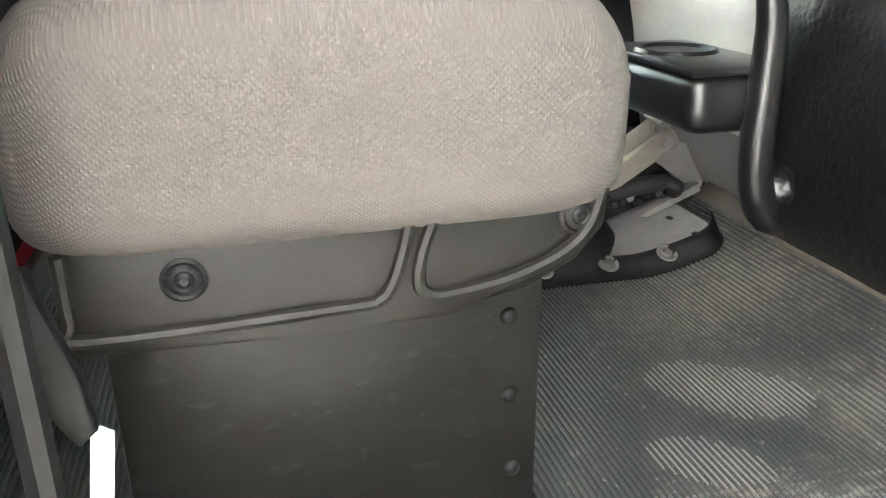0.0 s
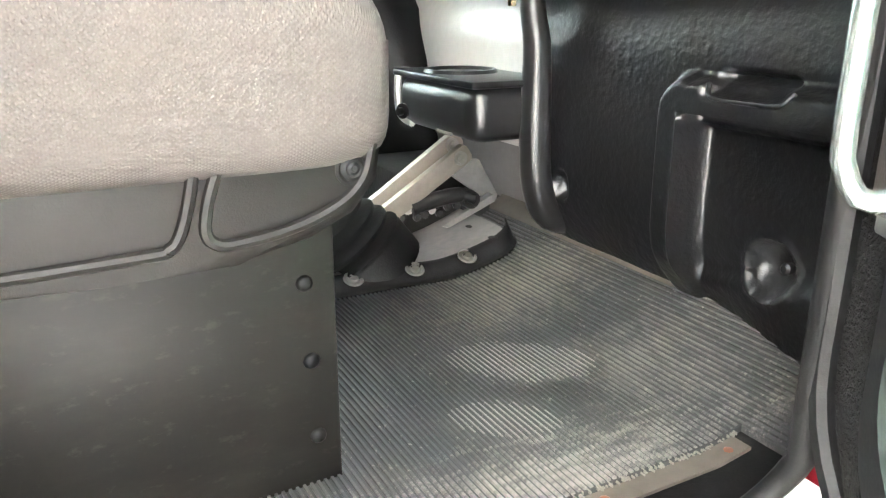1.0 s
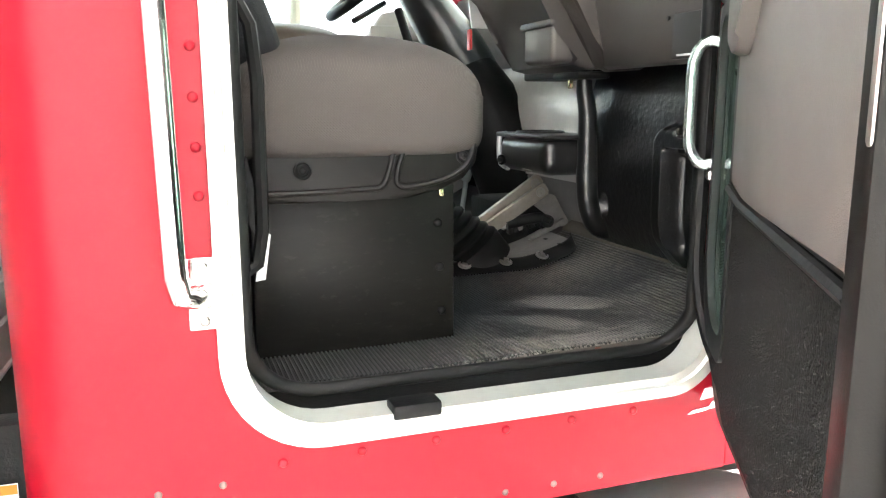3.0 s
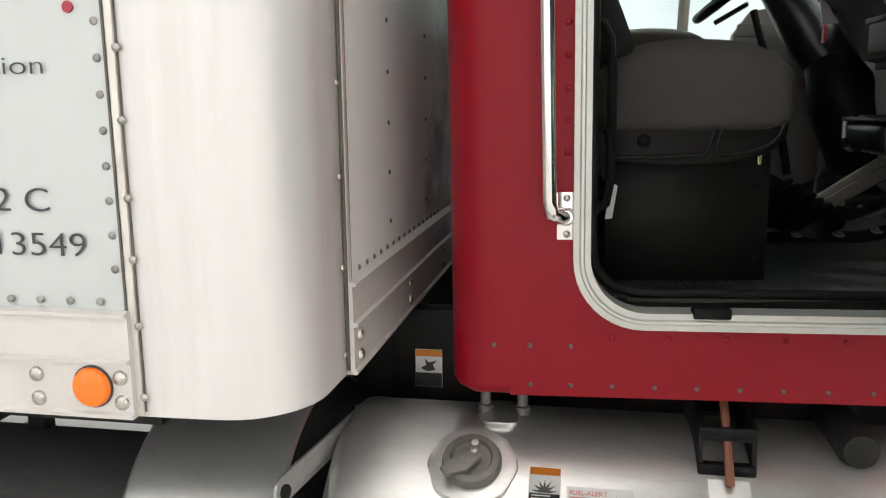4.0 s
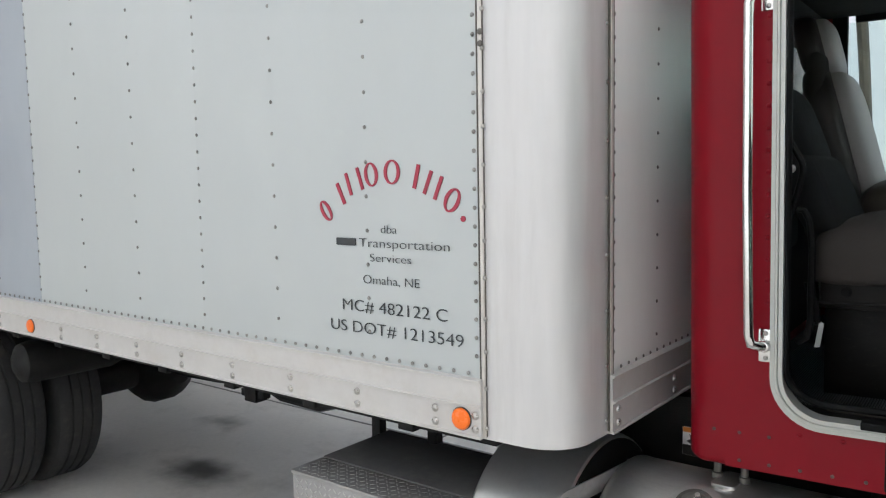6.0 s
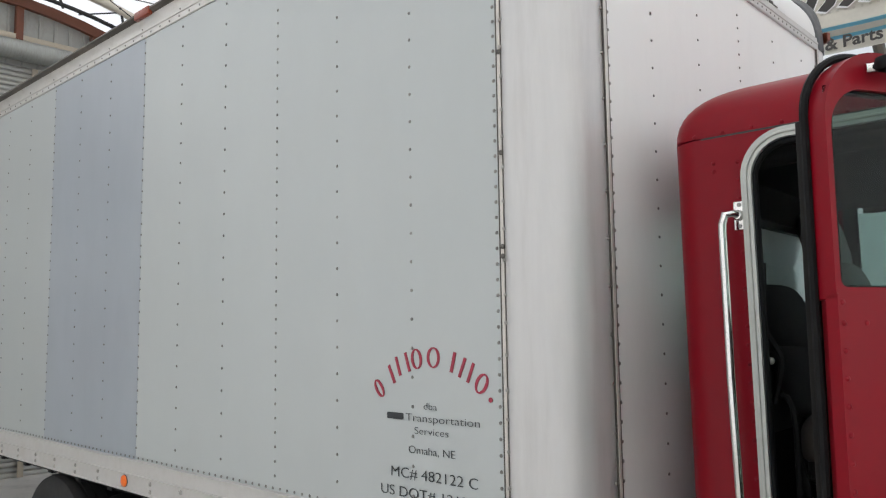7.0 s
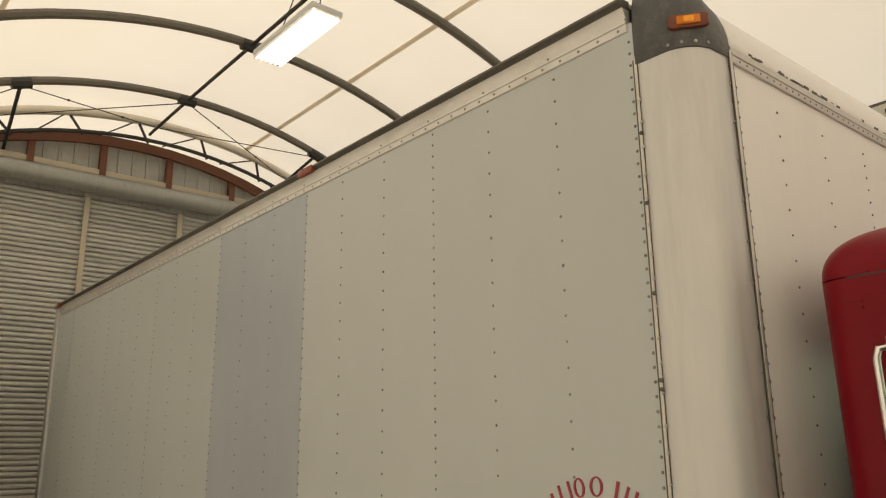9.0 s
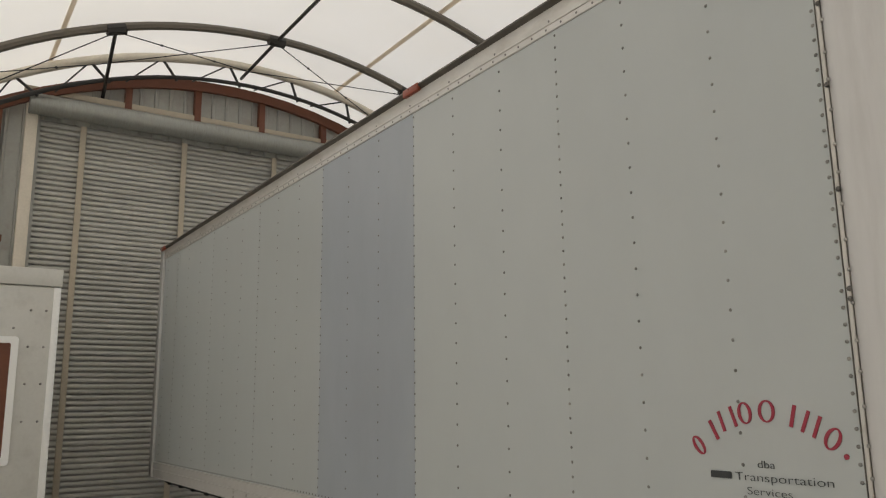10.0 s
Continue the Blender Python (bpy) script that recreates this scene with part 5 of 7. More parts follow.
part("vent_plate", prism(bmesh.new(), rounded(-0.06, 0.07, -0.035, 0.035, 0.02, 5), lambda u, v, w, m=aim(p, d): m @ Vector((v, u, w - 0.008)), 0.012, 0.003), "tank", fuel)
for u in (-0.035, 0.04):
    part("vent_fitting", turned(aim(p + Vector((u, 0.0, 0.0)), d), [(0.016, 0), (0.016, 0.015), (0.011, 0.018), (0.011, 0.05), (0, 0.052)], 10), "cap_grey", fuel, "tarnished hose fitting")


def tank_label(name, x0, x1, deg0, deg1, material, parent, lift=0.0012):
    bm = grid_face(bmesh.new(), lambda u, v: tuple(on_tank(x0 + (x1 - x0) * u, deg0 + (deg1 - deg0) * v, lift)[0]), 1, 6)
    bmesh.ops.solidify(bm, geom=bm.faces[:], thickness=0.0006)
    return part(name, bm, material, parent, smooth=80)


s1 = tank_label("warning_sticker", 0.557, 0.614, 29.6, 43.6, "label_white", fuel)
s1["label"] = "white and orange fire warning sticker"
tank_label("orange_band", 0.558, 0.613, 29.8, 32.7, "label_orange", s1, 0.002)
tank_label("black_block", 0.558, 0.613, 39.6, 43.3, "label_black", s1, 0.002)
sp, sd = on_tank(0.5855, 39.0, 0.002)
across = Vector((0, -sd.z, sd.y))
burst = []
for k in range(15):
    a, r = radians(-100 + 200 * k / 14), 0.024 if k % 2 else 0.009
    burst.append((r * math.sin(a), r * math.cos(a)))
part("flame_mark", prism(bmesh.new(), burst, lambda u, v, w: sp + Vector((u, 0, 0)) - across * v + sd * w, 0.0006), "label_black", s1, "dark bursting flame mark")
for k, w in enumerate((0.034, 0.028, 0.04)):
    tank_label("print_line", 0.562, 0.562 + w, 40.2 + 1.0 * k, 40.6 + 1.0 * k, "label_white", s1, 0.0026)
s2 = tank_label("fuel_sticker", 0.625, 0.742, 36.2, 45.4, "label_white", fuel)
s2["label"] = "faded fuel sticker with pink print"
for k in range(6):
    tank_label("print_line", 0.63, 0.698 - 0.006 * (k % 3), 39.9 + 0.85 * k, 40.25 + 0.85 * k, "label_pink", s2, 0.002)
tank_label("pump_symbol", 0.71, 0.722, 39.2, 43.6, "label_black", s2, 0.002)
tank_label("pump_window", 0.712, 0.72, 39.8, 41.0, "label_white", s2, 0.0026)
tank_label("pump_hose", 0.7255, 0.7275, 39.4, 42.8, "label_black", s2, 0.002)
tm = on_tank(0.63, 39.2, 0.0022)
lm = Matrix.Translation(tm[0]) @ Matrix.Rotation(radians(39.2), 4, "X")
lettering("lettering", "FUEL-ALERT", 0.012, "label_pink", lm, s2, 0.066, 0.0002)
for x in (0.905,):
    st = thing("tank_strap", "stainless tank strap with a black bracket and rusty bolt", "strap", Matrix.Translation((x, TY, TZ)))
    bm = bmesh.new()
    loop = [(-(TR + 0.004) * math.sin(radians(a)), (TR + 0.004) * math.cos(radians(a))) for a in range(30, 200, 6)]
    loop += [(-(TR + 0.001) * math.sin(radians(a)), (TR + 0.001) * math.cos(radians(a))) for a in range(198, 29, -6)]
    prism(bm, loop, lambda u, v, w: (w - 0.035, u, v), 0.07)
    part("band", bm, "tank", st, "bright stainless band")
    for x0 in (-0.05, 0.042):
        part("bracket_cheek", prism(bmesh.new(), [(-0.14, 0.255), (-0.12, 0.35), (0.02, 0.38), (0.14, 0.38), (0.14, 0.285), (0.0, 0.295)], lambda u, v, w, x0=x0: (x0 + w, u, v), 0.008, 0.001), "rubber", st, "black bracket side")
    part("bracket_bar", boxed((-0.05, -0.13, 0.325), (0.05, -0.118, 0.35), 0.003), "rubber", st)
    part("bracket_base", boxed((-0.05, -0.14, 0.255), (0.05, -0.12, 0.285), 0.004), "rubber", st)
    part("bracket_back", boxed((-0.05, 0.13, 0.28), (0.05, 0.14, 0.4), 0.004), "rubber", st)
    part("bolt", swept([(0, -0.172, 0.262), (0, -0.145, 0.3), (0, -0.1, 0.345), (0, -0.05, 0.39)], 0.008, 8), "rust", st, "rusty clamp bolt")
part("bracket_second", turned(aim((0.96, -0.12, 0.315), (0, 1, 0)), [(0, 0), (0.03, 0.004), (0.036, 0.02), (0.036, 0.2), (0, 0.2)], 18), "chassis", fuel)

# perforated step in front of the tank
STEP = Matrix.Translation((0.13, 0.1, 0.815))
step = thing("step_plate", "serrated aluminium grip step along the fuel tank", "step", STEP)
part("tread_top", boxed((0, 0.0, -0.006), (1.15, 0.085, 0.0), 0.001, 1), "tread", step)
part("front_flange", boxed((0, -0.004, -0.042), (1.15, 0.0, 0.0), 0.001, 1), "tread", step)
part("rear_flange", boxed((0, 0.085, -0.042), (1.15, 0.089, 0.0), 0.001, 1), "tread", step)
tooth = bmesh.new()
lathe(tooth, Matrix.Rotation(radians(0), 4, "X"), [(0.0085, 0), (0.0085, 0.003), (0.006, 0.009), (0.0045, 0.009), (0.004, 0.001), (0, 0.001)], 7)
tooth_me = mesh_of("grip_tooth", tooth, "tread", 30)
for i in range(54):
    for j in range(4):
        ob = new("grip_tooth", tooth_me)
        ob.parent = step
        ob.matrix_basis = Matrix.Translation((0.012 + 0.021 * i + (0.0105 if j % 2 else 0), 0.011 + 0.021 * j, -0.001))
dot_parts("bolt_head", dome_mesh("step_bolt", 0.006, 0.004, "bolt"), [(0.02 + 0.09 * i, -0.004, -0.022) for i in range(13)], step, (0, -1, 0))
for x in (0.06, 0.6, 1.1):
    part("step_bracket", boxed((x, 0.01, -0.3), (x + 0.04, 0.25, -0.042), 0.004), "galv", step)


# ---- the cab ----
PIV = Matrix.Translation((0.55, 0.385, 1.0))
CABM = PIV @ Matrix.Rotation(radians(2.2), 4, "Z") @ Matrix.Rotation(radians(-0.6), 4, "Y") @ PIV.inverted()
CW = 1.80
Y0, Y1 = 0.385, 0.385 + CW
ZB, ZS, ZT = 0.972, 2.44, 2.63
XR, XF = 0.40, 1.68
cab = thing("truck_cab", "red conventional truck cab with its door open", "truck cab", CABM)

# door opening (x, z) in the side
OPEN = rounded(0.66, 1.312, 1.135, 2.405, (0.1, 0.07, 0.11, 0.11), 10)
TRIM = rounded(0.63, 1.342, 1.104, 2.436, (0.125, 0.09, 0.135, 0.135), 10)

def square_like(loop, u0, u1, v0, v1):
    """The points of a loop pushed out to a rectangle round it."""
    cu, cv = (u0 + u1) / 2, (v0 + v1) / 2
    out = []
    n = len(loop) // 4
    corners = ((u0, v0), (u1, v0), (u1, v1), (u0, v1))
    for i, (u, v) in enumerate(loop):
        q, j = divmod(i, n)
        f = j / (n - 1) - 0.5
        cx, cy = corners[q]
        nxt, prv = corners[(q + 1) % 4], corners[(q - 1) % 4]
        if f < 0:
            out.append((cx + (prv[0] - cx) * -f * 0.3, cy + (prv[1] - cy) * -f * 0.3))
        else:
            out.append((cx + (nxt[0] - cx) * f * 0.3, cy + (nxt[1] - cy) * f * 0.3))
    return out


def soft_corner(c, r, a0, a1, k):
    """A quarter turn whose bend sets in and dies out gently."""
    pts = [Vector((0, 0))]
    for i in range(k):
        for j in range(20):
            q = (i + (j + 0.5) / 20) / k
            a = radians(a0 + (a1 - a0) * q * q * (3 - 2 * q))
            if j == 0:
                pts.append(pts[-1].copy())
            pts[-1] += Vector((math.sin(a), -math.cos(a)))
    first = Vector((c[0] + r * math.cos(radians(a0)), c[1] + r * math.sin(radians(a0))))
    scale = r / abs(pts[-1].x)
    return [tuple(first + p * scale) for p in pts]


bm = bmesh.new()
RC = 0.11
ring_plate(bm, square_like(TRIM, XR + RC + 0.006, 1.365, ZB, ZS), rounded(0.645, 1.327, 1.12, 2.42, (0.11, 0.08, 0.12, 0.12), 10), lambda u, v, w: (u, Y0 + w, v), 0.03)
part("side_skin", bm, "red", cab)
part("cowl_side", prism(bmesh.new(), [(1.36, Y0 + 0.002), (1.45, 0.43), (1.515, 0.52), (1.69, 0.58), (1.69, 0.592), (1.507, 0.532), (1.442, 0.442), (1.36, Y0 + 0.016)], lambda u, v, w: (u, v, 1.128 + w), 0.74), "red", cab, "red cowl side tapering to the bonnet")
part("front_post", prism(bmesh.new(), [(1.36, Y0 + 0.002), (1.69, 0.53), (1.69, 0.542), (1.36, Y0 + 0.016)], lambda u, v, w: (u + (0 if u < 1.5 else -0.2), v + (0 if u < 1.5 else -0.09), 1.87 + w), ZS - 1.87), "red", cab)
part("sill_front", boxed((1.366, Y0, ZB), (XF, Y0 + 0.03, 1.125), 0.004), "red", cab)
bm = bmesh.new()
plan = [(XR + RC + 0.006, Y0)] + soft_corner((XR + RC, Y0 + RC), RC, 270, 180, 14) + [(XR, 0.53), (XR, Y1 - 0.14)] + soft_corner((XR + RC, Y1 - RC), RC, 180, 90, 14) + [(XF, Y1)]
inner = [(XR + RC + 0.006, Y0 + 0.014)] + soft_corner((XR + RC, Y0 + RC), RC - 0.014, 270, 180, 14) + [(XR + 0.014, 0.53), (XR + 0.014, Y1 - 0.14)] + soft_corner((XR + RC, Y1 - RC), RC - 0.014, 180, 90, 14) + [(XF, Y1 - 0.014)]
levels = ((ZB - 0.004, 0.02), (ZB + 0.003, 0.006), (ZB + 0.012, 0.0), (ZB + 0.018, 0.0), (ZB + 0.03, 0.0), (ZB + 0.3, 0.0), (1.54, 0.0), (1.7, 0.0), (2.27, 0.0), (ZS, 0.0))
for loop, flip in ((plan, False), (inner, True)):
    rows = []
    for z, ins in levels:
        rows.append([bm.verts.new((x + (ins if x < 0.6 else 0), min(max(y, Y0 + ins), Y1 - ins), z)) for x, y in loop])
    for j in range(len(rows) - 1):
        for i in range(len(loop) - 1):
            if i == len(loop) - 2 and levels[j][0] >= 1.54 or levels[j][0] == 1.7 and i == 16:
                continue
            q = (rows[j][i], rows[j][i + 1], rows[j + 1][i + 1], rows[j + 1][i])
            bm.faces.new(q[::-1] if flip else q)
part("rear_shell", bm, "red", cab, "red rounded rear wall of the cab", smooth=60)
part("rear_window_frame", ring_plate(bmesh.new(), rounded(0.51, Y1 - 0.12, 1.68, 2.29, 0.03), rounded(0.55, Y1 - 0.16, 1.725, 2.245, 0.05), lambda u, v, w: (XR - 0.004 + w, u, v), 0.03), "rubber", cab, "black rubber rear window gasket")
part("rear_window", boxed((XR + 0.004, 0.52, 1.69), (XR + 0.009, Y1 - 0.13, 2.28)), "window_glass", cab).visible_shadow = False
# roof cap
bm = bmesh.new()
rplan = [(XF + 0.02, Y0)] + plan + [(XF + 0.02, Y1)]
cx, cy = 1.0, (Y0 + Y1) / 2
rows = []
for j in range(13):
    e = math.pi / 2 * j / 12
    h = math.sin(e) ** 0.9
    row = []
    for x, y in rplan:
        inx = 0.20 * (1 - math.cos(e)) if x < 0.6 else 0
        iny = 0.24 * (1 - math.cos(e))
        yy = y + iny * (1 if y < cy - 0.3 else -1 if y > cy + 0.3 else 0)
        row.append(bm.verts.new((x + inx + (0 if x < 1.4 else 0.0), yy, ZS + 0.004 + (ZT - ZS) * h)))
    rows.append(row)
for a, b in zip(rows, rows[1:]):
    for i in range(len(rplan) - 1):
        bm.faces.new((a[i], a[i + 1], b[i + 1], b[i]))
bm.faces.new(rows[-1])
part("roof_cap", bm, "red", cab, "red rounded roof panel with a riveted seam", smooth=60)
part("roof_seam", boxed((XR + RC, Y0 - 0.0015, ZS - 0.002), (XF, Y0 + 0.004, ZS + 0.003)), "label_black", cab)
bm = bmesh.new()
ring_plate(bm, TRIM, OPEN, lambda u, v, w: (u, Y0 - 0.014 + w, v), 0.05, 21)
trim_ob = part("door_trim", bm, "alu_trim", cab, "dull aluminium trim round the door opening")
mid = [((a[0] + b[0]) / 2, (a[1] + b[1]) / 2) for a, b in zip(TRIM, OPEN)]
part("trim_bead", swept([(u, Y0 - 0.014, v) for u, v in mid[22:] + mid[:22]], 0.005, 6), "alu_trim", trim_ob)
SEAL = rounded(0.661, 1.308, 1.158, 2.398, (0.095, 0.065, 0.103, 0.103), 10)
SEAL_FOOT = [min(1.0, max(0.0, (1.24 - v) / 0.08)) for u, v in SEAL]
part("door_seal", swept([(u, Y0 + 0.012 + 0.035 * f, v) for (u, v), f in zip(SEAL, SEAL_FOOT)], [0.012 - 0.003 * f for f in SEAL_FOOT], 10, True), "rubber", cab, "black rubber door seal")
# cream maker's patch on the sill, as a plain slanted shape
patch_bm = bmesh.new()
for k, (u0, u1, v0, v1) in enumerate(((1.318, 1.342, 1.086, 1.106), (1.345, 1.358, 1.09, 1.108), (1.361, 1.372, 1.092, 1.112), (1.375, 1.404, 1.094, 1.104), (1.298, 1.33, 1.066, 1.074), (1.333, 1.36, 1.07, 1.084), (1.363, 1.398, 1.074, 1.088))):
    prism(patch_bm, [(u0 - 0.004, v0), (u1 - 0.004, v0 + 0.003), (u1 + 0.004, v1), (u0 + 0.004, v1 - 0.003)], lambda u, v, w: (u, Y0 - 0.002 + w, v), 0.002)
part("maker_patch", patch_bm, "label_white", cab, "white slanted emblem shapes on the red sill")
part("striker_pad", boxed((0.838, Y0 - 0.018, 1.126), (0.903, Y0 + 0.02, 1.146), 0.004), "rubber", cab)
# rivets on the side
rv = dome_mesh("cab_rivet", 0.0065, 0.003, "red", 8)
rv2 = dome_mesh("cab_rivet_worn", 0.0052, 0.0022, "rivet_dull", 8)
dot_parts("rivet", rv, [(0.619, Y0, 1.42 + 0.055 * i) for i in range(18)], cab, (0, -1, 0))
dot_parts("rivet", rv2, [(0.487, Y0, 1.068), (0.553, Y0, 1.068), (0.627, Y0, 1.068)] + [(0.553 + 0.0745 * i, Y0, 0.993) for i in range(9)], cab, (0, -1, 0))
dot_parts("rivet", rv, [(0.49 + 0.088 * i, Y0, 2.452) for i in range(10)] + [(0.7 + 0.1 * i, Y0, 1.085) for i in range(6)], cab, (0, -1, 0))
dot_parts("rivet", rv, [(0.545, Y0, 2.36), (0.545, Y0, 2.335), (0.56, Y0, 1.85)], cab, (0, -1, 0))
# far side: posts and belt below a window, front: firewall and screen frame
part("far_belt", boxed((XR + 0.07, Y1 - 0.05, ZB), (XF, Y1 - 0.015, 1.54), 0.004), "red", cab)
part("far_rear_post", boxed((XR + 0.07, Y1 - 0.05, 1.54), (0.53, Y1 - 0.013, ZS), 0.004), "headliner", cab)
part("far_front_post", boxed((1.5, Y1 - 0.05, 1.54), (XF, Y1 - 0.015, ZS), 0.004), "red", cab)
part("far_door_corner", prism(bmesh.new(), [(1.22, 1.54), (1.5, 1.54), (1.5, 1.86), (1.3, 1.82), (1.24, 1.74)], lambda u, v, w: (u, Y1 - 0.09 + w, v), 0.05, 0.01), "quilt", cab, "quilted grey upper corner of the far door")
part("far_header", boxed((0.56, Y1 - 0.05, 2.38), (1.5, Y1 - 0.013, ZS), 0.004), "headliner", cab)
part("far_door_panel", boxed((0.48, Y1 - 0.09, 1.15), (1.6, Y1 - 0.052, 1.545), 0.012), "quilt", cab, "quilted grey inner panel of the far door")
for j in range(4):
    part("quilt_roll", boxed((1.25, Y1 - 0.104, 1.58 + 0.05 * j), (1.5, Y1 - 0.092, 1.628 + 0.05 * j), 0.006), "quilt", cab)
part("far_window", boxed((0.53, Y1 - 0.035, 1.545), (1.5, Y1 - 0.029, 2.38)), "window_glass", cab).visible_shadow = False
part("rear_lining", boxed((XR + 0.018, Y0 + 0.06, 1.13), (XR + 0.045, Y1 - 0.06, 1.7), 0.005), "headliner", cab)
part("rear_lining_top", boxed((XR + 0.02, Y0 + 0.06, 2.27), (XR + 0.045, Y1 - 0.06, ZS), 0.005), "headliner", cab)
part("roof_lining", boxed((XR + 0.03, Y0 + 0.07, 2.40), (XF, Y1 - 0.07, 2.43), 0.01), "headliner", cab)
part("roof_bolster", swept([(0.5, Y0 + 0.1, 2.38), (0.9, Y0 + 0.09, 2.40), (1.4, Y0 + 0.1, 2.38)], 0.05, 10), "headliner", cab)
part("front_cowl", boxed((XF - 0.02, Y0, ZB), (XF + 0.03, Y1, 1.87), 0.006), "red", cab)
for a, b in ((Y0, Y0 + 0.1), (Y1 - 0.1, Y1), ((Y0 + Y1) / 2 - 0.03, (Y0 + Y1) / 2 + 0.03)):
    part("screen_post", boxed((XF - 0.02, a, 1.87), (XF + 0.03, b, ZS + 0.01), 0.006), "red", cab)
part("screen_header", boxed((XF - 0.02, Y0 + 0.1, 2.36), (XF + 0.028, Y1 - 0.1, ZS + 0.01), 0.006), "red", cab)
part("windscreen", boxed((XF, Y0 + 0.1, 1.87), (XF + 0.006, Y1 - 0.1, 2.36)), "window_glass", cab).visible_shadow = False
part("underside", boxed((XR + 0.06, Y0 + 0.03, 1.0), (XF, Y1 - 0.03, 1.05), 0.004), "chassis", cab)
part("cab_mount", turned(aim((1.0, 0.9, 0.9), (0, 0, 1)), [(0.05, 0), (0.06, 0.02), (0.06, 0.07), (0.045, 0.1), (0, 0.1)], 16), "chassis", cab)

# floor with a ribbed mat
part("floor_pan", boxed((XR + 0.05, Y0 + 0.035, 1.06), (XF - 0.02, Y1 - 0.06, 1.106), 0.004), "rubber", cab)
MAT_Y, SILL_END = 0.55, 1.415


def floor_z(x):
    return 1.124 + 0.012 * max(0, (x - 0.9) / 0.45) + 0.095 * max(0, (x - 1.36) / 0.24) ** 1.5


bm = bmesh.new()
prof = [(0.48, 1.1)] + [(0.48 + 0.05 * i, floor_z(0.48 + 0.05 * i)) for i in range(24)] + [(1.63, 1.1)]
prism(bm, prof, lambda u, v, w: (u, MAT_Y + w, v), Y1 - 0.08 - MAT_Y)
mat_ob = part("floor_mat", bm, "mat_groove", cab, "worn black ribbed rubber floor mat", smooth=60)
rib_bm = bmesh.new()
prism(rib_bm, [(-0.002, -0.0005), (0.002, -0.0005), (0.0013, 0.0024), (-0.0013, 0.0024)], lambda u, v, w: (u, w, v), 0.8)
rib_me = mesh_of("mat_rib", rib_bm, "mat", 20)
RIB = 0.0068
for i in range(160):
    x = 0.52 + i * RIB
    ob = new("mat_rib", rib_me)
    ob.parent = mat_ob
    ob.matrix_basis = Matrix.Translation((x, MAT_Y + 0.002 if x < SILL_END else 0.443, floor_z(x) + 0.0002)) @ Matrix.Rotation(-math.atan((floor_z(x + 0.004) - floor_z(x - 0.004)) / 0.008), 4, "Y")
rng = random.Random(11)
frays = bmesh.new()
for i in range(360):
    x = 0.56 + 0.85 * rng.random()
    box(frays, (x, MAT_Y - 0.006 * rng.random(), floor_z(x) - 0.0025), (x + 0.0006 + 0.001 * rng.random(), MAT_Y + 0.001 + 0.002 * rng.random(), floor_z(x) - 0.001 + 0.002 * rng.random()), 0.0, 1)
tagged(part("frayed_edge", frays, "mint_plastic", mat_ob, "frayed dusty edge of the mat"), kind="stuff")
part("sill_side", prism(bmesh.new(), [(SILL_END, 1.1)] + [(SILL_END + 0.025 * i, floor_z(SILL_END + 0.025 * i)) for i in range(6)] + [(1.54, 1.1)], lambda u, v, w: (u, 0.44 + w, v), 0.1099), "mat", cab)


def sill_strip(x0, x1, low, high):
    """A strip's outline that follows the slope of the floor."""
    xs = [x0 + (x1 - x0) * i / 16 for i in range(17)]
    return [(x, floor_z(x) + high) for x in xs] + [(x, floor_z(x) + low) for x in xs[::-1]]


part("sill_rubber", prism(bmesh.new(), sill_strip(0.70, SILL_END - 0.001, -0.03, -0.006), lambda u, v, w: (u, Y0 + 0.05 + w, v), MAT_Y - 0.001 - Y0 - 0.05), "rubber", cab, "black rubber door sill")
part("sill_plate", prism(bmesh.new(), sill_strip(0.74, 1.4, -0.0055, -0.002), lambda u, v, w: (u, MAT_Y - 0.027 + w, v), 0.024), "sill_metal", cab, "scuffed metal sill plate with rusty screws")
dot_parts("screw", dome_mesh("sill_screw", 0.006, 0.002, "rust"), [(x, MAT_Y - 0.016, floor_z(x) - 0.002) for x in (1.228, 1.382)], cab, (0, 0, 1))
# two worn patches where feet rest
for cx, cy, ra, rb in ((1.31, 0.80, 0.078, 0.066), (1.22, 0.692, 0.052, 0.046)):
    for i in range(160):
        x = 0.52 + i * RIB
        if abs(x - cx) >= ra:
            continue
        half = rb * math.sqrt(1 - ((x - cx) / ra) ** 2) * (0.9 + 0.25 * noise.noise((cx * 9, i * 0.9, 2)))
        sk = -0.45 * (x - cx)
        if half > 0.004:
            part("worn_rib", boxed((x - 0.0011, cy + sk - half, floor_z(x)), (x + 0.0011, cy + sk + half, floor_z(x) + 0.0034), 0.0004, 1), "worn", mat_ob, "scuffed pale rib worn by feet")


# kick panel and firewall
def ease(t):
    t = min(1.0, max(0.0, t))
    return t * t * (3 - 2 * t)


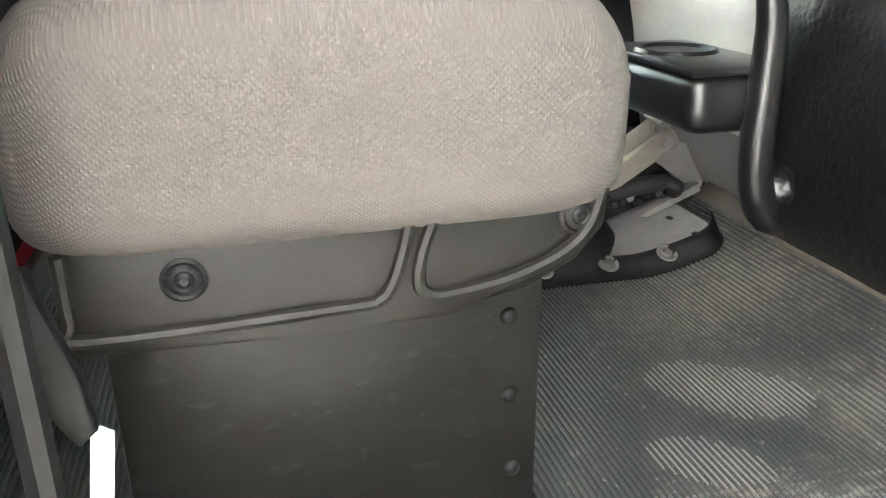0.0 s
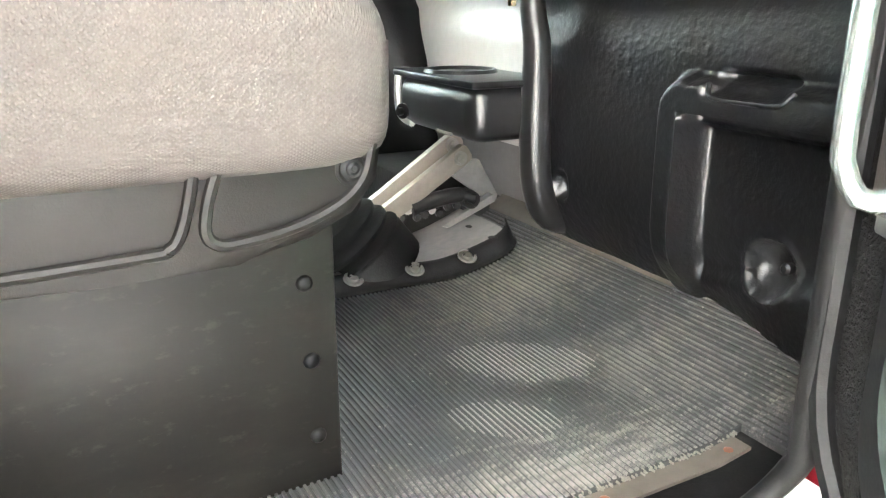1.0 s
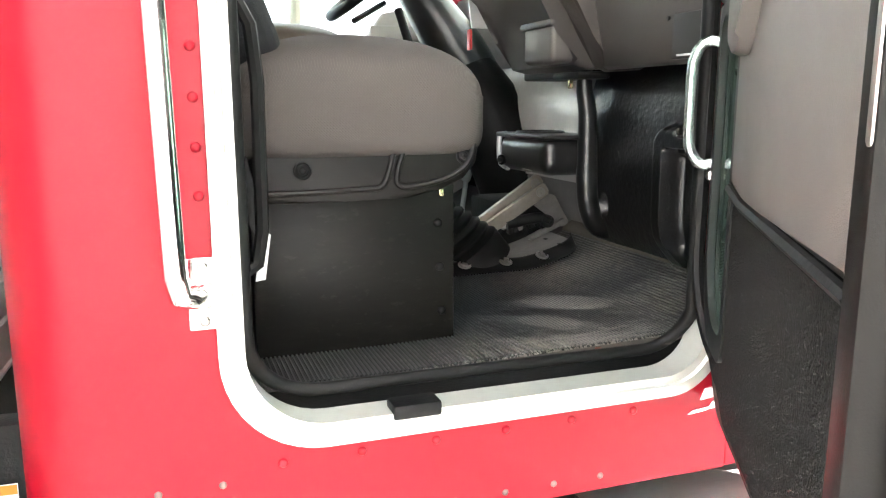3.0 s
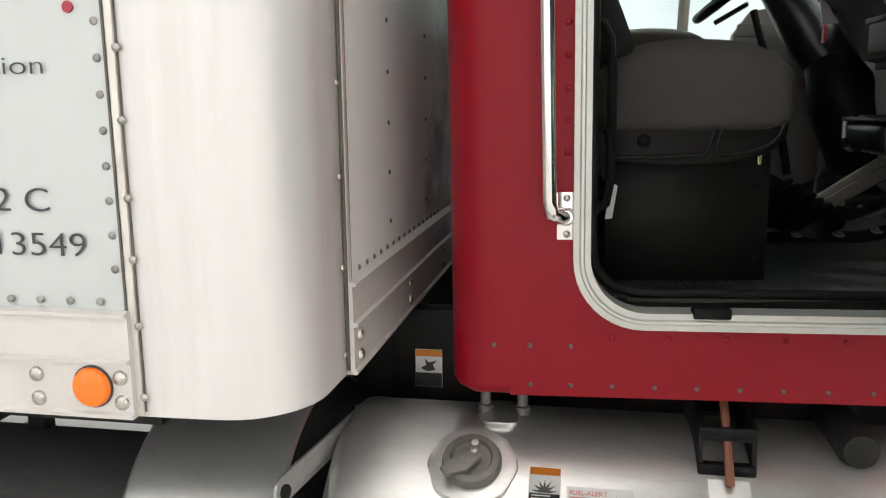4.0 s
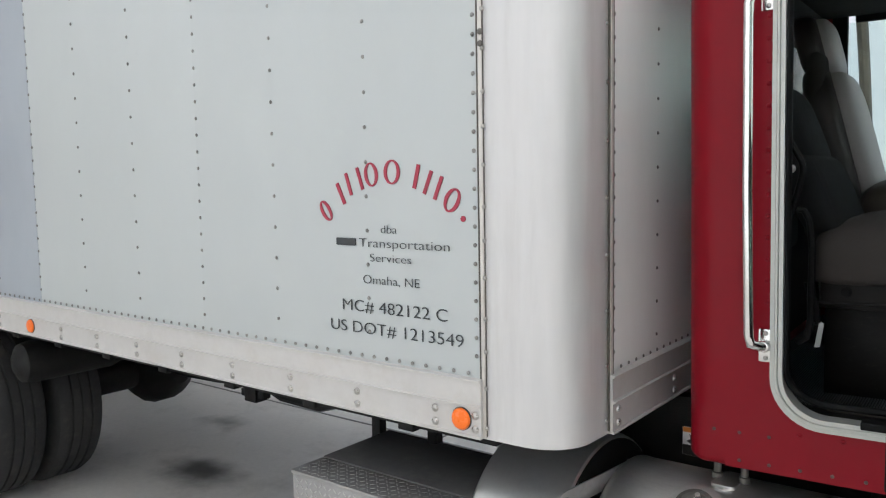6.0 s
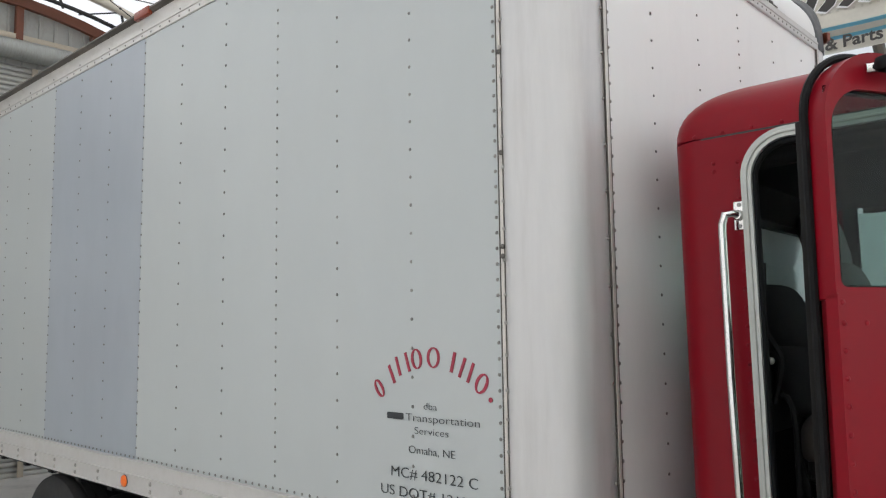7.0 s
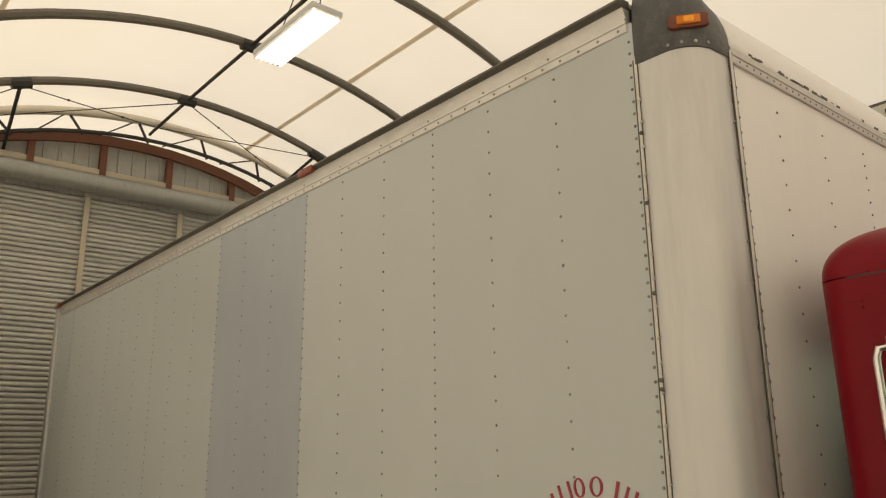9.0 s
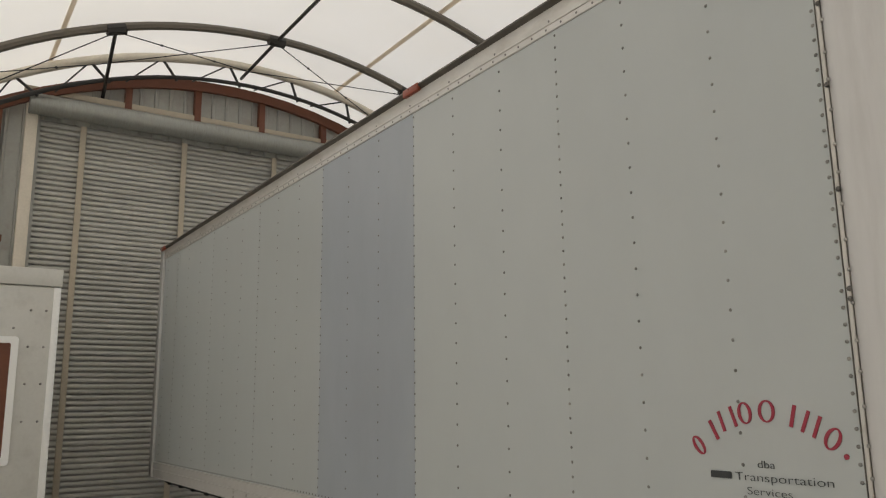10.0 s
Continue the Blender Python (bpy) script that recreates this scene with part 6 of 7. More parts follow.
def kick(u, v):
    """The moulded panel: leather field above, a raised rib that turns over a grab slot, an inset field with a round dish."""
    y = 0.405 + 0.67 * u
    z = 1.12 + 0.55 * v
    x = 1.505 + 2.2 * max(0, z - 1.485) ** 2
    if z < 1.31:
        x += 0.1 * ((1.31 - z) / 0.18) ** 2 * (0.05 + 0.95 * ease((y - 0.53) / 0.2))
    ridge = abs(y - 0.757) if z < 1.436 else math.hypot(y - 0.737, z - 1.436) - 0.02 if y > 0.737 else abs(z - 1.452)
    x -= 0.028 * ease((0.03 - abs(ridge)) / 0.014) * ease((z - 1.17) / 0.1)
    if y < 0.54:
        x -= 0.17 * ((0.54 - y) / 0.135) ** 2
    x += 0.026 * math.sqrt(max(0.0, 1 - (math.hypot(y - 0.622, z - 1.277) / 0.034) ** 2))
    x -= 0.003 * math.exp(-((math.hypot(y - 0.622, z - 1.277) - 0.037) / 0.004) ** 2)
    x += 0.022 * ease((0.026 - math.hypot((y - 1.0) * 1.2, z - 1.298)) / 0.011)
    x += 0.02 * ease((0.058 - abs(y - 0.658)) / 0.016) * ease((0.018 - abs(z - 1.474)) / 0.012)
    inset = min(0.735 - y, 1.428 - z)
    x += (0.013 * ease(inset / 0.009) - 0.005 * math.exp(-((inset + 0.004) / 0.004) ** 2)) * ease((z - 1.225 - 0.2 * (0.735 - y)) / 0.03)
    x += 0.003 * noise.noise((y * 7, z * 5, 4))
    return (x, y, z)


kp = part("kick_panel", sheet(kick, 168, 138, (0.012, 0, 0)), "vinyl_black", cab, "moulded black vinyl kick panel with raised ribs", smooth=70)
part("dish_nub", turned(aim((1.539, 0.615, 1.277), (-1, 0, 0.1)), [(0.007, -0.006), (0.007, 0.006), (0.004, 0.009), (0, 0.009)], 12), "pod", kp)
part("clip_nub", turned(aim((1.53, 0.995, 1.298), (-1, 0, 0.1)), [(0.006, -0.006), (0.006, 0.005), (0, 0.008)], 12), "pod", kp)
part("grab_slot", swept(eased([(1.484, 0.706, 1.474), (1.478, 0.7, 1.464), (1.477, 0.69, 1.46), (1.477, 0.65, 1.459), (1.477, 0.61, 1.46), (1.478, 0.6, 1.464), (1.484, 0.594, 1.474)], 3), 0.003, 10), "vinyl_black", kp)
part("floor_strip", prism(bmesh.new(), [(1.535, floor_z(1.535) + 0.002), (1.575, floor_z(1.575)), (1.578, floor_z(1.578) + 0.012), (1.538, floor_z(1.538) + 0.007)], lambda u, v, w: (u, 0.78 + w, v), 0.47, 0.001), "sill_metal", cab, "grey metal strip where floor and firewall meet")
part("duct_post", swept(eased([(1.465, 1.028, 1.60), (1.467, 1.03, 1.55), (1.475, 1.028, 1.5), (1.478, 1.03, 1.42), (1.48, 1.03, 1.33), (1.488, 1.028, 1.28), (1.51, 1.028, 1.245), (1.56, 1.03, 1.23)], 3), [0.016 + 0.008 * min(1, k / 11) for k in range(22)], 14), "pod", cab, "black rounded vertical duct cover")
part("duct_clamp", boxed((1.42, 0.975, 1.572), (1.5, 1.095, 1.588), 0.006), "rubber", cab)
part("duct_nut", boxed((1.43, 1.03, 1.553), (1.44, 1.04, 1.572), 0.002), "brass", cab)
part("firewall_panel", sheet(lambda u, v: (1.53 + 2.2 * max(0, 1.33 + 0.35 * v - 1.485) ** 2, 1.045 + 0.7 * u, 1.33 + 0.35 * v), 6, 20, (0.014, 0, 0)), "insulation", cab, "pale grey insulation panel on the firewall")
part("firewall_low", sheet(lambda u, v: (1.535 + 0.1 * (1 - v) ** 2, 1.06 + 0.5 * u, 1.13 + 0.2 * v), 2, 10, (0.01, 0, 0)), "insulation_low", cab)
part("firewall_far", boxed((1.6, 1.5, 1.12), (1.64, Y1 - 0.09, 1.7), 0.005), "headliner", cab)
# cup holder pod
pod = part("cup_pod", boxed((1.375, 1.035, 1.36), (1.52, 1.298, 1.446), 0.03, 5), "pod", cab, "black plastic cup holder pod")
part("pod_top", boxed((1.37, 1.03, 1.441), (1.52, 1.3, 1.452), 0.004), "pod", pod)
part("pod_rim", swept([(1.44 + 0.055 * math.cos(k * 0.35), 1.19 + 0.055 * math.sin(k * 0.35), 1.452) for k in range(18)], 0.006, 6, True), "pod", pod)
part("pod_clip", swept(eased([(1.40, 1.296, 1.447), (1.383, 1.295, 1.445), (1.378, 1.295, 1.43), (1.379, 1.295, 1.385), (1.384, 1.288, 1.37), (1.388, 1.26, 1.364)]), 0.0065, 8), "galv", pod, "bright worn edge")
part("pod_knob", turned(aim((1.374, 1.262, 1.385), (-1, -0.5, 0)), [(0.013, 0), (0.013, 0.006), (0.007, 0.008), (0.006, 0.016), (0, 0.016)], 12), "pod", pod)
part("pod_scuff", boxed((1.374, 1.10, 1.366), (1.378, 1.15, 1.371), 0.001), "worn", pod, "chipped lower edge")
# pedals and linkage bars, gear lever boot, tunnel plate
for p, q, y in (((1.285, 1.211), (1.474, 1.336), 1.246), ((1.288, 1.197), (1.478, 1.316), 1.222)):
    d = Vector((q[0] - p[0], 0, q[1] - p[1]))
    ln = d.length
    d = d / ln
    fr = Matrix(((d.x, -d.z, 0, p[0]), (0, 0, 1, y), (d.z, d.x, 0, p[1]), (0, 0, 0, 1)))
    bar = part("pedal_bar", prism(bmesh.new(), [(0, -0.0165), (ln - 0.006, -0.0165), (ln, -0.009), (ln, 0.009), (ln - 0.006, 0.0165), (0, 0.0165)], lambda u, v, w, fr=fr: fr @ Vector((u, v, w)), 0.016, 0.002), "steel_pedal", cab, "flat bare steel pedal arm")
    part("bar_bolt", turned(aim(fr @ Vector((ln - 0.022, 0, 0)), (0, -1, 0)), [(0.0125, -0.002), (0.0125, 0.0025), (0.0085, 0.003), (0.008, 0.006), (0.003, 0.0065), (0, 0.004)], 18), "bolt", bar)
part("pedal_plate", prism(bmesh.new(), [(1.46, 1.268), (1.504, 1.295), (1.52, 1.29), (1.56, 1.222), (1.556, 1.2)], lambda u, v, w: (u, 1.262 + w, v), 0.006, 0.001), "plate_dust", cab, "dusty grey pedal bracket plate")
part("pedal_pivot", swept(eased([(1.37, 1.232, 1.225), (1.42, 1.228, 1.236), (1.46, 1.222, 1.24), (1.482, 1.21, 1.233)]), [0.014] * 11 + [0.01] * 5, 10), "chassis", cab)
part("pivot_eye", turned(aim((1.478, 1.222, 1.231), (0, -1, 0)), [(0, 0.002), (0.006, 0.002), (0.007, 0.01), (0.0155, 0.01), (0.0165, 0.0), (0.0165, -0.02)], 18), "chassis", cab)
part("pedal_link", prism(bmesh.new(), [(1.42, 1.19), (1.435, 1.185), (1.528, 1.222), (1.522, 1.236)], lambda u, v, w: (u, 1.215 + w, v), 0.02, 0.003), "plate_dust", cab, "dusty steel pedal link")
rng = random.Random(21)
for i in range(9):
    x = 1.35 + 0.015 * i
    part("link_bolt", turned(aim((x, 1.226 + 0.01 * rng.random(), 1.19 + 0.03 * rng.random() + 0.1 * (x - 1.35)), (-0.2, -1, 0.3 * rng.random())), [(0.008, -0.004), (0.008, 0.004), (0.005, 0.007), (0, 0.007)], 8), rng.choice(("chassis", "chassis", "bolt")), cab)
part("pedal_bracket", boxed((1.36, 1.27, 1.15), (1.52, 1.45, 1.28), 0.01), "chassis", cab)


def slope(u, v, w):
    return (u, v, floor_z(u) + w)


def cover_front(x):
    """The near edge of the gearbox cover, which rounds off towards the firewall."""
    y = 1.125 - 0.075 * (x - 1.0) - 0.13 * max(0, x - 1.3) ** 1.4
    return y + 0.05 * (1 - math.sqrt(max(0.0, 1 - (max(0, x - 1.455) / 0.05) ** 2)))


plate = part("tunnel_plate", sheet(lambda u, v: slope(1.0 + 0.504 * u, cover_front(1.0 + 0.504 * u) + 0.036 * v, 0.0045 + 0.0225 * ease(v * 1.1)), 56, 8, (0, 0, -0.012)), "rubber", cab, "black rubber rim of the gearbox cover", smooth=70)
part("rim_end", sheet(lambda u, v: slope(1.464 + 0.04 * v, 1.145 + 0.3 * u, 0.027 - 0.026 * ease(v * 1.1)), 12, 8, (0, 0, -0.012)), "rubber", plate, smooth=70)
part("cover_sheet", sheet(lambda u, v: slope(1.0 + 0.486 * u, cover_front(1.0 + 0.486 * u) + 0.025 + 0.33 * v, 0.0235 + 0.004 * ease(v * 12)), 40, 20, (0, 0, -0.012)), "plate_dust", plate, "pale dusty top of the gearbox cover", smooth=70)
cup = bmesh.new()
lathe(cup, Matrix.Identity(4), [(0.016, 0.0), (0.015, 0.003), (0.012, 0.0025), (0.011, 0.0005), (0.008, 0.0008), (0.007, 0.005), (0, 0.006)], 14)
dot_parts("plate_bolt", mesh_of("plate_bolt", cup, "bolt", 40), [(x, cover_front(x) + 0.02, floor_z(x) + 0.0215) for x in (1.12, 1.222, 1.322, 1.41)], plate, (0, -0.45, 1))
dot_parts("bolt_hole", dome_mesh("bolt_hole", 0.009, 0.0015, "chassis", 10), [(x, y, floor_z(x) + 0.0265) for x, y in ((1.462, 1.115), (1.462, 1.19))], plate, (0, 0, 1))
folds = [(0.094, -0.05), (0.094, 0.002)]
for i in range(6):
    r, h = 0.093 - 0.008 * i, 0.004 + 0.022 * i
    folds += [(r, h), (r + 0.001, h + 0.006), (r - 0.004, h + 0.011), (r - 0.018, h + 0.015), (r - 0.021, h + 0.019)]
gear = part("gear_boot", turned(aim((1.26, 1.215, 1.163), (-0.6, 0.12, 0.8)), folds + [(0.03, 0.14), (0.022, 0.158), (0.016, 0.172), (0, 0.172)], 36), "rubber", cab, "soft black rubber gear lever bellows", smooth=50)
part("gear_lever", swept([(1.225, 1.255, 1.3), (1.21, 1.27, 1.4), (1.19, 1.32, 1.55), (1.15, 1.4, 1.75)], 0.011, 10), "rubber", gear)
part("hand_lever", swept([(1.46, 1.8, 1.13), (1.47, 1.77, 1.28), (1.468, 1.765, 1.29), (1.463, 1.69, 1.375)], [0.008, 0.008, 0.015, 0.015], 10), "pale_plastic", cab, "lever with a worn white grip")

# dashboard
dash = thing("dashboard", "grey-brown moulded plastic dashboard", "dashboard", CABM)
bm = bmesh.new()
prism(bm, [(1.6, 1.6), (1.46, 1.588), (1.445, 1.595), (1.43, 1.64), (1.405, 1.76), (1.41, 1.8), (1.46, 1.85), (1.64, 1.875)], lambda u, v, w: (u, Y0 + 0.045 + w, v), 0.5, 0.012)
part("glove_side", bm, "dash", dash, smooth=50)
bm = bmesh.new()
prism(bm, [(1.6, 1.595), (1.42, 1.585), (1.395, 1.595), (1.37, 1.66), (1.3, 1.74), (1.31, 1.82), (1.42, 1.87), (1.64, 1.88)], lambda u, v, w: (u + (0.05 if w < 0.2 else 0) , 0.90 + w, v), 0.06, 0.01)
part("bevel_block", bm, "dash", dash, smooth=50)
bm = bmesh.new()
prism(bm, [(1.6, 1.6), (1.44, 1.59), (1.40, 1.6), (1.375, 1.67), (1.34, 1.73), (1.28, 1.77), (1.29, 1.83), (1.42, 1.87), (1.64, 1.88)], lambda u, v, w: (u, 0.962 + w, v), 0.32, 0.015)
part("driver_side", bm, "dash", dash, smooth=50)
part("driver_panel", boxed((1.56, 1.275, 1.62), (1.66, Y1 - 0.07, 1.87), 0.02), "dash", dash)
part("under_shelf", boxed((1.44, 1.03, 1.575), (1.6, 1.29, 1.6), 0.006), "rubber", dash)
ash = part("ash_tray", boxed((1.352, 0.965, 1.604), (1.43, 1.105, 1.686), 0.012, 3), "vinyl_grey", dash, "pale pull-out ashtray")
part("ash_lip", boxed((1.345, 0.96, 1.678), (1.36, 1.11, 1.692), 0.005), "dash", ash)
sw = part("switch_plate", prism(bmesh.new(), [(-0.055, -0.038), (0.03, -0.038), (0.055, 0.036), (-0.03, 0.036)], lambda u, v, w: (1.431 - w - 0.21 * v, 0.61 - u, 1.633 + v), 0.008, 0.002), "label_black", dash, "black slanted switch plate")
part("switch_mark", boxed((1.425, 0.60, 1.6), (1.434, 0.64, 1.603)), "label_grey", sw)
part("dash_screw", turned(aim((1.425, 0.665, 1.665), (-1, 0, 0.1)), [(0.004, 0), (0.004, 0.004), (0, 0.004)], 8), "label_black", dash)
gauge = part("gauge_panel", prism(bmesh.new(), [(1.30, 1.7), (1.285, 1.82), (1.32, 1.845), (1.5, 1.85), (1.5, 1.7)], lambda u, v, w: (u, 1.283 + w, v), 0.008), "galv", dash, "bright gauge panel facing the driver")
for i in range(5):
    for j in range(2):
        part("gauge", turned(aim((1.325 + 0.036 * i, 1.291, 1.735 + 0.06 * j), (0, 1, 0)), [(0, 0.001), (0.011, 0.001), (0.012, 0.008), (0.015, 0.008), (0.016, 0)], 14), "label_black", gauge)
part("red_tag", boxed((1.355, 1.44, 1.66), (1.362, 1.462, 1.712), 0.002), "red_tag", dash, "small red valve tag")
part("column_cover", swept([(1.46, 1.66, 1.6), (1.4, 1.68, 1.68), (1.3, 1.72, 1.84), (1.26, 1.735, 1.885)], [0.075, 0.085, 0.06, 0.045], 14), "pod", dash, "black steering column cover")
part("column_boot", swept([(1.6, 1.55, 1.16), (1.54, 1.58, 1.35), (1.48, 1.62, 1.5), (1.44, 1.66, 1.62)], [0.12, 0.12, 0.11, 0.075], 14), "rubber", dash, "black column boot down to the floor")
wheel = thing("steering_wheel", "black truck steering wheel on the far side of the cab", "steering wheel", CABM @ aim((1.235, 1.74, 1.91), (-0.62, 0, 0.78)))
part("rim", swept([(0.23 * math.cos(k * math.pi / 20), 0.23 * math.sin(k * math.pi / 20), 0) for k in range(40)], 0.015, 10, True), "rubber", wheel)
part("hub", turned(Matrix.Translation((0, 0, -0.03)), [(0.06, 0), (0.062, 0.02), (0.05, 0.03), (0, 0.034)], 20), "rubber", wheel)
for a in (90, 210, 330):
    part("spoke", swept([(0.05 * math.cos(radians(a)), 0.05 * math.sin(radians(a)), -0.015), (0.222 * math.cos(radians(a)), 0.222 * math.sin(radians(a)), 0)], 0.011, 8), "rubber", wheel)
part("stalk", swept([(0.05, -0.1, -0.06), (0.12, -0.22, -0.04)], 0.008, 8), "rubber", wheel)


# ---- seats ----
def seat(name, label, y0, base, back_top, cushion_mat, back_mat, pad_mat, m, rise=0.0, foot=0.665, lean=0.16):
    st = thing(name, label, "seat", m, "cab seats")
    bm = cushion(bmesh.new(), (0.672, y0 - 0.112, 1.434 + rise), (1.062, y0 + 0.42, 1.632 + rise), 9.0, 0.3, 64, 32, 3.2, 7.0)
    cu = part("cushion", bm, cushion_mat, st, "thick woven fabric seat cushion", smooth=80)
    # plastic skirt with two recessed fields
    out = [(0.70, 1.381), (0.85, 1.381), (0.93, 1.383), (0.985, 1.392), (1.02, 1.408), (1.04, 1.432), (1.046, 1.47), (0.72, 1.47), (0.702, 1.455), (0.697, 1.42)]
    sk = part("skirt", prism(bmesh.new(), out, lambda u, v, w: (u, y0 - 0.093 + w, v), 0.5, 0.011), "plastic", st, "black plastic skirt below the cushion", smooth=60)
    rim = [(0.712, 1.396), (0.865, 1.398), (0.885, 1.401), (0.893, 1.41), (0.9, 1.43), (0.906, 1.455)]
    part("skirt_bead", swept(eased([(u, y0 - 0.094, v) for u, v in [(0.705, 1.45), (0.705, 1.41)] + rim]), 0.0046, 8), "plastic", sk)
    rim2 = [(0.922, 1.455), (0.913, 1.43), (0.91, 1.41), (0.916, 1.401), (0.93, 1.399), (0.97, 1.405), (1.005, 1.418), (1.025, 1.436), (1.033, 1.462)]
    part("skirt_bead", swept(eased([(u, y0 - 0.094, v) for u, v in rim2]), 0.0046, 8), "plastic", sk)
    for u, v in ((0.770, 1.428), (1.018, 1.444)):
        part("skirt_button", turned(aim((u, y0 - 0.092, v), (0, -1, 0)), [(0.0138, -0.002), (0.0138, 0.002), (0.0118, 0.0035), (0.010, 0.002), (0.0088, 0.0035), (0.0065, 0.0045), (0.005, 0.003), (0.0025, 0.0045), (0, 0.004)], 24), "rubber", sk)
    if base:
        bx = part("seat_box", boxed((0.702, y0, 1.12), (1.035, y0 + 0.4, 1.4), 0.004), "seatbox", st, "scuffed black painted steel seat box")
        dot_parts("box_bolt", dome_mesh("box_bolt", 0.008, 0.005, "rubber", 10), [(1.006, y0, 1.327), (1.009, y0, 1.253), (1.012, y0, 1.177), (0.715, y0, 1.37)], bx, (0, -1, 0))
        part("box_tab", boxed((1.008, y0 - 0.004, 1.372), (1.016, y0, 1.395), 0.001), "brass", bx)
    else:
        part("pedestal", boxed((0.76, y0 + 0.05, 1.128), (1.0, y0 + 0.35, 1.4), 0.03), "rubber", st)
    # leaning backrest, with a paler front pad where the seat has one
    blocks = [("backrest", 1.56, back_top - 0.2, 0.24, 0.13, back_mat, 0.0), ("headrest", back_top - 0.24, back_top, 0.17, 0.1, back_mat, 0.0)]
    if pad_mat:
        blocks += [("front_pad", 1.57, back_top - 0.215, 0.19, 0.11, pad_mat, 0.06), ("head_pad", back_top - 0.225, back_top - 0.01, 0.125, 0.08, pad_mat, 0.045)]
    for nm, z0, z1, w0, dep, mt, fwd in blocks:
        bm = cushion(bmesh.new(), (-dep / 2, -w0, z0), (dep / 2, w0, z1), 4.0, 0.0, 24, 14)
        for v in bm.verts:
            v.co += Vector((foot + fwd - lean * (v.co.z - 1.55), y0 + 0.15, 0))
        part(nm, bm, mt, st, smooth=80)
    part("back_shell", boxed((0.5, y0 - 0.08, 1.5), (0.56, y0 + 0.38, back_top - 0.15), 0.03, 3), "fabric_side", st, "dark back shell")
    return st


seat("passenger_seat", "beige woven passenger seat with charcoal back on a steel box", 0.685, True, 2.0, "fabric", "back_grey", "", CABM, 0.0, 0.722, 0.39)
seat("driver_seat", "brown air-sprung driver seat beyond the passenger seat", 1.50, False, 2.33, "brown_trim", "back_dark", "back_pale", CABM, 0.095, 0.66, 0.25)
belt = thing("seat_belt", "black seat belt with tubular guide and white tag", "seat belt", CABM)
part("guide_loop", swept([(0.668, 0.5, 1.3), (0.692, 0.5, 1.315), (0.7, 0.5, 1.36), (0.702, 0.5, 1.55), (0.696, 0.5, 1.62), (0.682, 0.5, 1.648), (0.664, 0.5, 1.652)], 0.009, 8), "rubber", belt, "black tubular belt guide")
part("webbing", swept(eased([(0.65, 0.46, 2.05), (0.645, 0.46, 1.93), (0.645, 0.46, 1.85), (0.668, 0.465, 1.8), (0.684, 0.47, 1.76), (0.672, 0.475, 1.7), (0.65, 0.48, 1.63)], 4), 0.0095, 8), "rubber", belt)
part("sleeve", prism(bmesh.new(), [(0.668, 1.45), (0.692, 1.45), (0.708, 1.38), (0.712, 1.345), (0.7, 1.335), (0.682, 1.37)], lambda u, v, w: (u, 0.574 + w, v), 0.012, 0.003), "rubber", belt, "dark fabric sleeve of the belt")
part("tag", prism(bmesh.new(), [(0.696, 1.274), (0.71, 1.276), (0.72, 1.34), (0.708, 1.348)], lambda u, v, w: (u, 0.578 + w, v), 0.004), "label_grey", belt, "white paper tag")
part("belt_anchor", turned(aim((0.662, 0.44, 1.757), (0, -1, 0)), [(0.011, 0), (0.01, 0.006), (0.005, 0.009), (0, 0.014)], 12), "bolt", belt)

# ---- grab bar on the cab side ----
grab = thing("grab_bar", "polished stainless grab bar bolted beside the door", "grab bar", CABM)
part("bar", swept([(0.618, Y0 - 0.012, 2.19), (0.608, Y0 - 0.03, 2.195), (0.59, Y0 - 0.05, 2.19), (0.583, Y0 - 0.056, 2.16), (0.583, Y0 - 0.056, 1.7), (0.588, Y0 - 0.056, 1.34), (0.592, Y0 - 0.05, 1.318), (0.605, Y0 - 0.03, 1.308), (0.618, Y0 - 0.012, 1.308)], 0.0125, 14), "chrome", grab)
for z, mt in ((2.19, "chrome"), (1.308, "chrome")):
    pl = part("foot_plate", boxed((0.6, Y0 - 0.006, z - 0.043), (0.632, Y0, z + 0.043), 0.003), mt, grab, "bright foot plate with two bolts")
    dot_parts("plate_bolt", dome_mesh("foot_bolt", 0.007, 0.004, "bolt"), [(0.618, Y0 - 0.006, z - 0.032), (0.618, Y0 - 0.006, z + 0.032)], pl, (0, -1, 0))
    part("elbow", turned(aim((0.616, Y0 - 0.006, z), (0, -1, 0)), [(0.017, 0), (0.016, 0.012), (0.012, 0.018), (0, 0.02)], 16), "chrome", pl)

# ---- the open door ----
S = Vector((-0.343, -0.659, 0)).normalized()
N = Vector((-S.y, S.x, 0))
DM = Matrix.Translation((1.362, 0.45, 0)) @ Matrix(((S.x, N.x, 0, 0), (S.y, N.y, 0, 0), (0, 0, 1, 0), (0, 0, 0, 1)))
leaf = thing("cab_door", "open red cab door with a window and dark inner lining", "truck door", DM)


def at_door(d0):
    return lambda u, v, w: (u, d0 + w, v)


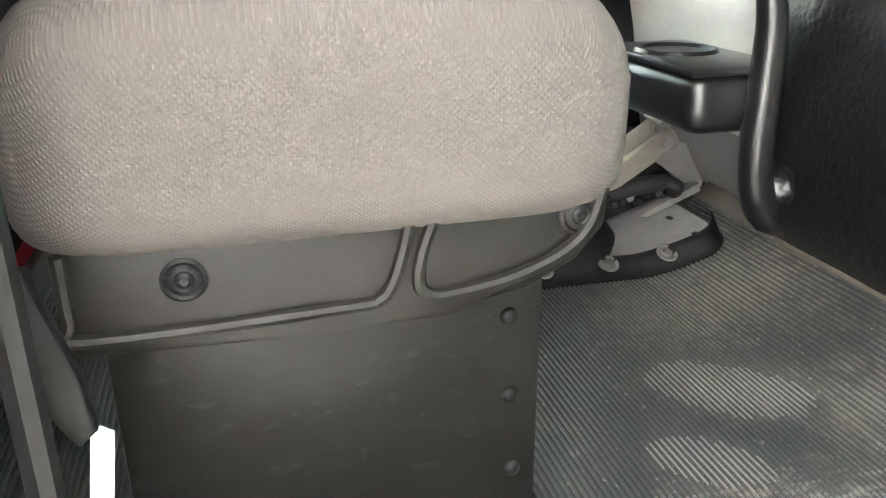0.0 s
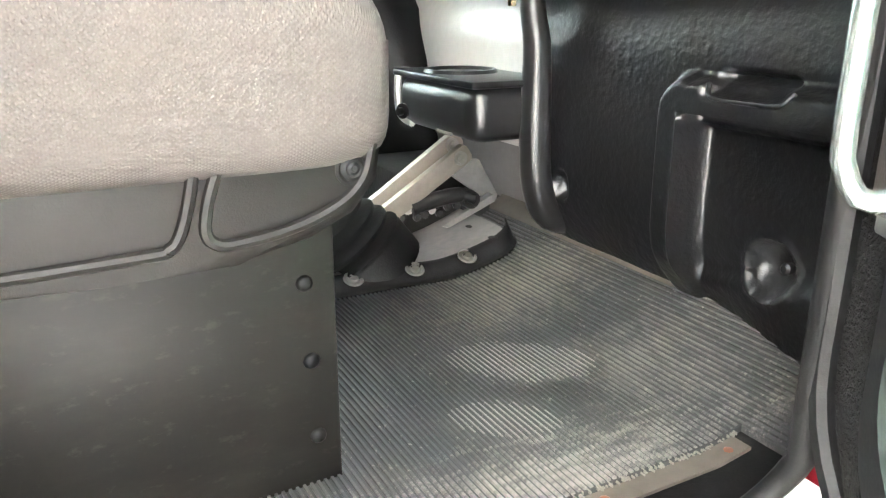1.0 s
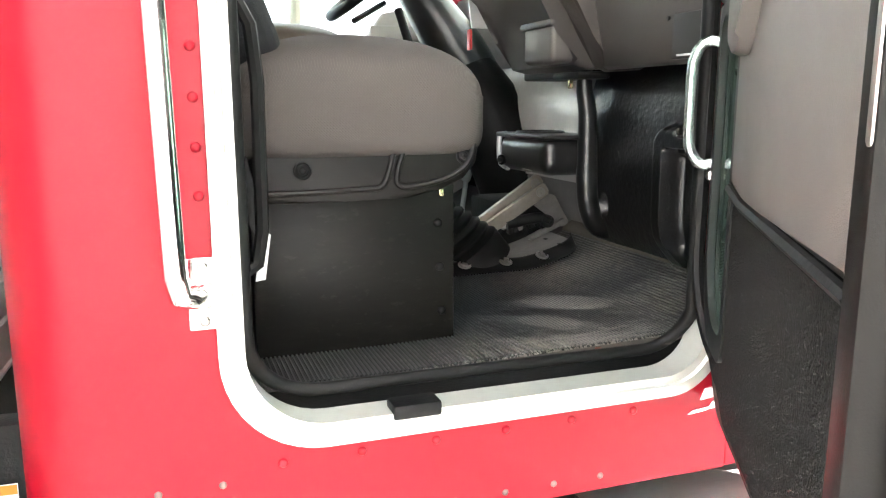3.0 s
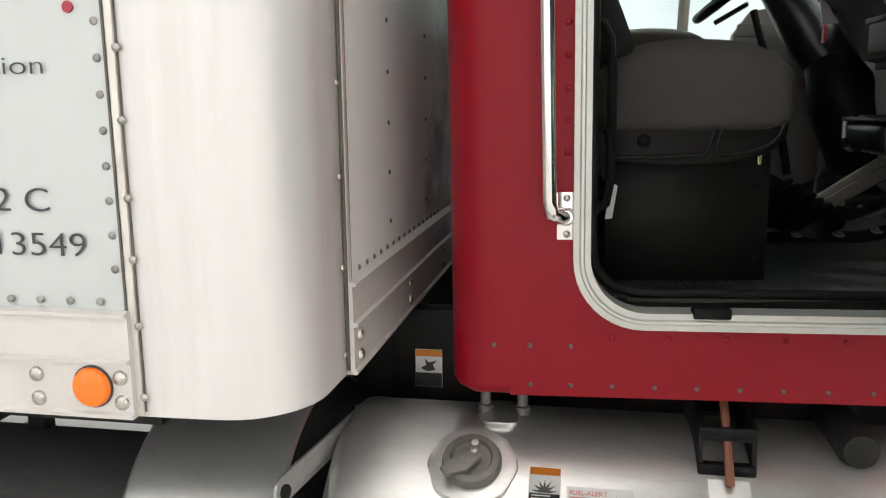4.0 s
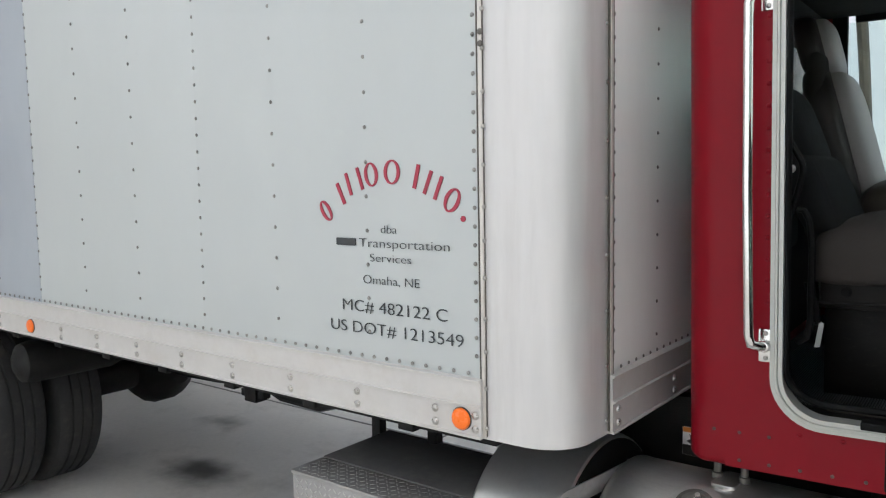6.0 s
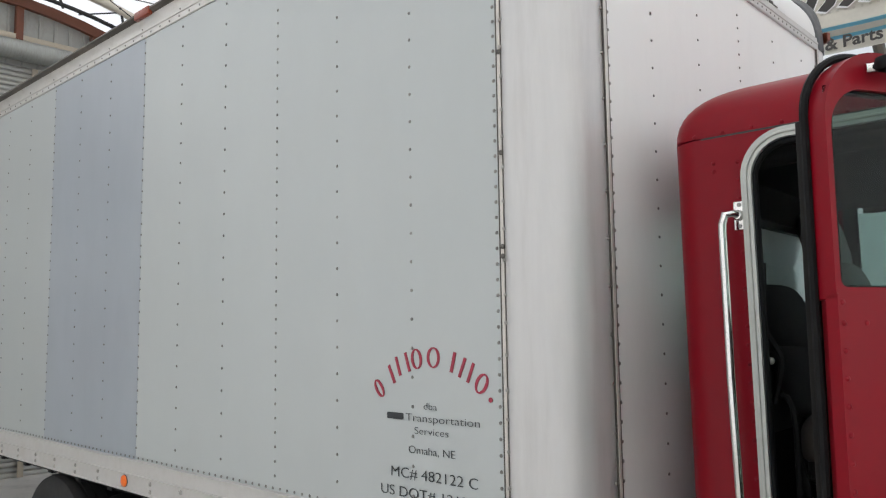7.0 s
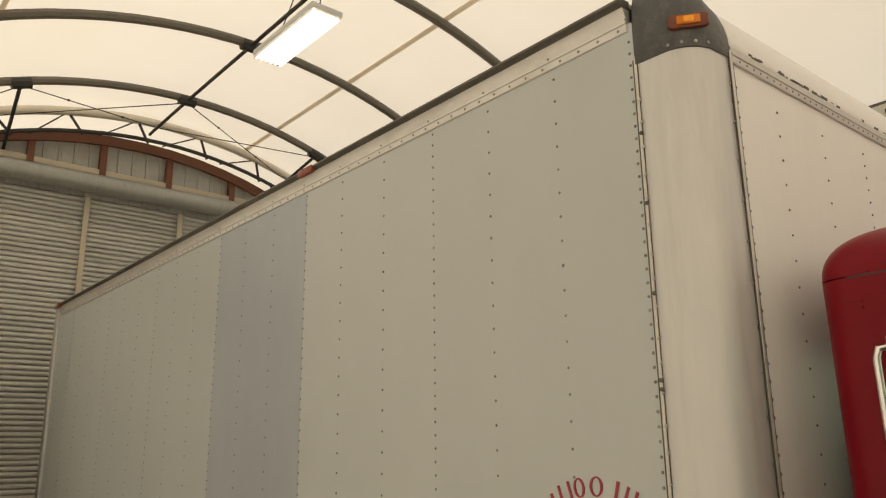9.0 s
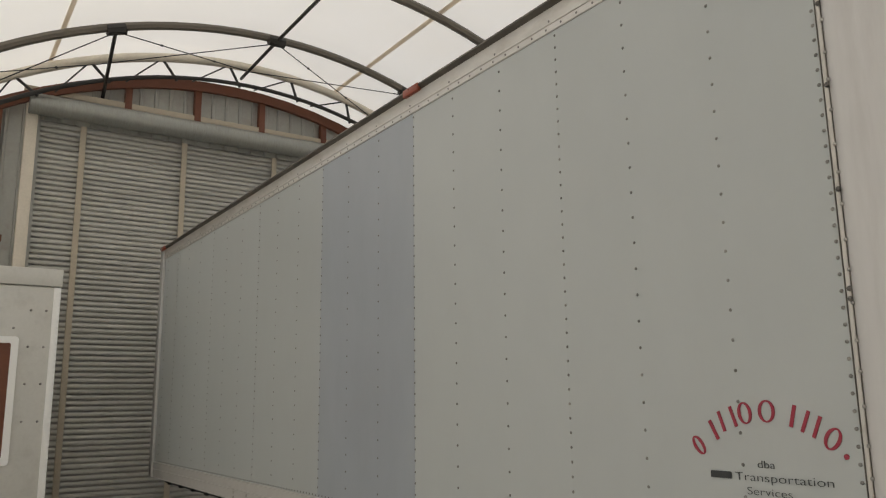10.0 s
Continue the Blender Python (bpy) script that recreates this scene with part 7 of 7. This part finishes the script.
WIN = rounded(0.12, 0.743, 1.94, 2.356, (0.02, 0.02, 0.09, 0.09), 10)
bm = bmesh.new()
ring_plate(bm, rounded(0.03, 0.757, 1.915, 2.44, (0.004, 0.004, 0.15, 0.13), 10), WIN, at_door(-0.008), 0.048)
part("window_surround", bm, "red", leaf, "red painted window surround")
PEEP = rounded(0.12, 0.253, 1.245, 1.638, (0.095, 0.02, 0.03, 0.03), 10)
bm = bmesh.new()
ring_plate(bm, rounded(0.03, 0.757, 1.09, 1.928, (0.008, 0.11, 0.004, 0.004), 10), rounded(0.042, 0.264, 1.2, 1.656, (0.062, 0.025, 0.035, 0.035), 10), at_door(0.012), 0.031)
skin_ob = part("outer_skin", bm, "red", leaf, "red painted lower door skin")
dot_parts("rivet", rv, [(0.745, 0.043, 1.868 - 0.055 * i) for i in range(13)] + [(0.685 - 0.1 * i, 0.043, 1.868) for i in range(5)] + [(0.745, 0.043, 1.91)], skin_ob, (0, 1, 0))
bm = bmesh.new()
ring_plate(bm, rounded(0.035, 0.733, 1.1, 2.435, 0.12, 10), rounded(0.05, 0.715, 1.12, 2.41, 0.11, 10), at_door(-0.015), 0.032)
part("door_frame", bm, "door_rubber", leaf)
part("door_gasket", swept([(u, -0.012 - 0.03 * max(0, 1 - (u - 0.047) / 0.1), v) for u, v in rounded(0.047, 0.762, 1.15, 2.444, (0.17, 0.12, 0.14, 0.12), 10)], 0.0095, 8, True), "rubber", leaf, "black rubber gasket round the door edge")
part("glass", boxed((0.115, 0.026, 1.935), (0.746, 0.031, 2.36)), "door_glass", leaf).visible_shadow = False
part("glass_channel", swept([(u, 0.022, v) for u, v in WIN], 0.005, 6, True), "rubber", leaf)
pg = part("peep_window", ring_plate(bmesh.new(), rounded(0.103, 0.27, 1.213, 1.658, (0.1, 0.03, 0.045, 0.045), 10), PEEP, at_door(-0.04), 0.01), "door_rubber", leaf, "black rubber framed look-down window")
part("reveal", ring_plate(bmesh.new(), rounded(0.108, 0.262, 1.222, 1.654, (0.08, 0.025, 0.035, 0.035), 10), rounded(0.116, 0.256, 1.232, 1.644, (0.088, 0.02, 0.03, 0.03), 10), at_door(-0.0275), 0.034), "reveal", pg, "pale inner wall of the window opening")
part("pane", boxed((0.108, -0.0325, 1.224), (0.26, -0.0295, 1.65)), "green_glass", pg, "green tinted pane").visible_shadow = False
bm = bmesh.new()
prism(bm, [(0.268, 1.432), (0.36, 1.424), (0.72, 1.41), (0.72, 1.9), (0.268, 1.9)], at_door(-0.042), 0.05, 0.01)
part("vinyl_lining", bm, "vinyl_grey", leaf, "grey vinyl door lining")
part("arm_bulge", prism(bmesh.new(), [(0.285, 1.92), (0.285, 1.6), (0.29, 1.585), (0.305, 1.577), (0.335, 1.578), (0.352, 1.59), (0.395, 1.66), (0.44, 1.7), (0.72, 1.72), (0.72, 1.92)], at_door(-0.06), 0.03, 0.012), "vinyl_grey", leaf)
bm = bmesh.new()
prism(bm, [(0.268, 1.165), (0.3, 1.152), (0.72, 1.15), (0.72, 1.405), (0.36, 1.419), (0.268, 1.427)], at_door(-0.038), 0.045, 0.006)
part("carpet_lining", bm, "carpet", leaf, "black carpet on the lower door")
part("end_face", boxed((0.72, -0.05, 1.2), (0.752, -0.016, 2.3), 0.004), "plastic", leaf, "dark painted closing edge of the door")
part("end_skin", boxed((0.73, -0.012, 1.2), (0.7465, 0.03, 1.93), 0.004), "red", leaf, "red painted door edge")
part("door_latch", boxed((0.74, -0.052, 1.5), (0.75, -0.02, 1.62), 0.004), "bolt", leaf, "bright latch plate")
part("lining_bead", swept([(0.266, -0.041, 1.43), (0.36, -0.044, 1.421), (0.72, -0.044, 1.407)], 0.006, 6), "rubber", leaf)
part("hinge_strip", ring_plate(bmesh.new(), rounded(0.036, 0.27, 1.165, 1.662, (0.16, 0.004, 0.004, 0.004), 10), rounded(0.106, 0.264, 1.22, 1.656, (0.062, 0.025, 0.035, 0.035), 10), at_door(-0.03), 0.03), "carpet", leaf)
part("upper_lining", boxed((0.055, -0.036, 1.66), (0.266, 0.0, 1.9), 0.008), "vinyl_grey", leaf)
part("hinge_post", boxed((0.055, -0.034, 1.43), (0.104, 0.0, 1.658), 0.004), "vinyl_grey", leaf)
part("grip_foot", boxed((0.085, -0.044, 1.425), (0.108, -0.03, 1.438), 0.003), "bolt", leaf)
part("inner_grip", swept([(0.09, -0.032, 1.607), (0.087, -0.046, 1.611), (0.084, -0.056, 1.608), (0.082, -0.063, 1.598), (0.08, -0.068, 1.583), (0.08, -0.069, 1.56), (0.08, -0.069, 1.495), (0.08, -0.068, 1.472), (0.082, -0.063, 1.458), (0.084, -0.056, 1.448), (0.087, -0.046, 1.445), (0.09, -0.032, 1.449)], 0.0078, 14), "grip", leaf, "pale metal pull grip")
part("mirror_arm", swept([(0.645, 0.045, 2.4), (0.575, 0.09, 2.405), (0.3, 0.11, 2.41), (0.05, 0.1, 2.41)], 0.011, 10), "chrome", leaf, "bright mirror bracket")
part("mirror_knuckle", boxed((0.545, 0.06, 2.385), (0.645, 0.1, 2.42), 0.012), "rubber", leaf)

# ---- bonnet ahead of the cab ----
hood = thing("truck_bonnet", "red truck bonnet ahead of the cab", "bonnet", CABM)
bm = bmesh.new()
prism(bm, rounded(0.62, 1.95, 0.95, 1.78, (0.02, 0.02, 0.16, 0.16), 8), lambda u, v, w: (XF + 0.05 + w, u, v - 0.06 * w), 1.4, 0.05)
part("shell", bm, "red", hood, smooth=50)
for i in range(14):
    part("louvre", boxed((XF + 0.1, 0.608, 1.12 + 0.016 * i), (XF + 0.24, 0.618, 1.129 + 0.016 * i), 0.002), "pale_plastic", hood, "pale louvre in the bonnet side")
part("side_mark", prism(bmesh.new(), [(1.8, 1.46), (1.93, 1.46), (1.93, 1.475), (1.8, 1.475)], lambda u, v, w: (u, 0.616 + w, v), 0.003), "label_white", hood, "plain white bar on the bonnet side")
part("side_mark", prism(bmesh.new(), [(1.88, 1.42), (1.9, 1.42), (1.9, 1.57), (1.88, 1.57)], lambda u, v, w: (u, 0.6125 + w, v), 0.003), "label_white", hood, "plain white bar on the bonnet side")
part("side_mark", prism(bmesh.new(), [(1.8, 1.478), (1.816, 1.478), (1.878, 1.57), (1.862, 1.57)], lambda u, v, w: (u, 0.616 + w, v), 0.003), "label_white", hood, "plain white bar on the bonnet side")
bm = bmesh.new()
grid_face(bm, lambda u, v: (XF + 0.75 + 0.62 * math.cos(math.pi * u), 0.15 + 0.5 * v, 0.55 + 0.55 * math.sin(math.pi * u)), 18, 2)
bmesh.ops.solidify(bm, geom=bm.faces[:], thickness=0.012)
part("wheel_arch", bm, "red", hood, smooth=60)
for y in (0.35, BW - 0.35):
    truck_wheel(XF + 0.78, y)
